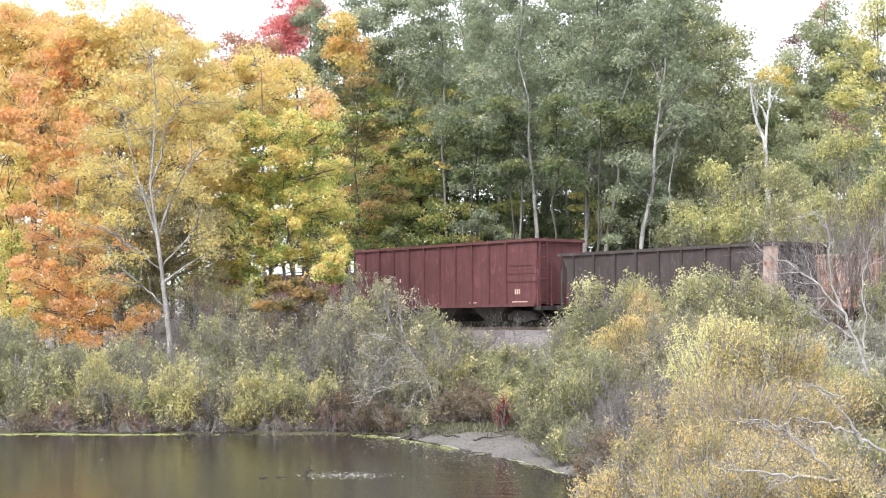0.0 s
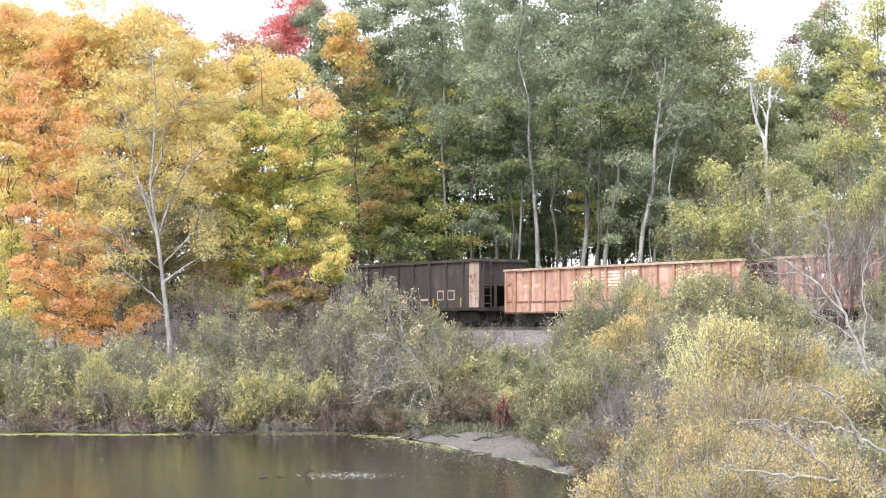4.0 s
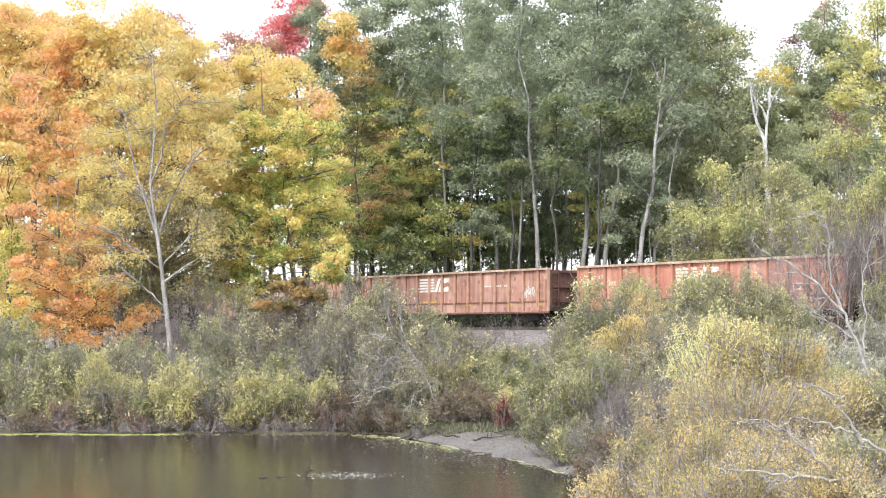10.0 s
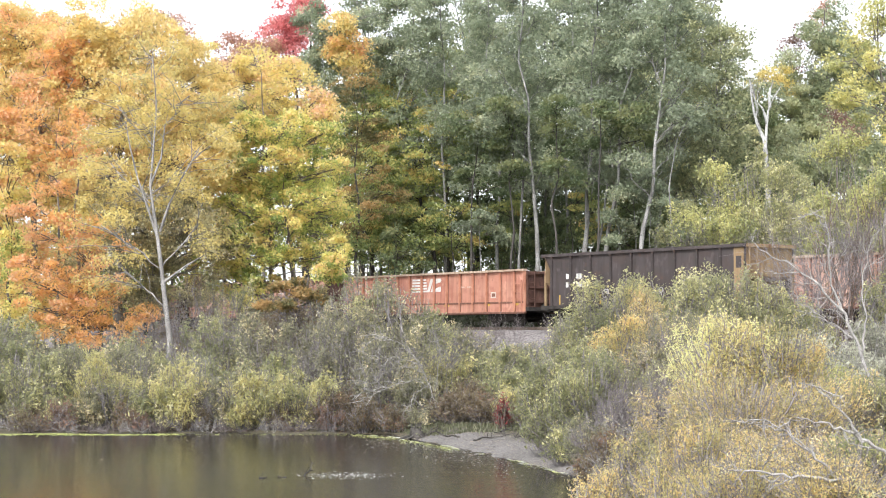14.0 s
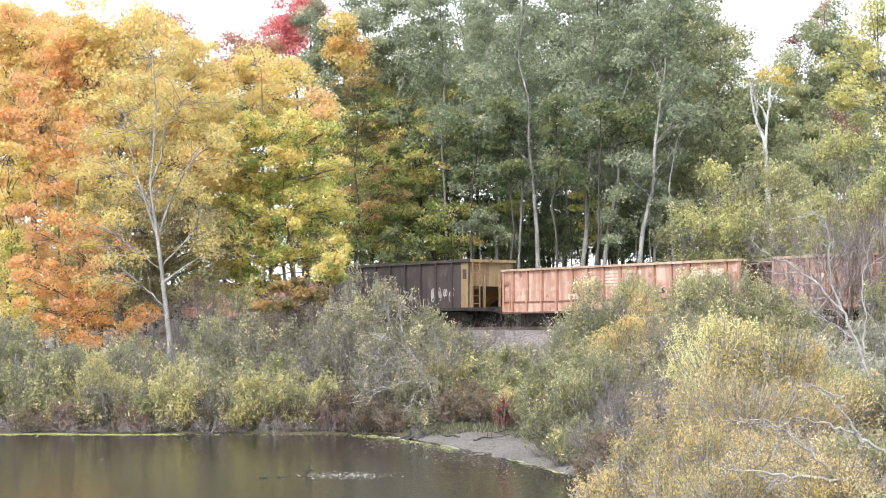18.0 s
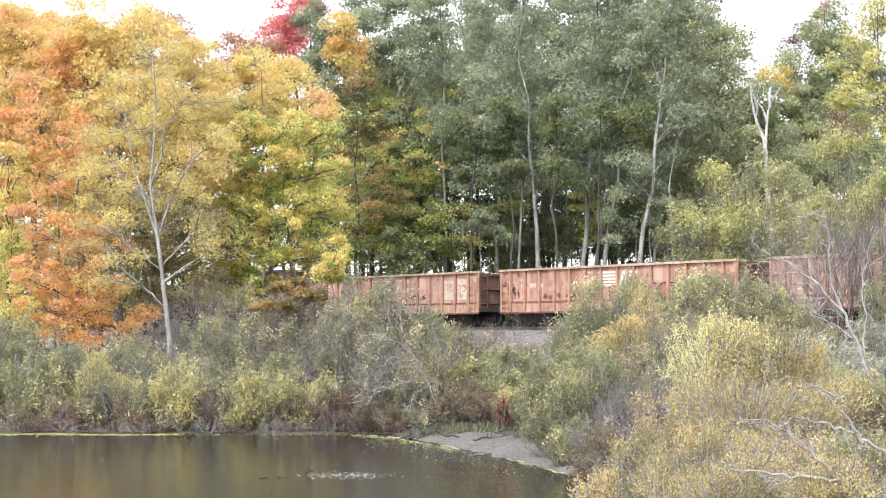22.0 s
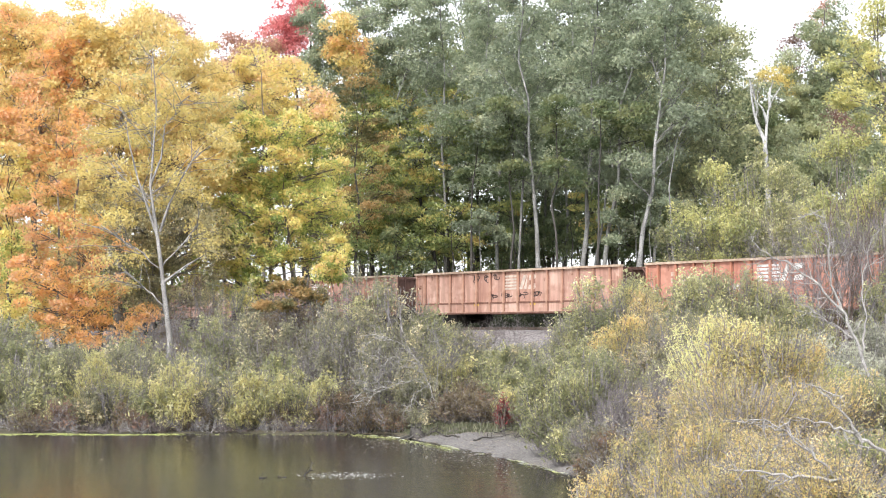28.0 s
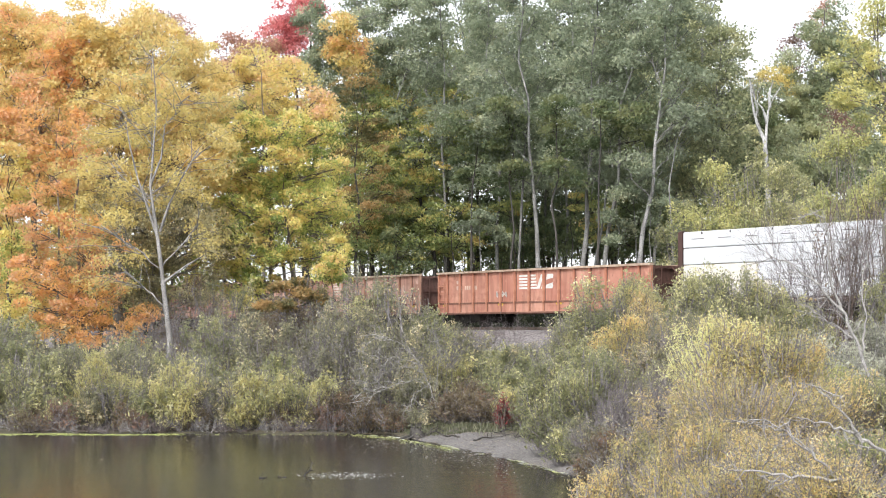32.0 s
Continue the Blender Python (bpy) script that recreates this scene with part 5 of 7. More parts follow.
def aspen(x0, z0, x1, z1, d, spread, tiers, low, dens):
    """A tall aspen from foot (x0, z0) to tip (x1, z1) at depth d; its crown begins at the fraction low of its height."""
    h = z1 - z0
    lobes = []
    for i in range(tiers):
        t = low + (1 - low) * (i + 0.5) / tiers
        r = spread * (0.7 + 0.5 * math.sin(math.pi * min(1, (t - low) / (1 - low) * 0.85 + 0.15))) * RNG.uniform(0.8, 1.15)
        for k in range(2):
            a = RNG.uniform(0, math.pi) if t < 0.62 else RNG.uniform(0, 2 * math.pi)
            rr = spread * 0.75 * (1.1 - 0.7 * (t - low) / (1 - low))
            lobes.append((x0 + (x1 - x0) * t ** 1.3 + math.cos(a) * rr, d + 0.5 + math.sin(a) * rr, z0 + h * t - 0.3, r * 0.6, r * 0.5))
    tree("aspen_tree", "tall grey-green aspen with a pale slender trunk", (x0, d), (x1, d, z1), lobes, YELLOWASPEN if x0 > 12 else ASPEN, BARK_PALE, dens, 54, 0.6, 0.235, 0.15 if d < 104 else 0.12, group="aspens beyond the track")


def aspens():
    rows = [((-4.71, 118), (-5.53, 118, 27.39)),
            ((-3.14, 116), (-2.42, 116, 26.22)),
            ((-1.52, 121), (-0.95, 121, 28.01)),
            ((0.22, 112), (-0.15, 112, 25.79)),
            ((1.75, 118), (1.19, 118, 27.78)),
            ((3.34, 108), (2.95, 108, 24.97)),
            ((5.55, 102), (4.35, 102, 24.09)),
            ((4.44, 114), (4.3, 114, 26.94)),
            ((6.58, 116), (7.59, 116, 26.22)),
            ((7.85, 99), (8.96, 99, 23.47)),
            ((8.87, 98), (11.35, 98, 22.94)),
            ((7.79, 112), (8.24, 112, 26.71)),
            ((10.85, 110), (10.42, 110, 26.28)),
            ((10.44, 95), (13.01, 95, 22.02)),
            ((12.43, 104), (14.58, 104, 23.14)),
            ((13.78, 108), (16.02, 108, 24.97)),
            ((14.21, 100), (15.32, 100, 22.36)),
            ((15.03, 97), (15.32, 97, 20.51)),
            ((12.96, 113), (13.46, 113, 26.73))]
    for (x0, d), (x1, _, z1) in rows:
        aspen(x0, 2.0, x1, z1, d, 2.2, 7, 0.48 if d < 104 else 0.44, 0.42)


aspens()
# trees behind the right end of the train
tree("maple_tree", "green tree with an orange-tinted top beyond the track", (24.03, 112), (24.43, 112, 23.77),
     [(24.42, 112, 22.67, 1.3, 1.45), (23.67, 112, 20.1, 1.81, 1.63), (25.67, 112, 20.1, 1.81, 1.81), (22.53, 111, 17.41, 1.79, 1.43), (24.9, 112, 16.81, 2.17, 1.99), (27.7, 113, 17.67, 2.19, 2.19), (22.65, 110, 14.42, 2.48, 1.77), (25.73, 111, 13.8, 2.51, 1.79)],
     LIGHTASPEN, BARK_GREY, 1.15, 84, 0.6, 0.23, 0.22)
tree("maple_tree", "green tree behind the dead birch", (20.06, 110), (20.2, 110, 19.08),
     [(19.83, 110, 17.64, 1.28, 1.28), (21.07, 110, 16.93, 1.28, 1.42), (19.45, 110, 15.14, 1.63, 1.63), (21.4, 110, 14.06, 1.63, 1.63), (19.79, 110, 12.28, 1.77, 1.63), (19.11, 110, 16.39, 1.06, 1.28), (21.6, 110, 15.85, 1.28, 1.42)],
     LIGHTASPEN, BARK_GREY, 0.9, 80, 0.6, 0.23, 0.16)
tree("maple_tree", "small tawny maple crown behind the dead birch", (21.03, 111), (21.11, 111, 19.59),
     [(20.46, 111, 19.22, 0.64, 0.57), (21.47, 111, 19.41, 0.72, 0.64), (21.1, 111, 18.32, 1.07, 0.79)], OLIVEGOLD, BARK_GREY, 1.0, 50, 0.45, 0.19, 0.1)
tree("maple_tree", "small dark russet maple crown against the sky", (23.02, 116), (23.3, 116, 23.75),
     [(23.29, 116, 23.18, 0.45, 0.75), (22.75, 116, 21.93, 0.6, 0.6), (23.89, 116, 22.23, 0.52, 0.67), (24.53, 116.5, 23.07, 0.45, 0.45), (24.81, 116.5, 21.55, 0.75, 0.68), (23.38, 116, 20.9, 0.82, 0.6)], CRIMSON, BARK_GREY, 1.5, 22, 0.4, 0.17, 0.10)
tree("maple_tree", "orange-topped maple beyond the track", (26.08, 118), (26.13, 118, 25.46),
     [(25.93, 118, 24.69, 0.84, 0.91)], PINK, BARK_DARK, 0.8, 60, 0.5, 0.2, 0.16)
tree("maple_tree", "bare-twigged purple-brown maple beyond the track", (21.98, 98), (22.05, 98, 16.05),
     [(21.98, 98, 15.09, 0.63, 1.14), (22.67, 98, 13.81, 0.63, 0.95)], CRIMSON, BARK_GREY, 3.0, 50, 0.36, 0.15, 0.12, swell=1.15, flat=1.4)
tree("cottonwood_tree", "yellow-green cottonwood at the edge of the bank", (16.31, 64), (16.15, 64, 15.08),
     [(16.25, 64, 14.82, 0.7, 0.45), (15.83, 64, 14.24, 0.83, 0.62), (15.09, 64, 13.09, 0.78, 0.7), (16.33, 64, 12.98, 0.93, 0.93), (14.86, 64, 11.83, 0.62, 0.58), (15.79, 64, 11.42, 0.83, 0.62), (16.3, 64, 10.27, 0.93, 0.83)],
     COTTON, BARK_GREY, 1.6, 76, 0.42, 0.14, 0.14, swell=1.35)
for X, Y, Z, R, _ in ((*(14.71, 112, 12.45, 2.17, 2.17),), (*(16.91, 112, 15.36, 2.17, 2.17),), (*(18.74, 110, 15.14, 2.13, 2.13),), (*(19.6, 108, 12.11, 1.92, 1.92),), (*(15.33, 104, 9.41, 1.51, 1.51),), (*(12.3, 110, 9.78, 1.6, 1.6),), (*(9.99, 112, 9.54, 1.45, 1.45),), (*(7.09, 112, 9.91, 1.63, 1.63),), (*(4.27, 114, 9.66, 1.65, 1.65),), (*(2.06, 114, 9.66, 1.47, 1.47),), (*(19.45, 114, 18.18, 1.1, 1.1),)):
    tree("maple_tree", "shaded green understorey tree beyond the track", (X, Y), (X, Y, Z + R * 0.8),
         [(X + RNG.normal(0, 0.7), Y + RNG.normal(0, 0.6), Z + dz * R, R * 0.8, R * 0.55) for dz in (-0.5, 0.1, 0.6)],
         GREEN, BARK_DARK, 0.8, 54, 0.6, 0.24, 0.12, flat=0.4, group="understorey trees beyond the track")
# slim dark saplings between the aspens
for i in range(26):
    X, d = -6.8 + i * 0.93 + RNG.uniform(-0.4, 0.4), RNG.uniform(106, 124)
    tree("sapling", "slim dark sapling in the shade of the wood", (X, d), (X + RNG.normal(0, 0.5), d, RNG.uniform(9, 13)),
         [(X + RNG.normal(0, 0.8), d, RNG.uniform(8, 12), 1.1, 1.0)], DARKOLIVE if X < 0.6 else GREEN, BARK_DARK, 0.6, 44, 0.5, 0.18, 0.09, group="saplings of the wood")

# wood that closes the view behind the right bank
for X, Y, Z, R, _ in ((*(20.04, 104, 10.09, 1.68, 1.68),), (*(21.62, 102, 9.29, 1.65, 1.65),), (*(23.14, 100, 9.17, 1.61, 1.61),), (*(25.09, 100, 9.81, 1.77, 1.77),), (*(28.2, 112, 19.01, 1.81, 1.81),), (*(18.35, 104, 9.08, 1.34, 1.34),)):
    tree("maple_tree", "green tree closing the wood beyond the track", (X, Y), (X, Y, Z + R * 0.8),
         [(X + RNG.normal(0, 0.7), Y + RNG.normal(0, 0.6), Z + dz * R, R * 0.9, R * 0.6) for dz in (-0.6, 0.1, 0.7)],
         GREEN, BARK_DARK, 0.8, 54, 0.6, 0.24, 0.12, flat=0.4, group="understorey trees beyond the track")
# dead white birch with a forked top
tree("dead_birch", "dead white birch trunk with a bare forked top", (17.17, 92), (17.02, 92, 13.75), [(16.35, 92, 16.3, 0.3, 0.3)], OLIVEGOLD, BARK_WHITE, 0.4, 4, 0.3, 0.1, 0.19,
     lean=[(17.16, 92, 8.07), (17.13, 92, 10.75), (17.04, 92, 12.08), (16.98, 92, 13.12), (16.62, 92, 13.95), (16.41, 92, 14.75), (16.27, 92, 15.64), (16.21, 92, 16.39)],
     forks=[[(17.01, 92, 12.97), (17.07, 92, 13.86), (17.16, 92, 14.75), (17.45, 92, 15.44), (17.87, 92, 16.09)], [(17.1, 92, 14.16), (16.86, 92, 14.9), (16.56, 92, 15.26)], [(17.25, 92, 14.9), (17.22, 92, 15.64), (17.45, 92, 16.39)]], swell=1.0)


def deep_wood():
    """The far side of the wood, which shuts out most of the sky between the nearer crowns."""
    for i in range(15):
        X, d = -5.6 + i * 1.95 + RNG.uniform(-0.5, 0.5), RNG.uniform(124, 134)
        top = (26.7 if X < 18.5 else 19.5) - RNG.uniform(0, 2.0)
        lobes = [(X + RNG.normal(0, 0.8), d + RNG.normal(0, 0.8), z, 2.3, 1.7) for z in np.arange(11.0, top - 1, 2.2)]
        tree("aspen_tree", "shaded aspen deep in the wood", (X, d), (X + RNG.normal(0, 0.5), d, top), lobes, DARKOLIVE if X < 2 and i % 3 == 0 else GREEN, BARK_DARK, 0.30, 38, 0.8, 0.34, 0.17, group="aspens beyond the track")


deep_wood()

for X, Y, Z, R, _, lf in ((*(-16.6, 118, 17.94, 2.28, 2.28), GOLD), (*(-14.67, 118, 14.48, 2.28, 2.28), OLIVEGOLD), (*(-12.21, 120, 17.41, 2.32, 2.32), DARKOLIVE), (*(-9.09, 120, 15.85, 2.32, 2.32), DARKOLIVE), (*(-16.66, 116, 12.78, 2.25, 2.25), OLIVEGOLD), (*(-13.12, 118, 11.42, 2.28, 2.28), DARKOLIVE), (*(-9.31, 118, 11.42, 2.28, 2.28), DARKOLIVE), (*(-7.41, 118, 13.34, 1.9, 1.9), DARKOLIVE), (*(-19.68, 116, 14.67, 2.62, 2.62), GOLD), (*(-27.77, 112, 20.1, 2.89, 2.89), YELLOW), (*(-24.11, 112, 17.18, 2.89, 2.89), GOLD), (*(-26.23, 112, 12.45, 2.89, 2.89), OLIVEGOLD), (*(-21.87, 112, 10.63, 2.89, 2.89), OLIVEGOLD), (*(-7.67, 122, 18.45, 1.77, 1.77), DARKOLIVE), (*(-16.72, 114, 8.55, 2.21, 2.21), DARKOLIVE), (*(-13.03, 114, 8.18, 1.84, 1.84), DARKOLIVE), (*(-27.85, 110, 8, 2.48, 2.48), OLIVEGOLD), (*(-23.93, 110, 6.94, 2.13, 2.13), OLIVEGOLD), (*(-20.02, 110, 6.23, 2.13, 2.13), DARKOLIVE), (*(-28.35, 108, 5.12, 2.09, 2.09), OLIVEGOLD), (*(-25.21, 108, 4.77, 1.74, 1.74), DARKOLIVE)):
    tree("maple_tree", "shaded autumn maple in the wood beyond the track", (X, Y), (X, Y, Z + R * 0.8),
         [(X + RNG.normal(0, 0.7), Y + RNG.normal(0, 0.6), Z + dz * R, R * 0.9, R * 0.6) for dz in (-0.6, 0.1, 0.7)],
         lf, BARK_DARK, 0.42, 40, 0.75, 0.32, 0.15, group="maples beyond the track")

# low leafy saplings that break up the light under the crowns
for i in range(36):
    X, d = -6.4 + i * 0.63 + RNG.uniform(-0.4, 0.4), RNG.uniform(105, 121)
    z = RNG.uniform(7.2, 10.2)
    tree("sapling", "low leafy sapling under the aspens", (X, d), (X + RNG.normal(0, 0.4), d, z + 1.2),
         [(X + RNG.normal(0, 0.8), d, z + RNG.normal(0, 0.4), 1.25, 0.6), (X + RNG.normal(0, 1.0), d, z - 0.9, 1.1, 0.5), (X + RNG.normal(0, 0.8), d, z + 1.1, 1.0, 0.5)], DARKOLIVE if i % 2 and X < 8 else GREEN, BARK_DARK, 0.75, 36, 0.55, 0.22, 0.06, group="saplings of the wood", flat=0.5)

for X, Y, Z, R, _ in ((*(22.51, 106, 12.97, 1.88, 1.88),), (*(24.82, 107, 15.15, 1.73, 1.73),), (*(26.1, 106, 12.28, 1.88, 1.88),), (*(23.29, 105, 10.83, 1.69, 1.69),), (*(20.78, 106, 11.94, 1.54, 1.54),)):
    tree("maple_tree", "light green tree in the wood beyond the track", (X, Y), (X, Y, Z + R * 0.8),
         [(X + RNG.normal(0, 0.7), Y + RNG.normal(0, 0.6), Z + dz * R, R * 0.9, R * 0.6) for dz in (-0.6, 0.1, 0.7)],
         LIGHTASPEN, BARK_DARK, 0.55, 56, 0.6, 0.23, 0.12, group="understorey trees beyond the track")
# ---- shrubs ----


def bush(name, label, x, y, ztop, r, leaf, twig=TWIG, shoots=260, per=18, shoot_len=0.6, leaf_size=0.115, stems=9, fuzz=0.07, hollow=0.4, category="shrub", group=""):
    """Many stems from one root; feathery upright shoots set with small leaves."""
    z0 = land_z(x, y) - 0.05
    h = (ztop - z0) * 1.14
    thing = tagged(new(name), label, category, group)
    thing.matrix_basis = Matrix.Translation((x, y, z0))
    w = Wood()
    lobes = []
    for i in range(stems):
        a = 2 * math.pi * (i + RNG.uniform(0, 0.8)) / stems
        out = r * RNG.uniform(0.15, 1.0)
        hh = h * RNG.uniform(0.55, 0.98) * (1 - 0.25 * (out / r) ** 2)
        tip = np.array([math.cos(a) * out, math.sin(a) * out, hh])
        st = np.array([math.cos(a) * 0.12 * r, math.sin(a) * 0.12 * r, 0])
        pts = w.limb(st, tip, 0.035, 0.010, 0.12, 5, 6, 0.25)
        lr = r * RNG.uniform(0.28, 0.45)
        lobes.append((*(tip * np.array([1, 1, 0.9])), lr, min(lr * 0.9, hh * 0.5), st, tip))
        lobes.append((*(pts[3] * np.array([1.3, 1.3, 0.9])), lr, min(lr * 0.9, hh * 0.4), st, pts[3]))
        lobes.append((*(pts[2] * np.array([1.9, 1.9, 0.7])), lr, min(lr, hh * 0.4), st, pts[2]))
    bare = RNG.uniform(0, 1, len(lobes)) < 0.2
    weight = RNG.uniform(0.3, 1.7, len(lobes))
    which = RNG.choice(len(lobes), shoots, p=weight / weight.sum())
    off = in_ellipsoid(shoots, 0.2)
    leaves, tone = [], []
    lobe_tone = RNG.uniform(0, 1, len(lobes))
    for k in range(shoots):
        lx, ly, lz, lr, lv, st, tip = lobes[which[k]]
        c = np.array([lx, ly, lz]) + off[k] * np.array([lr, lr, lv])
        if c[2] < 0.12:
            c[2] = 0.12
        d = np.array([c[0], c[1], max(c[2], 0.3)])
        d = d / np.linalg.norm(d) + np.array([0, 0, 0.6]) + RNG.normal(0, 0.4, 3)
        d /= np.linalg.norm(d)
        ln = shoot_len * RNG.uniform(0.6, 1.4)
        if k % 4 == 0:
            root = st + (tip - st) * RNG.uniform(0.4, 1.0)
            w.limb(root, c - d * ln * 0.4, 0.012, 0.006, 0.12, 3, 3)
        w.tube([c - d * ln * 0.5, c + d * ln * 0.55], [0.009, 0.004], 3)
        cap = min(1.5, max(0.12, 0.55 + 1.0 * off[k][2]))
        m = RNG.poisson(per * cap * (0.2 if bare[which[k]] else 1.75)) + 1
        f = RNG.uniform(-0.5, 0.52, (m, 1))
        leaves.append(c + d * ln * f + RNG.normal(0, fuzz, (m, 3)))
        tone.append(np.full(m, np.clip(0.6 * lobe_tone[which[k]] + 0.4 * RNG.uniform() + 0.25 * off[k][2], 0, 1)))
    leaves, tone = np.concatenate(leaves), np.concatenate(tone)
    ok = leaves[:, 2] > RNG.uniform(0.02, hollow + 0.02, len(leaves))
    leaves, tone = leaves[ok], tone[ok]
    shared("stem_clump", w.mesh("stem_clump", twig), thing)
    v, q = leaf_blades(leaves, leaf_size * 0.85, 0.55, 0.1, 0.5)
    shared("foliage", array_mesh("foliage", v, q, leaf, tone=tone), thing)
    return thing


def sprout(w, a, direction, length, r, depth, spread=0.5, kids=3, up=0.1):
    """Bare branches that fork and fork again."""
    d = np.asarray(direction, float)
    d /= np.linalg.norm(d)
    b = np.asarray(a, float) + d * length
    pts = w.limb(a, b, r, r * 0.55, 0.13, 5 if r > 0.02 else 3, 6 if depth > 1 else 4)
    if depth == 0:
        return
    for _ in range(kids):
        f = RNG.uniform(0.35, 1.0)
        k = min(int(f * (len(pts) - 1)), len(pts) - 1)
        nd = d + RNG.normal(0, spread, 3) + np.array([0, 0, up])
        sprout(w, pts[k], nd, length * RNG.uniform(0.45, 0.75), r * 0.55, depth - 1, spread, kids, up)


def bare_shrub(name, label, x, y, h, r, material, stems=8, depth=3, kids=4, base_z=None, thick=0.03, spread=0.42):
    z0 = land_z(x, y) - 0.05 if base_z is None else base_z
    thing = tagged(new(name), label, "dead shrub")
    thing.matrix_basis = Matrix.Translation((x, y, z0))
    w = Wood()
    for i in range(stems):
        a = 2 * math.pi * (i + RNG.uniform(0, 0.7)) / stems
        sprout(w, (0.1 * math.cos(a), 0.1 * math.sin(a), 0), (math.cos(a) * r, math.sin(a) * r, h * RNG.uniform(0.7, 1.1)), math.hypot(r, h) * 0.5, thick, depth, spread, kids, 0.12)
    shared("branchwork", w.mesh("branchwork", material), thing)
    return thing


FAR = "shrubs along the far shore"
# hedge of willows along the far shore
for x, y, zt, r, lf in ((-13.88, 56, 2.7, 1.3, WILLOW), (-12.82, 55, 2.13, 1.06, WILLOW), (-11.97, 56, 2.3, 1.35, GREYGREEN), (-10.61, 55, 1.96, 1.06, HEDGEYELLOW), (-9.99, 57, 2.38, 1.29, GREYGREEN),
                        (-8.3, 54.2, 2.2, 1.0, HEDGEYELLOW), (-7.64, 56, 2.12, 1.08, WILLOW), (-6.15, 54.2, 1.4, 0.75, HEDGEYELLOW), (-5.3, 56, 2.12, 0.99, WILLOW), (-4.3, 54, 1.75, 0.95, HEDGEYELLOW)):
    bush("willow_shrub", "leafy willow shrub at the water's edge", x, y, zt, r, lf, hollow=0.12, shoots=320, group=FAR)
for x, y, zt, r, lf in ((-15.07, 62, 3.1, 1.7, GREYGREEN), (-13.06, 62, 2.3, 1.5, WILLOW), (-11.45, 63, 2.61, 1.42, WILLOW), (-8, 63, 3.63, 1.63, WILLOW), (-6.28, 62, 3.3, 1.4, GREYGREEN), (-4.88, 62, 3.2, 1.2, GREYGREEN)):
    bush("willow_shrub", "grey-green shrub on the bank", x, y, zt, r, lf, group=FAR)
for x, y, zt, r, lf in ((-2.88, 62, 5.2, 1.3, GREYGREEN), (-2.2, 61, 5.0, 1.2, WILLOW), (-1.63, 60, 4.8, 1.25, GREYGREEN), (-4.0, 66, 5.0, 1.1, GREYGREEN), (-0.8, 64, 4.05, 1.14, GREYGREEN), (-0.27, 60, 3.6, 1.16, WILLOW), (-3.5, 59, 3.59, 0.95, GREYGREEN), (-1.88, 56, 2.84, 1.45, GREYGREEN), (0.11, 58, 2.27, 1.12, HEDGEYELLOW), (1.42, 58, 2.27, 0.94, WILLOW), (2.05, 55, 1.43, 0.71, WILLOW)):
    bush("willow_shrub", "big grey-green shrub with bare grey twigs", x, y, zt, r, lf, TWIG, 420, 14, group=FAR)
for x, y, zt, r, lf in ((-14.75, 57, 2.1, 1.29, WILLOW), (-12.34, 54.5, 1.27, 0.88, WILLOW), (-10.94, 54.5, 1.09, 0.79, GREYGREEN), (-8.8, 54.3, 1.27, 0.88, WILLOW), (-6.91, 54.5, 1.27, 0.88, GREYGREEN), (-5.66, 54.3, 1.27, 0.88, HEDGEYELLOW), (-4.62, 54.4, 1.27, 0.79, WILLOW),
                        (-3.75, 54.5, 1.27, 0.7, WILLOW), (-2.87, 54.5, 1, 0.7, BRAMBLE), (-0.78, 55, 1.43, 1.06, GREYGREEN), (0.81, 55, 1.25, 0.89, BRAMBLE), (2.63, 56, 1.94, 0.72, WILLOW), (1.39, 57, 1.19, 0.74, GREYGREEN), (0.61, 52.6, 0.9, 0.68, BRAMBLE), (1.4, 52, 0.98, 0.6, BRAMBLE), (2.1, 51, 1.21, 0.56, HEDGEYELLOW), (2.54, 49, 1.44, 0.54, WILLOW)):
    bush("willow_shrub", "low leafy shrub at the waterline", x, y, zt, r, lf, group=FAR)
for x, y, zt, r, lf in ((-17.15, 67, 3.4, 2.0, WILLOW), (-15.21, 68, 2.6, 1.8, GREYGREEN), (-13.23, 68, 2.4, 1.6, WILLOW), (-11.43, 69, 2.5, 1.6, GREYGREEN), (-9.37, 67, 3.0, 1.6, WILLOW), (-7.76, 68, 3.7, 1.75, GREYGREEN), (-6.23, 68, 3.5, 1.32, BRAMBLE), (-4.84, 67, 3.5, 1.3, GREYGREEN), (0.77, 66, 3.02, 0.96, GREYGREEN), (2.08, 64, 2.44, 0.83, WILLOW), (3.02, 62, 2.42, 0.6, GREYGREEN)):
    bush("willow_shrub", "dense shrub thicket under the trees", x, y, zt, r, lf, group=FAR)
for x, y, zt, r, lf in ((-10.34, 73, 5.14, 1.18, BRAMBLE), (-6.9, 74, 5.35, 0.8, OLIVEBROWN), (-6.5, 72, 5.1, 0.8, BRAMBLE), (-5.95, 73, 5.2, 0.75, RUSTBRAMBLE), (-5.4, 70, 4.85, 0.8, BRAMBLE), (-4.9, 71, 4.95, 0.7, OLIVEBROWN), (-7.3, 75, 5.2, 0.9, GREYGREEN), (-8.93, 74, 5.41, 1.31, WILLOW), (-7.81, 73, 4.2, 1.18, GREYGREEN)):
    bush("willow_shrub", "half-bare shrub under the maples", x, y, zt, r, lf, TWIG, 380, 16, group=FAR)
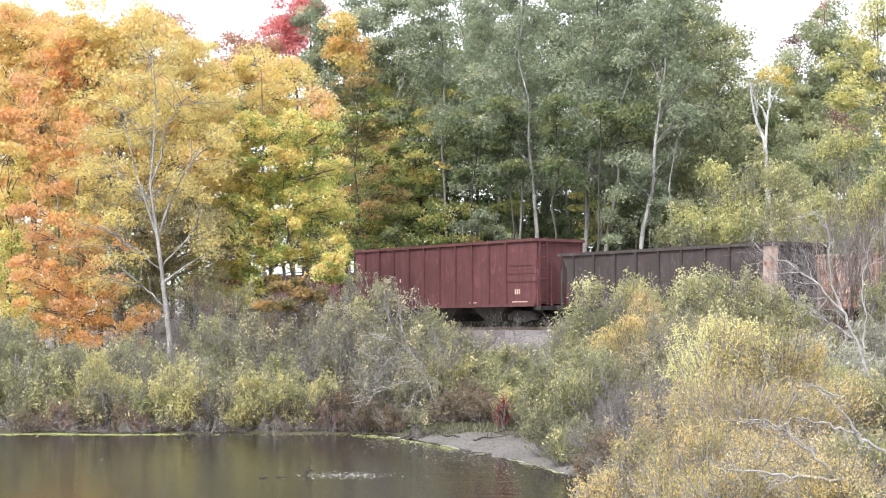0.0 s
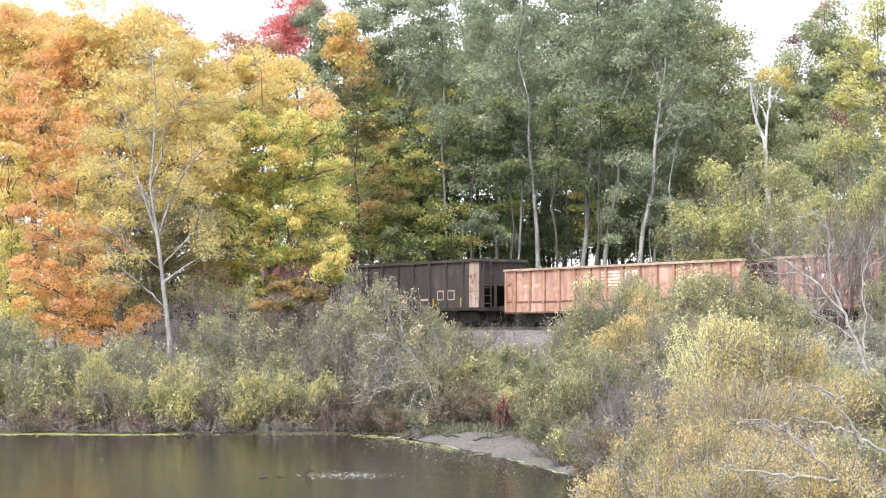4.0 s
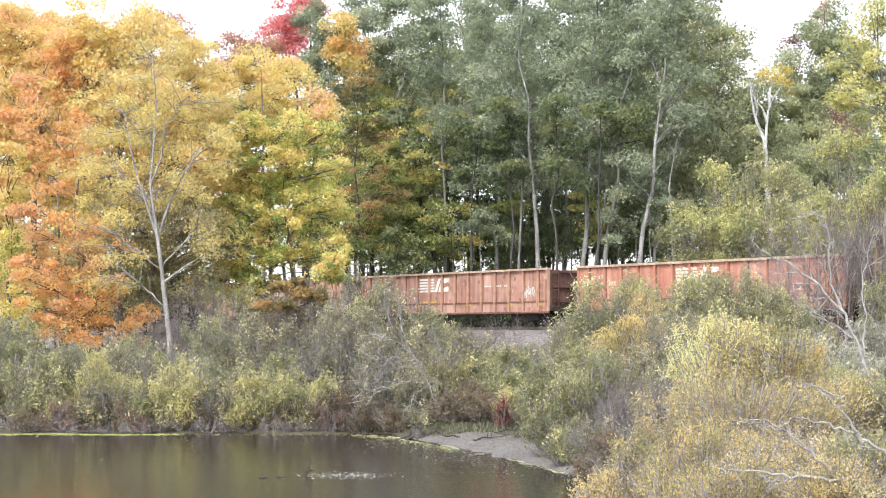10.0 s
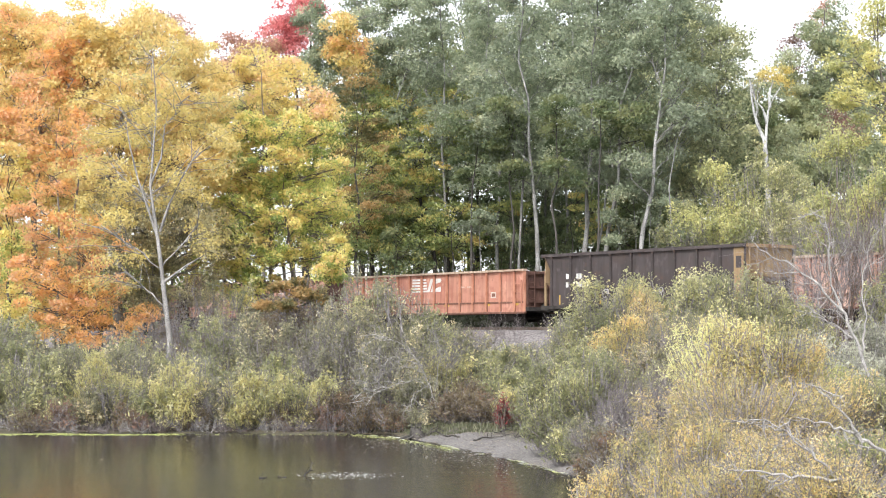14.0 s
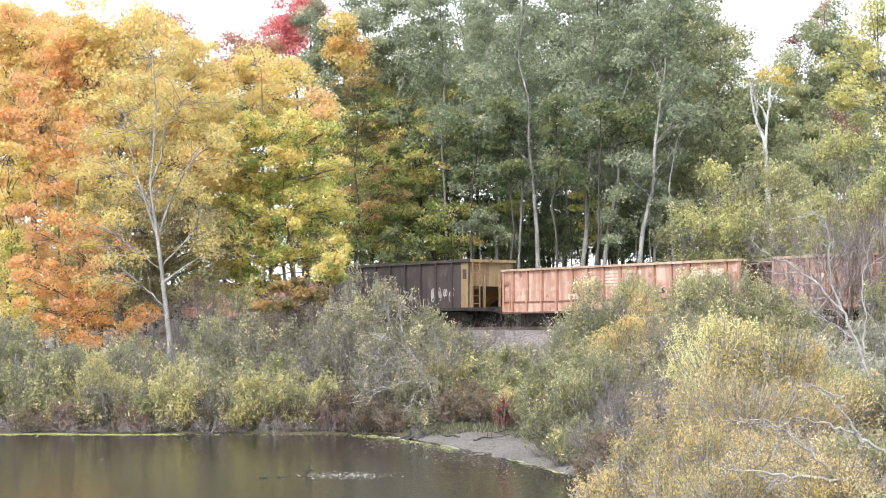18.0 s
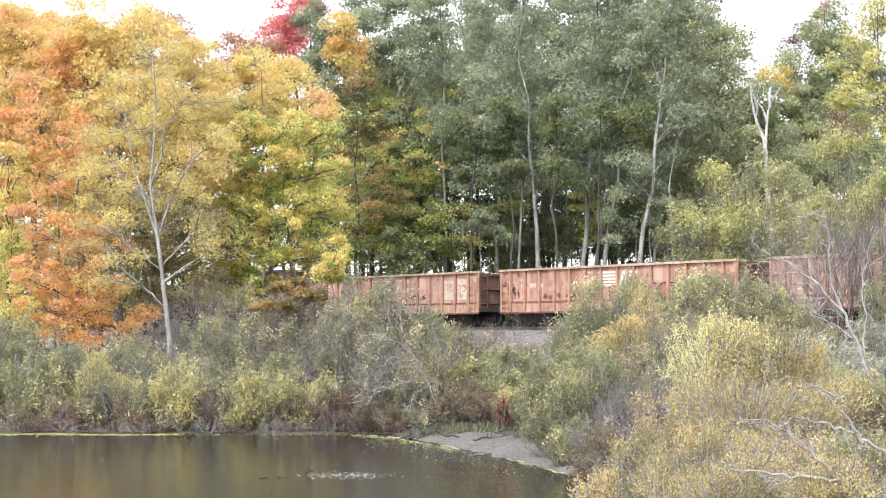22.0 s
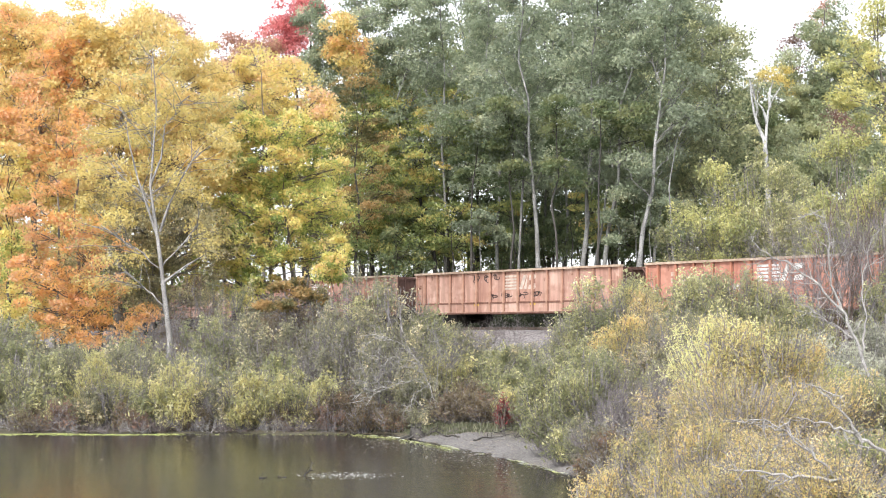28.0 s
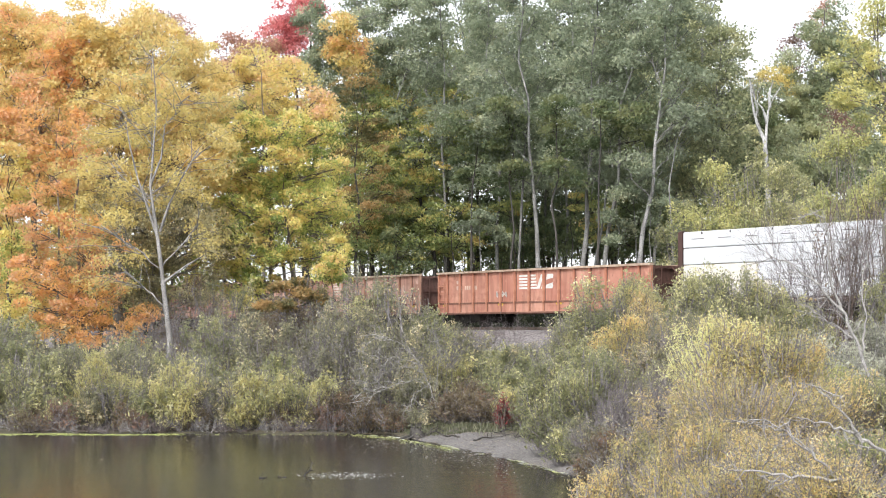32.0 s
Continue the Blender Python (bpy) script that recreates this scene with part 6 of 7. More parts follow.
for x, y, zt, r in ((-10.41, 71, 6.11, 1.03), (-6.5, 71, 5.3, 0.8), (-5.75, 70.5, 5.2, 0.8), (-5.05, 70, 5.0, 0.7), (-8.92, 71, 6.23, 1.15), (-8.0, 71, 4.9, 1.03), (-12.06, 70, 4.6, 0.9)):
    bare_shrub("bare_shrub", "bare grey thicket under the maples", x, y, (zt - land_z(x, y)), r, TWIG, 8, 3, 4, None, 0.016, 0.6)
bush("sumac", "small scarlet sumac shrub before the hedge", 1.69, 49.4, 1.2, 0.24, SUMAC, BRAMBLETWIG, shoots=80, per=8, shoot_len=0.4, leaf_size=0.085, stems=6, fuzz=0.05, hollow=0.2)
# brown brambles at the foot of the hedge
for x, y, zt, r, lf in ((-3.34, 53.6, 1.12, 0.62, BRAMBLE), (-2.39, 53.4, 0.87, 0.62, BRAMBLE), (-1.44, 53.2, 0.66, 0.58, BRAMBLE), (-0.66, 53, 0.55, 0.51, GREYGREEN), (0.27, 52.8, 0.98, 0.58, BRAMBLE), (0.86, 52.6, 1.16, 0.61, BRAMBLE), (1.35, 51.8, 0.82, 0.43, BRAMBLE), (2.04, 50.4, 0.67, 0.42, BRAMBLE), (-7.71, 54, 0.76, 0.63, BRAMBLE), (-9.62, 54, 0.68, 0.7, BRAMBLE), (-12.57, 54, 0.68, 0.7, BRAMBLE), (-5.02, 54, 0.73, 0.59, BRAMBLE)):
    bush("bramble", "low brown and dull red bramble at the hedge foot", x, y, zt, r, lf, shoots=220, per=15, shoot_len=0.4, leaf_size=0.09, hollow=0.2, group="brambles along the far shore")
for x, y, zt, r, lf in ((3.16, 37, 1.05, 0.54, GREYGREEN), (2.89, 39, 0.82, 0.45, WILLOW), (3.29, 34, 0.99, 0.49, BRAMBLE)):
    bush("willow_shrub", "low willow shrub drooping over the mud", x, y, zt, r, lf, shoots=420, per=18, shoot_len=0.4, leaf_size=0.075, stems=12, fuzz=0.06, hollow=0.15, group="shrubs on the near bank")
# bare mauve brush between the shrubs of the near bank
for x, y, zt, r in ((4.2, 38.4, 2.75, 0.8), (4.6, 39.5, 3.05, 0.8), (3.9, 38.2, 2.2, 0.7), (4.11, 38, 2.4, 0.67), (4.84, 40, 2.76, 0.71), (4.24, 36, 1.85, 0.7), (3.72, 36, 1.51, 0.7), (3.36, 36.5, 1.25, 0.65), (3.35, 33, 1, 0.53)):
    bare_shrub("bare_shrub", "dense bare mauve-grey brush on the near bank", x, y, (zt - land_z(x, y)) * 1.05, r * 1.35, DEADTWIG if y < 36.2 else MAUVETWIG, 8, 3, 3, None, 0.014, 0.75)
# right bank
for x, y, zt, r, lf in ((4.13, 58, 3.3, 0.84, WILLOW), (4.62, 56, 4.1, 1.08, WILLOW), (5.4, 55.5, 4.85, 1.1, WILLOW), (6.1, 55, 4.8, 1.1, HEDGEYELLOW), (6.8, 55.5, 4.7, 1.15, WILLOW), (7.5, 54, 4.45, 1.2, WILLOW), (8.2, 55, 4.75, 1.2, WILLOW), (8.9, 56, 4.8, 1.15, WILLOW), (9.6, 55.5, 4.7, 1.1, WILLOW), (10.3, 56, 4.5, 1.0, HEDGEYELLOW), (11.0, 56.5, 4.2, 0.9, WILLOW), (11.7, 57, 4.1, 0.9, WILLOW)):
    bush("willow_shrub", "green willow shrub below the railway", x, y, zt, r, lf, shoots=560, per=19, shoot_len=0.7, leaf_size=0.10, stems=14, fuzz=0.08, group="shrubs below the railway")
for x, y, zt, r, lf in ((3.06, 42, 2.88, 1.02, WILLOW), (3.62, 40, 2.37, 1.1, WILLOW), (5.55, 46, 3.75, 1.2, RUSSETWILLOW), (4.38, 43, 3.01, 1.11, YWILLOW), (2.78, 41, 2.09, 0.73, WILLOW), (2.68, 41.5, 1.28, 0.54, WILLOW)):
    bush("willow_shrub", "rounded willow shrub over the mud bank", x, y, zt, r, lf, shoots=620, per=21, shoot_len=0.5, leaf_size=0.085, stems=12, fuzz=0.06, group="shrubs on the near bank")
for x, y, zt, r, lf in ((5.38, 33, 3.33, 0.85, LEMON), (4.4, 31, 2.01, 0.9, RUSSETWILLOW), (6.23, 33, 3.12, 1.06, YWILLOW), (4.91, 29, 2.17, 1.4, RUSSETWILLOW), (6.43, 30, 2.05, 1.06, YWILLOW), (7.3, 30, 1.95, 0.87, WILLOW), (3.22, 29, 1.15, 0.65, YWILLOW), (2.39, 27, 0.76, 0.52, YWILLOW), (4.04, 27, 1.36, 1.05, YWILLOW), (5.31, 26, 1.34, 1.09, RUSSETWILLOW), (6.07, 25, 1.32, 0.73, LIME), (5.14, 23, 1.24, 0.82, YWILLOW), (4.28, 24, 1.16, 0.85, YWILLOW), (3.47, 26, 0.84, 0.67, YWILLOW), (5.25, 35, 2.95, 0.85, LEMON), (6.94, 35, 2.34, 1.02, LIME), (5.63, 42, 3.28, 0.95, GREYGREEN)):
    bush("willow_shrub", "yellow-leaved willow shrub with many fine stems", x, y, zt, r, lf, shoots=760, per=23, shoot_len=0.45, leaf_size=0.00182 * y, stems=18, fuzz=0.05, twig=WILLOWTWIG, group="yellow willows on the near bank")
for x, y, zt, r, lf in ((10.57, 50, 2.86, 0.97, PALEBRUSH), (11.07, 48, 2.71, 0.93, PALEBRUSH), (13.01, 52, 3.52, 1.01, PALEBRUSH), (11.28, 44, 2.31, 0.85, PALEBRUSH), (14.33, 58, 4.33, 0.75, WILLOW), (9.57, 44, 2.17, 0.85, PALEBRUSH), (9.47, 40, 1.73, 0.77, WILLOW), (15.61, 60, 5.15, 0.97, LIME), (16.35, 62, 6.82, 1.2, LIME)):
    bush("willow_shrub", "pale grey-green brush on the railway slope", x, y, zt, r, lf, shoots=320, per=12, group="brush on the railway slope")
# beyond the track
for x, y, zt, r, lf in ((13.76, 84, 11.3, 2.3, LIME), (12.26, 86, 9.42, 1.66, WILLOW), (15.22, 83, 11.6, 2.0, WILLOW), (14.4, 82, 9.6, 1.5, LIME), (16.34, 80, 10.27, 1.94, WILLOW), (17.59, 78, 11.86, 1.7, LIME), (16.6, 77, 8.8, 1.4, LIME), (19.11, 76, 11.63, 1.84, LIME), (18.32, 76, 7.69, 1.72, WILLOW)):
    bush("willow_shrub", "yellow-green shrub beyond the track", x, y, zt, r, lf, shoots=820, per=22, shoot_len=0.8, leaf_size=0.16, fuzz=0.15, stems=14, group="shrubs beyond the track")
# undergrowth added right behind the track, which shuts out the light under the wagons
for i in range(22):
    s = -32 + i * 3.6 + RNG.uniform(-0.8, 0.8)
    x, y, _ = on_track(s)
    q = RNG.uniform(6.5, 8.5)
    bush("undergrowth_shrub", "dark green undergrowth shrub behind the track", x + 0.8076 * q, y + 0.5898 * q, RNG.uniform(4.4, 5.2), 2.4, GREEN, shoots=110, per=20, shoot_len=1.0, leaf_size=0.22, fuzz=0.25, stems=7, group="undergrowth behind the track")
# second added row: its dark leaves paint in the shade below the wagons
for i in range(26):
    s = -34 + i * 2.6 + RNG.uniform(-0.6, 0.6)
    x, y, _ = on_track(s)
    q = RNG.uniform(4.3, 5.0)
    bush("undergrowth_shrub", "low undergrowth beside the ballast, its leaves coloured as shade", x + 0.8076 * q, y + 0.5898 * q, RNG.uniform(3.7, 4.2), 1.7, SHADEGREEN, shoots=260, per=20, shoot_len=0.7, leaf_size=0.2, stems=6, fuzz=0.2, group="undergrowth behind the track")
# thin bare twigs at the ballast's foot
for x, y, zt, r in ((2.45, 80, 4.5, 0.5), (3.3, 79, 4.3, 0.45), (1.7, 80, 4.1, 0.4), (4.9, 78, 4.2, 0.4)):
    bare_shrub("bare_shrub", "thin bare mauve twigs beside the ballast", x, y, zt - land_z(x, y), r, MAUVETWIG, 6, 3, 3, None, 0.013, 0.5)
# bare twiggy shrubs before the right end of the train
for x, y, zt, r in ((13.16, 62, 8.23, 1.2), (13.52, 60, 8.64, 1.16), (14.72, 61, 8.14, 0.98), (12.34, 61, 6.37, 0.79)):
    bare_shrub("bare_shrub", "bare grey-brown twiggy shrub beside the railway", x, y, (zt - land_z(x, y)) * 1.2, r * 1.3, MAUVETWIG if r > 1.0 else TWIG, 6, 3, 4, None, 0.022, 0.5)
for x, y, zt, r in ((13.9, 60.5, 8.0, 0.9), (14.9, 61, 7.9, 0.8)):
    bush("twiggy_shrub", "bare brown shrub with a few dry dark leaves", x, y, zt, r, BRAMBLE, BRAMBLETWIG, shoots=150, per=3, shoot_len=0.6, leaf_size=0.12, stems=7, fuzz=0.08, group="twiggy shrubs beside the railway")
for x, y, zt, r in ((3.84, 39, 2.39, 0.75), (-4.85, 57, 3.02, 0.92), (-8.78, 60, 3.02, 0.77), (-12.82, 55, 2.49, 0.71), (-10.19, 54.2, 1.97, 0.7), (-6.88, 54.2, 2.15, 0.7), (-5.68, 58, 2.83, 0.75), (-3.56, 60, 3.99, 0.77), (-0.45, 58, 3.21, 0.75), (0.7, 60, 2.83, 0.77), (5.19, 44, 3.44, 0.57), (4.71, 36, 2.9, 0.58), (3.24, 36.5, 1.49, 0.59)):
    bare_shrub("bare_shrub", "bleached bare shrub among the willows", x, y, (zt - land_z(x, y)), r, TWIG, 8, 3, 4, None, 0.012)


def dead_limb(name, label, paths, thick, material, reach=1.0):
    """A bleached leafless tree given by the lines of its main limbs; twigs fork off them."""
    o = np.array(paths[0][0], float)
    o[2] = land_z(o[0], o[1]) - 0.1
    thing = tagged(new(name), label, "dead tree")
    thing.matrix_basis = Matrix.Translation(o)
    w = Wood()
    for n, path in enumerate(paths):
        p = np.asarray(path, float) - o
        if n == 0:
            p = np.vstack([[0, 0, 0], p])
        t = np.linspace(0, 1, 4 * len(p))
        q = np.stack([np.interp(t, np.linspace(0, 1, len(p)), p[:, i]) for i in range(3)], -1)
        q += RNG.normal(0, 0.02, q.shape)
        th = thick if n == 0 else thick * 0.5
        w.tube(q, th * (1 - 0.85 * t), 6)
        for k in range(4, len(q)):
            if RNG.uniform() < 0.75:
                d = q[k] - q[k - 2]
                sprout(w, q[k], d / (np.linalg.norm(d) + 1e-6) + RNG.normal(0, 0.7, 3), RNG.uniform(0.3, 0.8) * reach, 0.012, 2, 0.7, 2, 0.08)
    shared("branchwork", w.mesh("branchwork", material), thing)
    return thing


# dead brush hanging over the waterline
for i in range(22):
    x = -14.2 + i * 0.53 + RNG.uniform(-0.25, 0.25)
    y = float(np.interp(x, SHORE_X, SHORE_Y)) + RNG.uniform(0.3, 0.9)
    bare_shrub("dead_brush", "low tangle of dead twigs over the waterline", x, y, RNG.uniform(0.3, 0.75), RNG.uniform(0.5, 0.9), (TWIG, DEADTWIG, MAUVETWIG, BRAMBLETWIG)[i % 4], 6, 2, 4, None, 0.011, 0.8)
for x, zt, r in ((-11.7, 0.8, 0.5), (-9.4, 0.6, 0.45), (-3.4, 0.95, 0.5)):
    bush("bramble", "low brown and dull red bramble at the hedge foot", x, float(np.interp(x, SHORE_X, SHORE_Y)) + 0.8, zt, r, RUSTBRAMBLE, shoots=150, per=11, shoot_len=0.35, leaf_size=0.08, hollow=0.05, group="brambles along the far shore")


dead_limb("dead_tree", "bleached bare tree leaning over the bank", [[(9.96, 38, 0.45), (9.48, 38, 1.43), (9.07, 38, 2.52), (8.71, 38, 3.38), (8.17, 38, 4.05), (7.5, 38, 4.54), (6.88, 38, 4.79)],
          [(9.07, 38, 2.52), (9.16, 38, 3.38), (9.09, 38, 4.24), (9.34, 38, 5.1)], [(8.71, 38, 3.38), (8.41, 38, 4.11), (8.4, 38, 4.97), (8.24, 38, 5.71)], [(8.89, 38, 2.89), (8.4, 38, 3.26), (7.79, 38, 3.62)]], 0.06, DEADTWIG)
dead_limb("dead_branch", "pale bare branch arching over the willows", [[(6.06, 22.6, 0.69), (5.48, 22.6, 0.97), (5.05, 22.6, 1.12), (4.47, 22.6, 1.16), (3.96, 22.6, 1.25), (3.63, 22.6, 1.28)], [(5.05, 22.6, 1.12), (4.76, 22.6, 1.48), (4.18, 22.6, 1.88), (3.89, 22.6, 1.92)]], 0.045, DEADTWIG, 0.5)
dead_limb("dead_branch", "pale bare branch arching over the willows", [[(6.44, 24, 1.01), (5.98, 24, 1.39), (5.52, 24, 1.7), (5.14, 24, 1.81), (4.68, 24, 1.84)], [(5.75, 24, 1.54), (5.37, 24, 2.01), (5.22, 24, 2.24)]], 0.04, DEADTWIG, 0.5)

dead_limb("dead_tree", "bleached fallen shrub with drooping silver branches", [[(-0.15, 53.2, 0.54), (-0.33, 53.2, 1.31), (-0.67, 53.2, 1.99), (-1.06, 53.2, 2.59), (-1.23, 53.2, 3.1)],
          [(-0.33, 53.2, 1.31), (-0.84, 53, 1.62), (-1.43, 53, 1.48), (-2.03, 53, 1.23), (-2.45, 53, 0.94)], [(-0.58, 53.2, 1.82), (-1.18, 53, 2.03), (-1.77, 53, 1.82), (-2.28, 53, 1.31)],
          [(-0.41, 53.2, 1.48), (-0.92, 53, 1.14), (-1.23, 53, 0.55)], [(-0.75, 53.2, 2.08), (-1.43, 53, 2.34), (-1.98, 53, 2.23), (-2.46, 53, 1.82)], [(-0.27, 53.2, 1.14), (-0.1, 53, 2.16), (-0.24, 53, 2.85)],
          [(-1.06, 53.2, 2.59), (-1.6, 53, 2.85), (-2.12, 53, 3.02)]], 0.024, DEADTWIG, 0.9)
# ---- small things on the shore and the pond ----


def flecks(name, label, category, pts, size, material, lift=0.006, flat=True):
    """Tiny flat leaves or weed fronds, too many to count."""
    n = len(pts)
    a = RNG.uniform(0, 2 * np.pi, n)
    s = size * RNG.uniform(0.5, 1.5, n)
    u = np.stack([np.cos(a), np.sin(a), RNG.normal(0, 0.08, n)], -1) * s[:, None]
    w = np.stack([-np.sin(a), np.cos(a), RNG.normal(0, 0.08, n)], -1) * s[:, None] * 0.6
    c = np.asarray(pts) + np.array([0, 0, lift])
    v = np.stack([c - u, c - w, c + u, c + w], 1).reshape(-1, 3)
    return tagged(new(name, array_mesh(name, v, np.arange(4 * n).reshape(-1, 4), material)), label, category, kind="stuff")


WEED = plain("duckweed", (0.47, 0.51, 0.16), 0.7, 0.3, 3.0)
LITTER = leaf_mat("fallen_leaves", [(0.1, (0.16, 0.11, 0.06)), (0.5, (0.30, 0.22, 0.10)), (0.9, (0.45, 0.38, 0.16))], 1.0, 0.1)
CLOD = plain("sodden_bark", (0.07, 0.06, 0.052), 0.9, 0.4, 6.0)
SCUM = plain("pale_floating_scum", (0.50, 0.50, 0.44), 0.5, 0.2, 5.0)
STRAW = leaf_mat("dry_grass", [(0.1, (0.16, 0.17, 0.08)), (0.5, (0.26, 0.26, 0.12)), (0.9, (0.42, 0.37, 0.20))], 0.4, 0.35)

# duckweed rim along the far shore
wx = -15 + 7.2 * RNG.uniform(0, 1, 5200) ** 1.5
wy = np.interp(wx, SHORE_X, SHORE_Y) - np.abs(RNG.normal(0, 0.42, 5200)) - 0.05 - 0.25 * np.sin(wx * 0.8) ** 2
w2 = RNG.uniform(-8.0, -2.4, 260)
wy2 = np.interp(w2, SHORE_X, SHORE_Y) - np.abs(RNG.normal(0, 0.5, 260)) - 0.05
w3 = RNG.uniform(-2.6, 0.2, 700)
wy3 = np.interp(w3, SHORE_X, SHORE_Y) - np.abs(RNG.normal(0, 0.7, 700)) - 0.05
flecks("duckweed", "yellow-green duckweed rim floating along the shore", "duckweed", np.stack([np.concatenate([wx, w2, w3]), np.concatenate([wy, wy2, wy3]), np.zeros(6160)], -1), 0.032, WEED)
# scum and leaves round the sunken branch
px, py = RNG.normal(-2.1, 0.45, 420), RNG.normal(37.3, 0.45, 420)
flecks("floating_scum", "pale scum and leaf bits floating by the sunken branch", "scum", np.stack([px, py, np.zeros(420)], -1), 0.028, SCUM)
fx = RNG.uniform(-9, 3.0, 900)
fy = np.interp(fx, SHORE_X, SHORE_Y) - RNG.exponential(4.0, 900) - 0.3
flecks("floating_leaves", "small fallen leaves scattered on the water", "leaves", np.stack([fx, fy, np.zeros(900)], -1), 0.03, LITTER)
# leaf litter on the mud flat and the bank
lx, ly = RNG.uniform(-14, 8, 15000), RNG.uniform(34, 62, 15000)
ok = (ly - np.interp(lx, SHORE_X, SHORE_Y) > 0.2) & (ly - np.interp(lx, SHORE_X, SHORE_Y) < 9)
lx, ly = lx[ok], ly[ok]
flecks("leaf_litter", "fallen leaves and debris strewn on the mud", "leaf litter", np.stack([lx, ly, land(lx, ly)], -1), 0.034, LITTER, 0.014)


def grass(name, label, n, xr, yr, keep, height, material=STRAW):
    x, y = RNG.uniform(*xr, n), RNG.uniform(*yr, n)
    ok = keep(x, y)
    x, y = x[ok], y[ok]
    z = land(x, y)
    m = len(x)
    a = RNG.uniform(0, 2 * np.pi, m)
    h = height * RNG.uniform(0.5, 1.4, m)
    side = np.stack([np.cos(a), np.sin(a), np.zeros(m)], -1) * 0.018
    tip = np.stack([RNG.normal(0, 0.25, m) * h, RNG.normal(0, 0.25, m) * h, h], -1)
    c = np.stack([x, y, z - 0.03], -1)
    v = np.stack([c - side, c + side, c + tip * 0.6 + side * 0.8, c + tip], 1).reshape(-1, 3)
    return tagged(new(name, array_mesh(name, v, np.arange(4 * m).reshape(-1, 4), material)), label, "grass", kind="stuff")


grass("bank_grass", "dry grey-green grass on the slope below the railway", 46000, (-16, 26), (44, 92), lambda x, y: (off_track(x, y) > 4.4) & (off_track(x, y) < 22) & (land(x, y) > 0.4), 0.5)
grass("shore_grass", "low dark grass tufts behind the mud flat", 9000, (-14, 9), (36, 62), lambda x, y: (y - np.interp(x, SHORE_X, SHORE_Y) > 4.2) & (y - np.interp(x, SHORE_X, SHORE_Y) < 9), 0.16)
grass("mossy_fringe", "low mossy green grass between hedge and mud", 26000, (-6, 4.5), (47, 55.5), lambda x, y: (y - np.interp(x, SHORE_X, SHORE_Y) > 1.0 + 0.5 * np.sin(x * 2.1)) & (y > 50.6 - 0.9 * (x + 1) * (x > -1)) & (land(x, y) > 0.03), 0.10, MOSS)


def stump(x, y):
    """A rotten mossy stump at the waterline with ragged rim and root flare."""
    thing = tagged(new("tree_stump"), "rotten mossy stump at the waterline", "stump")
    thing.matrix_basis = Matrix.Translation((x, y, land_z(x, y) - 0.05))
    w = Wood()
    z = np.array([0, 0.08, 0.18, 0.28, 0.33])
    w.tube(np.stack([0.02 * np.sin(z * 20), 0 * z, z], -1), [0.30, 0.22, 0.19, 0.18, 0.10], 12)
    for k in range(6):
        a = k * 1.05
        w.limb((0.15 * math.cos(a), 0.15 * math.sin(a), 0.1), (0.5 * math.cos(a), 0.5 * math.sin(a), 0.02), 0.05, 0.015, 0.1, 5, 4)
        w.limb((0.13 * math.cos(a), 0.13 * math.sin(a), 0.26), (0.14 * math.cos(a + 0.3), 0.14 * math.sin(a), 0.42 + 0.1 * RNG.uniform()), 0.05, 0.012, 0.1, 5, 4)
    shared("wood", w.mesh("wood", BARK_DARK), thing)
    c = np.stack([RNG.normal(0, 0.15, 160), RNG.normal(0, 0.15, 160), RNG.uniform(0.12, 0.42, 160)], -1)
    v, q = leaf_blades(c, 0.07)
    tagged(shared("moss", array_mesh("moss", v, q, MOSS), thing), kind="stuff")


stump(-0.75, 50.1)


def driftwood(label, x, y, z, length, r, turn, tilt, twigs):
    """A fallen branch: a bent tapered stick with broken side twigs."""
    thing = tagged(new("driftwood"), label, "driftwood")
    thing.matrix_basis = Matrix.Translation((x, y, z))
    w = Wood()
    d = np.array([math.cos(turn) * math.cos(tilt), math.sin(turn) * math.cos(tilt), math.sin(tilt)])
    pts = w.limb(-d * 0.15 * length, d * length, r, r * 0.4, 0.15, 6, 8)
    for _ in range(twigs):
        k = RNG.integers(2, 8)
        w.limb(pts[k], pts[k] + RNG.normal(0, 1, 3) * np.array([0.1, 0.1, 0.05]) + np.array([0, 0, 0.05 + 0.1 * RNG.uniform()]), r * 0.5, 0.006, 0.2, 4, 4)
    shared("branchwork", w.mesh("branchwork", BARK_DARK), thing)


dx = RNG.uniform(-2.2, 1.6, 1100)
dy = np.interp(dx, SHORE_X, SHORE_Y) - np.abs(RNG.normal(0, 3.2, 1100)) - 0.1
flecks("floating_debris", "pale leaf scraps and weed floating off the mud flat", "debris", np.stack([dx, dy, np.zeros(1100)], -1), 0.022, SCUM)
# weed, scum and litter at the edge of the mud
ex = RNG.uniform(-2.6, 3.4, 5200)
edge = np.abs(RNG.normal(0, 0.55, 5200)) * (0.35 + 0.9 * np.abs(np.sin(ex * 2.3) * np.sin(ex * 5.1 + 1)))
ey = np.interp(ex, SHORE_X, SHORE_Y) - edge + 0.25
patchy = np.sin(ex * 3.7 + 0.6) + np.sin(ex * 8.3) + RNG.normal(0, 0.5, 5200) > 0.55
ex, ey = ex[patchy], ey[patchy]
ez = np.maximum(land(ex, ey), 0.0)
flecks("shore_weed", "yellow-green weed mats stranded along the mud", "weed", np.stack([ex, ey, ez], -1)[::2], 0.032, WEED, 0.010)
flecks("shore_scum", "pale dried scum along the waterline", "scum", np.stack([ex, ey, ez], -1)[1::2], 0.032, SCUM, 0.012)
cx = RNG.uniform(-2.4, 3.6, 7000)
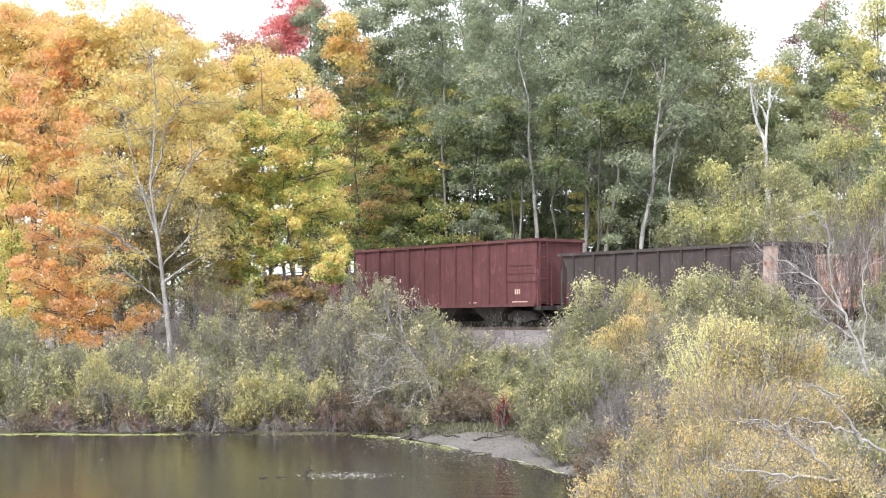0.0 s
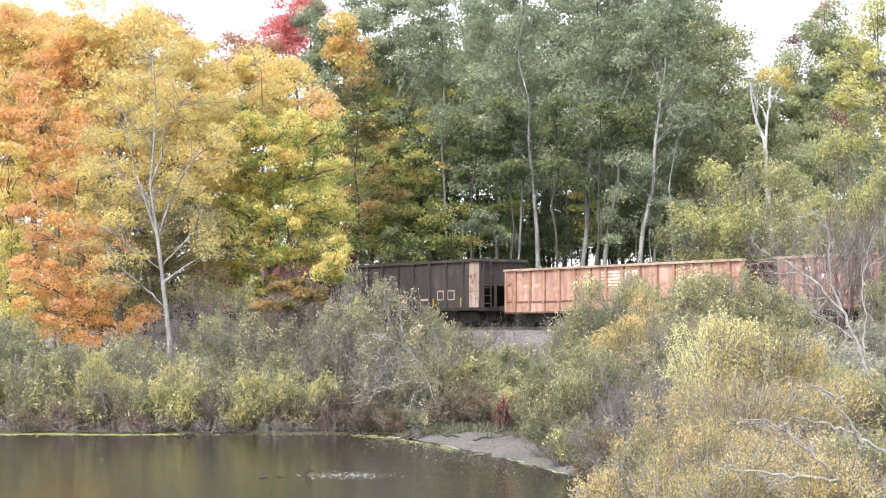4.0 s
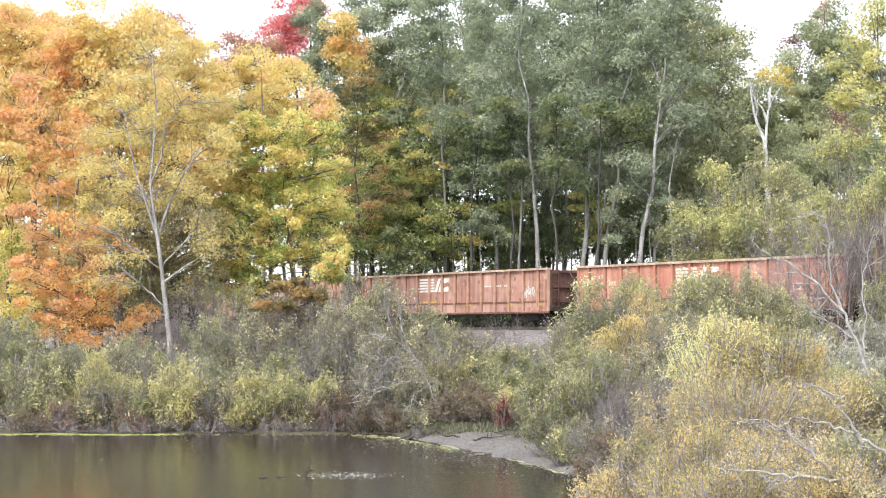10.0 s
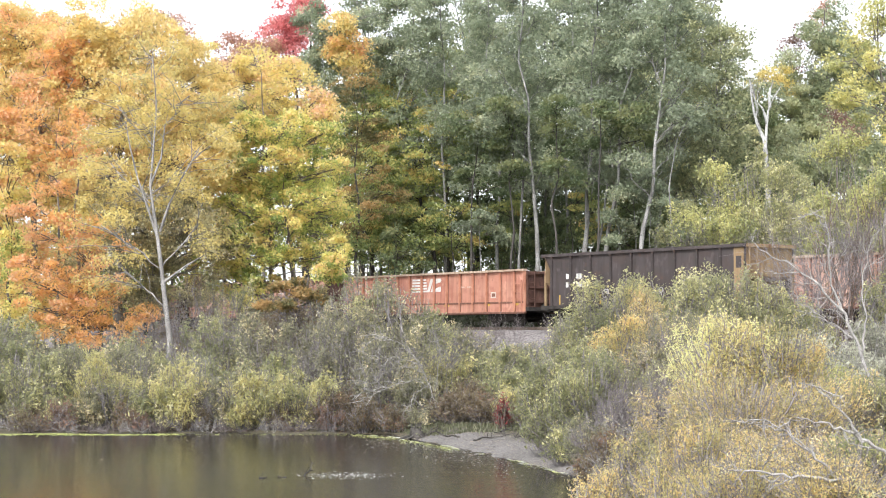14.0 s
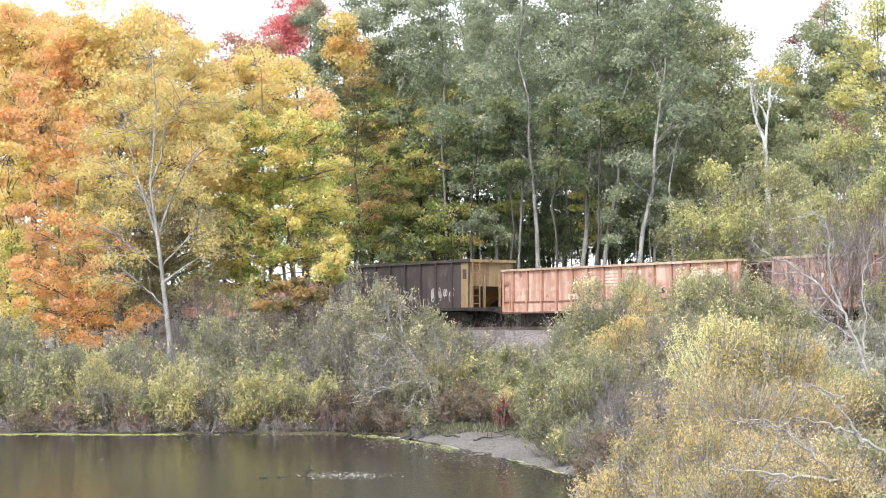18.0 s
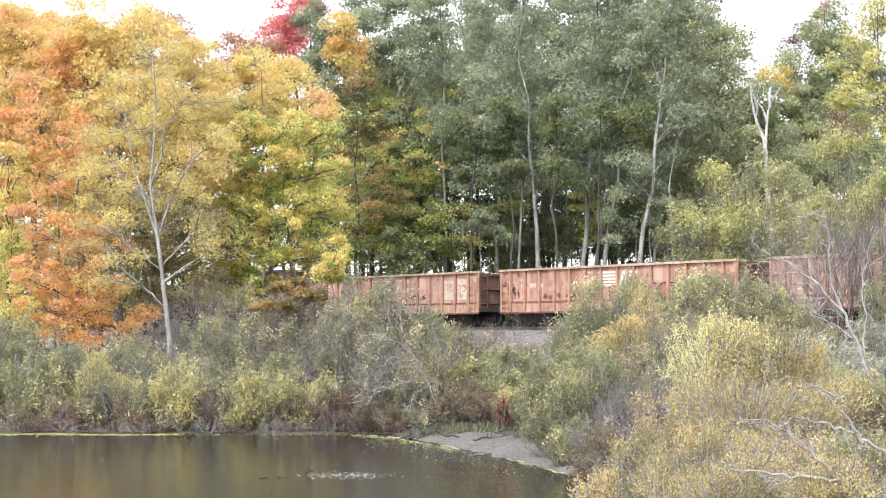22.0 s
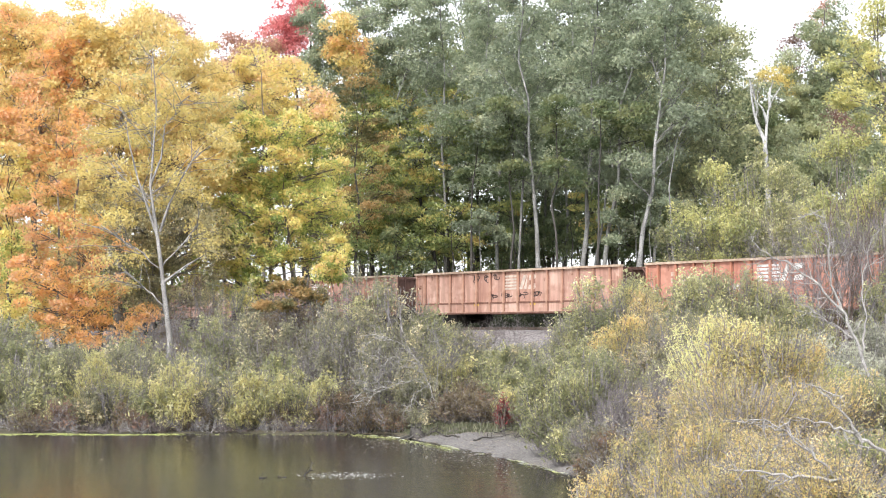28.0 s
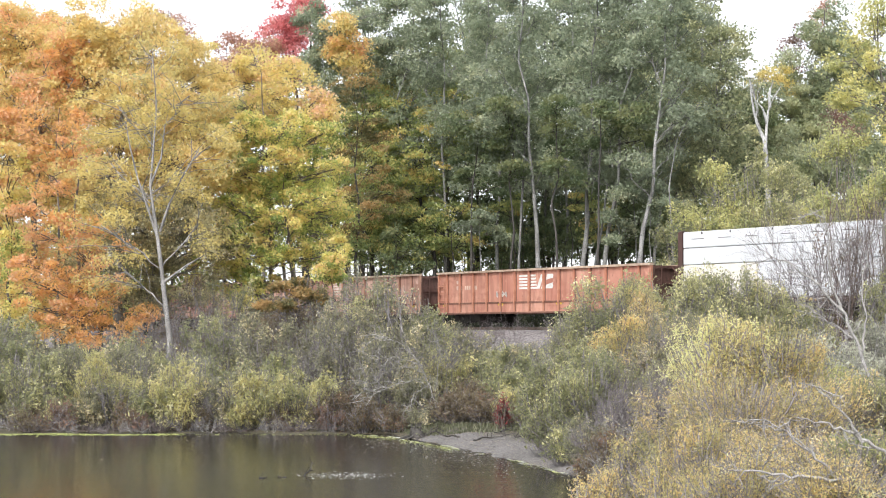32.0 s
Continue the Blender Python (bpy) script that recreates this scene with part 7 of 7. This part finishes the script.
cy = np.interp(cx, SHORE_X, SHORE_Y) + RNG.uniform(0.1, 5.5, 7000)
flecks("mud_debris", "dark bark scraps and sodden leaves on the mud", "debris", np.stack([cx, cy, land(cx, cy)], -1)[:1500], 0.030, CLOD, 0.013)
flecks("mud_leaves", "pale fallen leaves on the mud", "leaves", np.stack([cx, cy, land(cx, cy)], -1)[5000:], 0.028, LITTER, 0.015)
driftwood("dark sunken branch poking out of the pond", -2.95, 37.3, 0.0, 0.36, 0.022, 0.9, 0.7, 3)
driftwood("dark twig floating on the pond", -3.3, 36.8, 0.0, 0.2, 0.015, 2.9, 0.1, 1)
driftwood("small dark stick floating on the pond", -3.8, 36.6, 0.01, 0.14, 0.02, 0.3, 0.05, 1)
for x, y, ln, a, n in ((-0.5, 50.3, 0.7, 0.3, 5), (0.35, 48.4, 0.9, 3.0, 6), (0.9, 46.8, 0.6, 0.2, 3), (2.2, 45.5, 1.0, 2.7, 8), (2.6, 43.8, 0.8, 0.6, 6), (1.6, 47.5, 0.5, 1.0, 3)):
    driftwood("dark broken branch lying on the mud", x, y, land_z(x, y) + 0.03, ln, 0.03, a, 0.12, n)

# young trees that fill the shade under the aspens and the foot of the turning maple
tree("aspen_tree", "slim pale-barked aspen leaning in the shade", (8.77, 101), (9.65, 101, 16.72), [(9.45, 101.0, 16.98, 0.85, 0.59), (10.25, 101.8, 16.37, 0.72, 0.46)], ASPEN, BARK_PALE, 0.6, 44, 0.5, 0.2, 0.1,
     lean=[(8.77, 101, 6.94), (9.19, 101, 9.22), (9.48, 101, 11.41), (9.65, 101, 12.81), (9.74, 101, 14.44), (9.65, 101, 16.72)], group="aspens beyond the track")
tree("aspen_tree", "slim pale-barked aspen leaning in the shade", (11.83, 98), (13.63, 98, 15.36), [(13.44, 98.0, 15.62, 0.82, 0.57), (14.25, 98.8, 15.02, 0.7, 0.45)], ASPEN, BARK_PALE, 0.6, 44, 0.5, 0.2, 0.085,
     lean=[(11.83, 98, 7.46), (12.14, 98, 9.67), (12.52, 98, 11.25), (12.77, 98, 12.52), (13.03, 98, 14.1), (13.63, 98, 15.36)], group="aspens beyond the track")
tree("aspen_tree", "slim pale-barked aspen leaning in the shade", (11.07, 100), (10.58, 100, 11.42), [(10.39, 100.0, 11.68, 0.84, 0.58), (11.19, 100.8, 11.03, 0.72, 0.46)], ASPEN, BARK_PALE, 0.6, 44, 0.5, 0.2, 0.05,
     lean=[(11.07, 100, 7.06), (11.0, 100, 9.16), (10.91, 100, 10.45), (10.58, 100, 11.42)], group="aspens beyond the track")
tree("aspen_tree", "slim pale-barked aspen leaning in the shade", (8.55, 106), (9.92, 106, 15.52), [(9.71, 106.0, 15.79, 0.89, 0.62), (10.54, 106.8, 15.13, 0.76, 0.48)], ASPEN, BARK_PALE, 0.6, 44, 0.5, 0.2, 0.06,
     lean=[(8.55, 106, 7.14), (8.96, 106, 10.9), (9.23, 106, 12.95), (9.64, 106, 14.25), (9.92, 106, 15.52)], group="aspens beyond the track")
tree("aspen_tree", "slim pale-barked aspen leaning in the shade", (4.45, 103), (4.59, 103, 18.32), [(4.39, 103.0, 18.58, 0.86, 0.6), (5.16, 103.8, 17.97, 0.74, 0.47)], ASPEN, BARK_PALE, 0.6, 44, 0.5, 0.2, 0.09,
     lean=[(4.45, 103, 7.02), (4.85, 103, 14.33), (4.98, 103, 15.49), (4.79, 103, 16.82), (4.59, 103, 18.32)], group="aspens beyond the track")
# dark foliage that also stands in for shade on the lower aspen crowns
tree("maple_tree", "dark green maple added to deepen the shade under the aspens", (1.71, 104), (1.71, 104, 16.12), [(0.7, 103.2, 15.52, 0.8, 0.6), (2.05, 104.0, 14.94, 0.81, 0.6), (1.05, 104.8, 13.85, 0.88, 0.61), (2.81, 103.6, 13.56, 0.74, 0.53), (1.72, 104.4, 12.46, 0.88, 0.47), (3.2, 103.2, 11.69, 0.8, 0.4)],
     GREEN, BARK_DARK, 0.9, 54, 0.55, 0.22, 0.09, flat=0.5, group="understorey trees beyond the track")
tree("maple_tree", "dark green maple added to deepen the shade under the aspens", (3.98, 102), (3.98, 102, 16.85), [(3.46, 101.2, 16.09, 0.65, 0.52), (4.21, 102.0, 15.04, 0.53, 0.53), (3.52, 102.8, 14.14, 0.66, 0.46), (4.2, 101.6, 12.54, 0.52, 0.39)],
     GREEN, BARK_DARK, 0.9, 54, 0.55, 0.22, 0.09, flat=0.5, group="understorey trees beyond the track")
tree("maple_tree", "dark green maple added to deepen the shade under the aspens", (6.29, 97), (6.29, 97, 16.33), [(6.24, 96.2, 15.6, 0.68, 0.5), (6.07, 97.0, 14.55, 0.56, 0.5), (6.82, 97.8, 13.6, 0.63, 0.5), (6.17, 96.6, 12.38, 0.56, 0.44), (7.04, 97.4, 11.52, 0.63, 0.38)],
     GREEN, BARK_DARK, 0.9, 54, 0.55, 0.22, 0.09, flat=0.5, group="understorey trees beyond the track")
tree("maple_tree", "dark green maple added to deepen the shade under the aspens", (8.55, 96), (8.55, 96, 16.04), [(8.54, 95.2, 15.32, 0.61, 0.43), (9.48, 96.0, 14.43, 0.56, 0.43), (8.68, 96.8, 13.65, 0.31, 0.37), (10.67, 95.6, 15.06, 0.62, 0.43), (11.07, 96.4, 13.76, 0.56, 0.44)],
     GREEN, BARK_DARK, 0.9, 54, 0.55, 0.22, 0.09, flat=0.5, group="understorey trees beyond the track")
tree("aspen_tree", "young aspen with low grey-green leaves", (11.28, 95.5), (11.28, 95.5, 12.43), [(10.94, 94.7, 11.89, 0.46, 0.31), (11.83, 95.5, 11.2, 0.52, 0.34), (10.75, 96.3, 10.8, 0.37, 0.28), (12.21, 95.1, 10.15, 0.46, 0.31), (11.39, 95.9, 9.37, 0.31, 0.25), (12.47, 94.7, 8.59, 0.43, 0.27)],
     ASPEN, BARK_PALE, 0.9, 40, 0.45, 0.2, 0.04, flat=0.6, group="aspens beyond the track")
tree("aspen_tree", "young aspen with low grey-green leaves", (9.64, 97), (9.64, 97, 11.17), [(9.65, 96.2, 10.63, 0.28, 0.25), (9.26, 97.0, 9.45, 0.34, 0.28), (10.29, 97.8, 8.87, 0.32, 0.28), (9.38, 96.6, 8.17, 0.28, 0.22)],
     ASPEN, BARK_PALE, 0.9, 40, 0.45, 0.2, 0.04, flat=0.6, group="aspens beyond the track")
tree("aspen_tree", "young aspen with low grey-green leaves", (2.21, 104), (2.21, 104, 10.75), [(2.03, 103.2, 9.86, 0.73, 0.3), (2.95, 104.0, 9.14, 0.67, 0.3), (1.28, 104.8, 9.46, 0.54, 0.3), (3.71, 103.6, 8.55, 0.53, 0.23)],
     ASPEN, BARK_PALE, 0.9, 40, 0.45, 0.2, 0.04, flat=0.6, group="aspens beyond the track")
tree("maple_sapling", "young maple with yellow leaves above the hedge", (-4.43, 70), (-4.47, 70, 5.91), [(-4.38, 69.2, 5.88, 0.45, 0.27), (-4.65, 70.0, 5.46, 0.38, 0.2), (-4.34, 70.8, 5.31, 0.3, 0.18)],
     TURNING, BARK_DARK, 1.5, 70, 0.36, 0.15, 0.04, flat=0.6, swell=1.0)
tree("maple_sapling", "thin young maple with russet leaves above the hedge", (-5.85, 70), (-5.92, 70, 5.33), [(-6.23, 69.2, 4.18, 0.4, 0.16), (-5.6, 70.0, 4.6, 0.36, 0.16), (-5.12, 70.8, 4.28, 0.32, 0.14), (-6.42, 69.6, 4.86, 0.29, 0.11), (-5.81, 70.4, 5.07, 0.23, 0.11), (-6.9, 69.2, 4.14, 0.31, 0.13)],
     BROWNGOLD, BARK_DARK, 1.6, 70, 0.3, 0.14, 0.04, flat=0.5, swell=1.0)

motions()
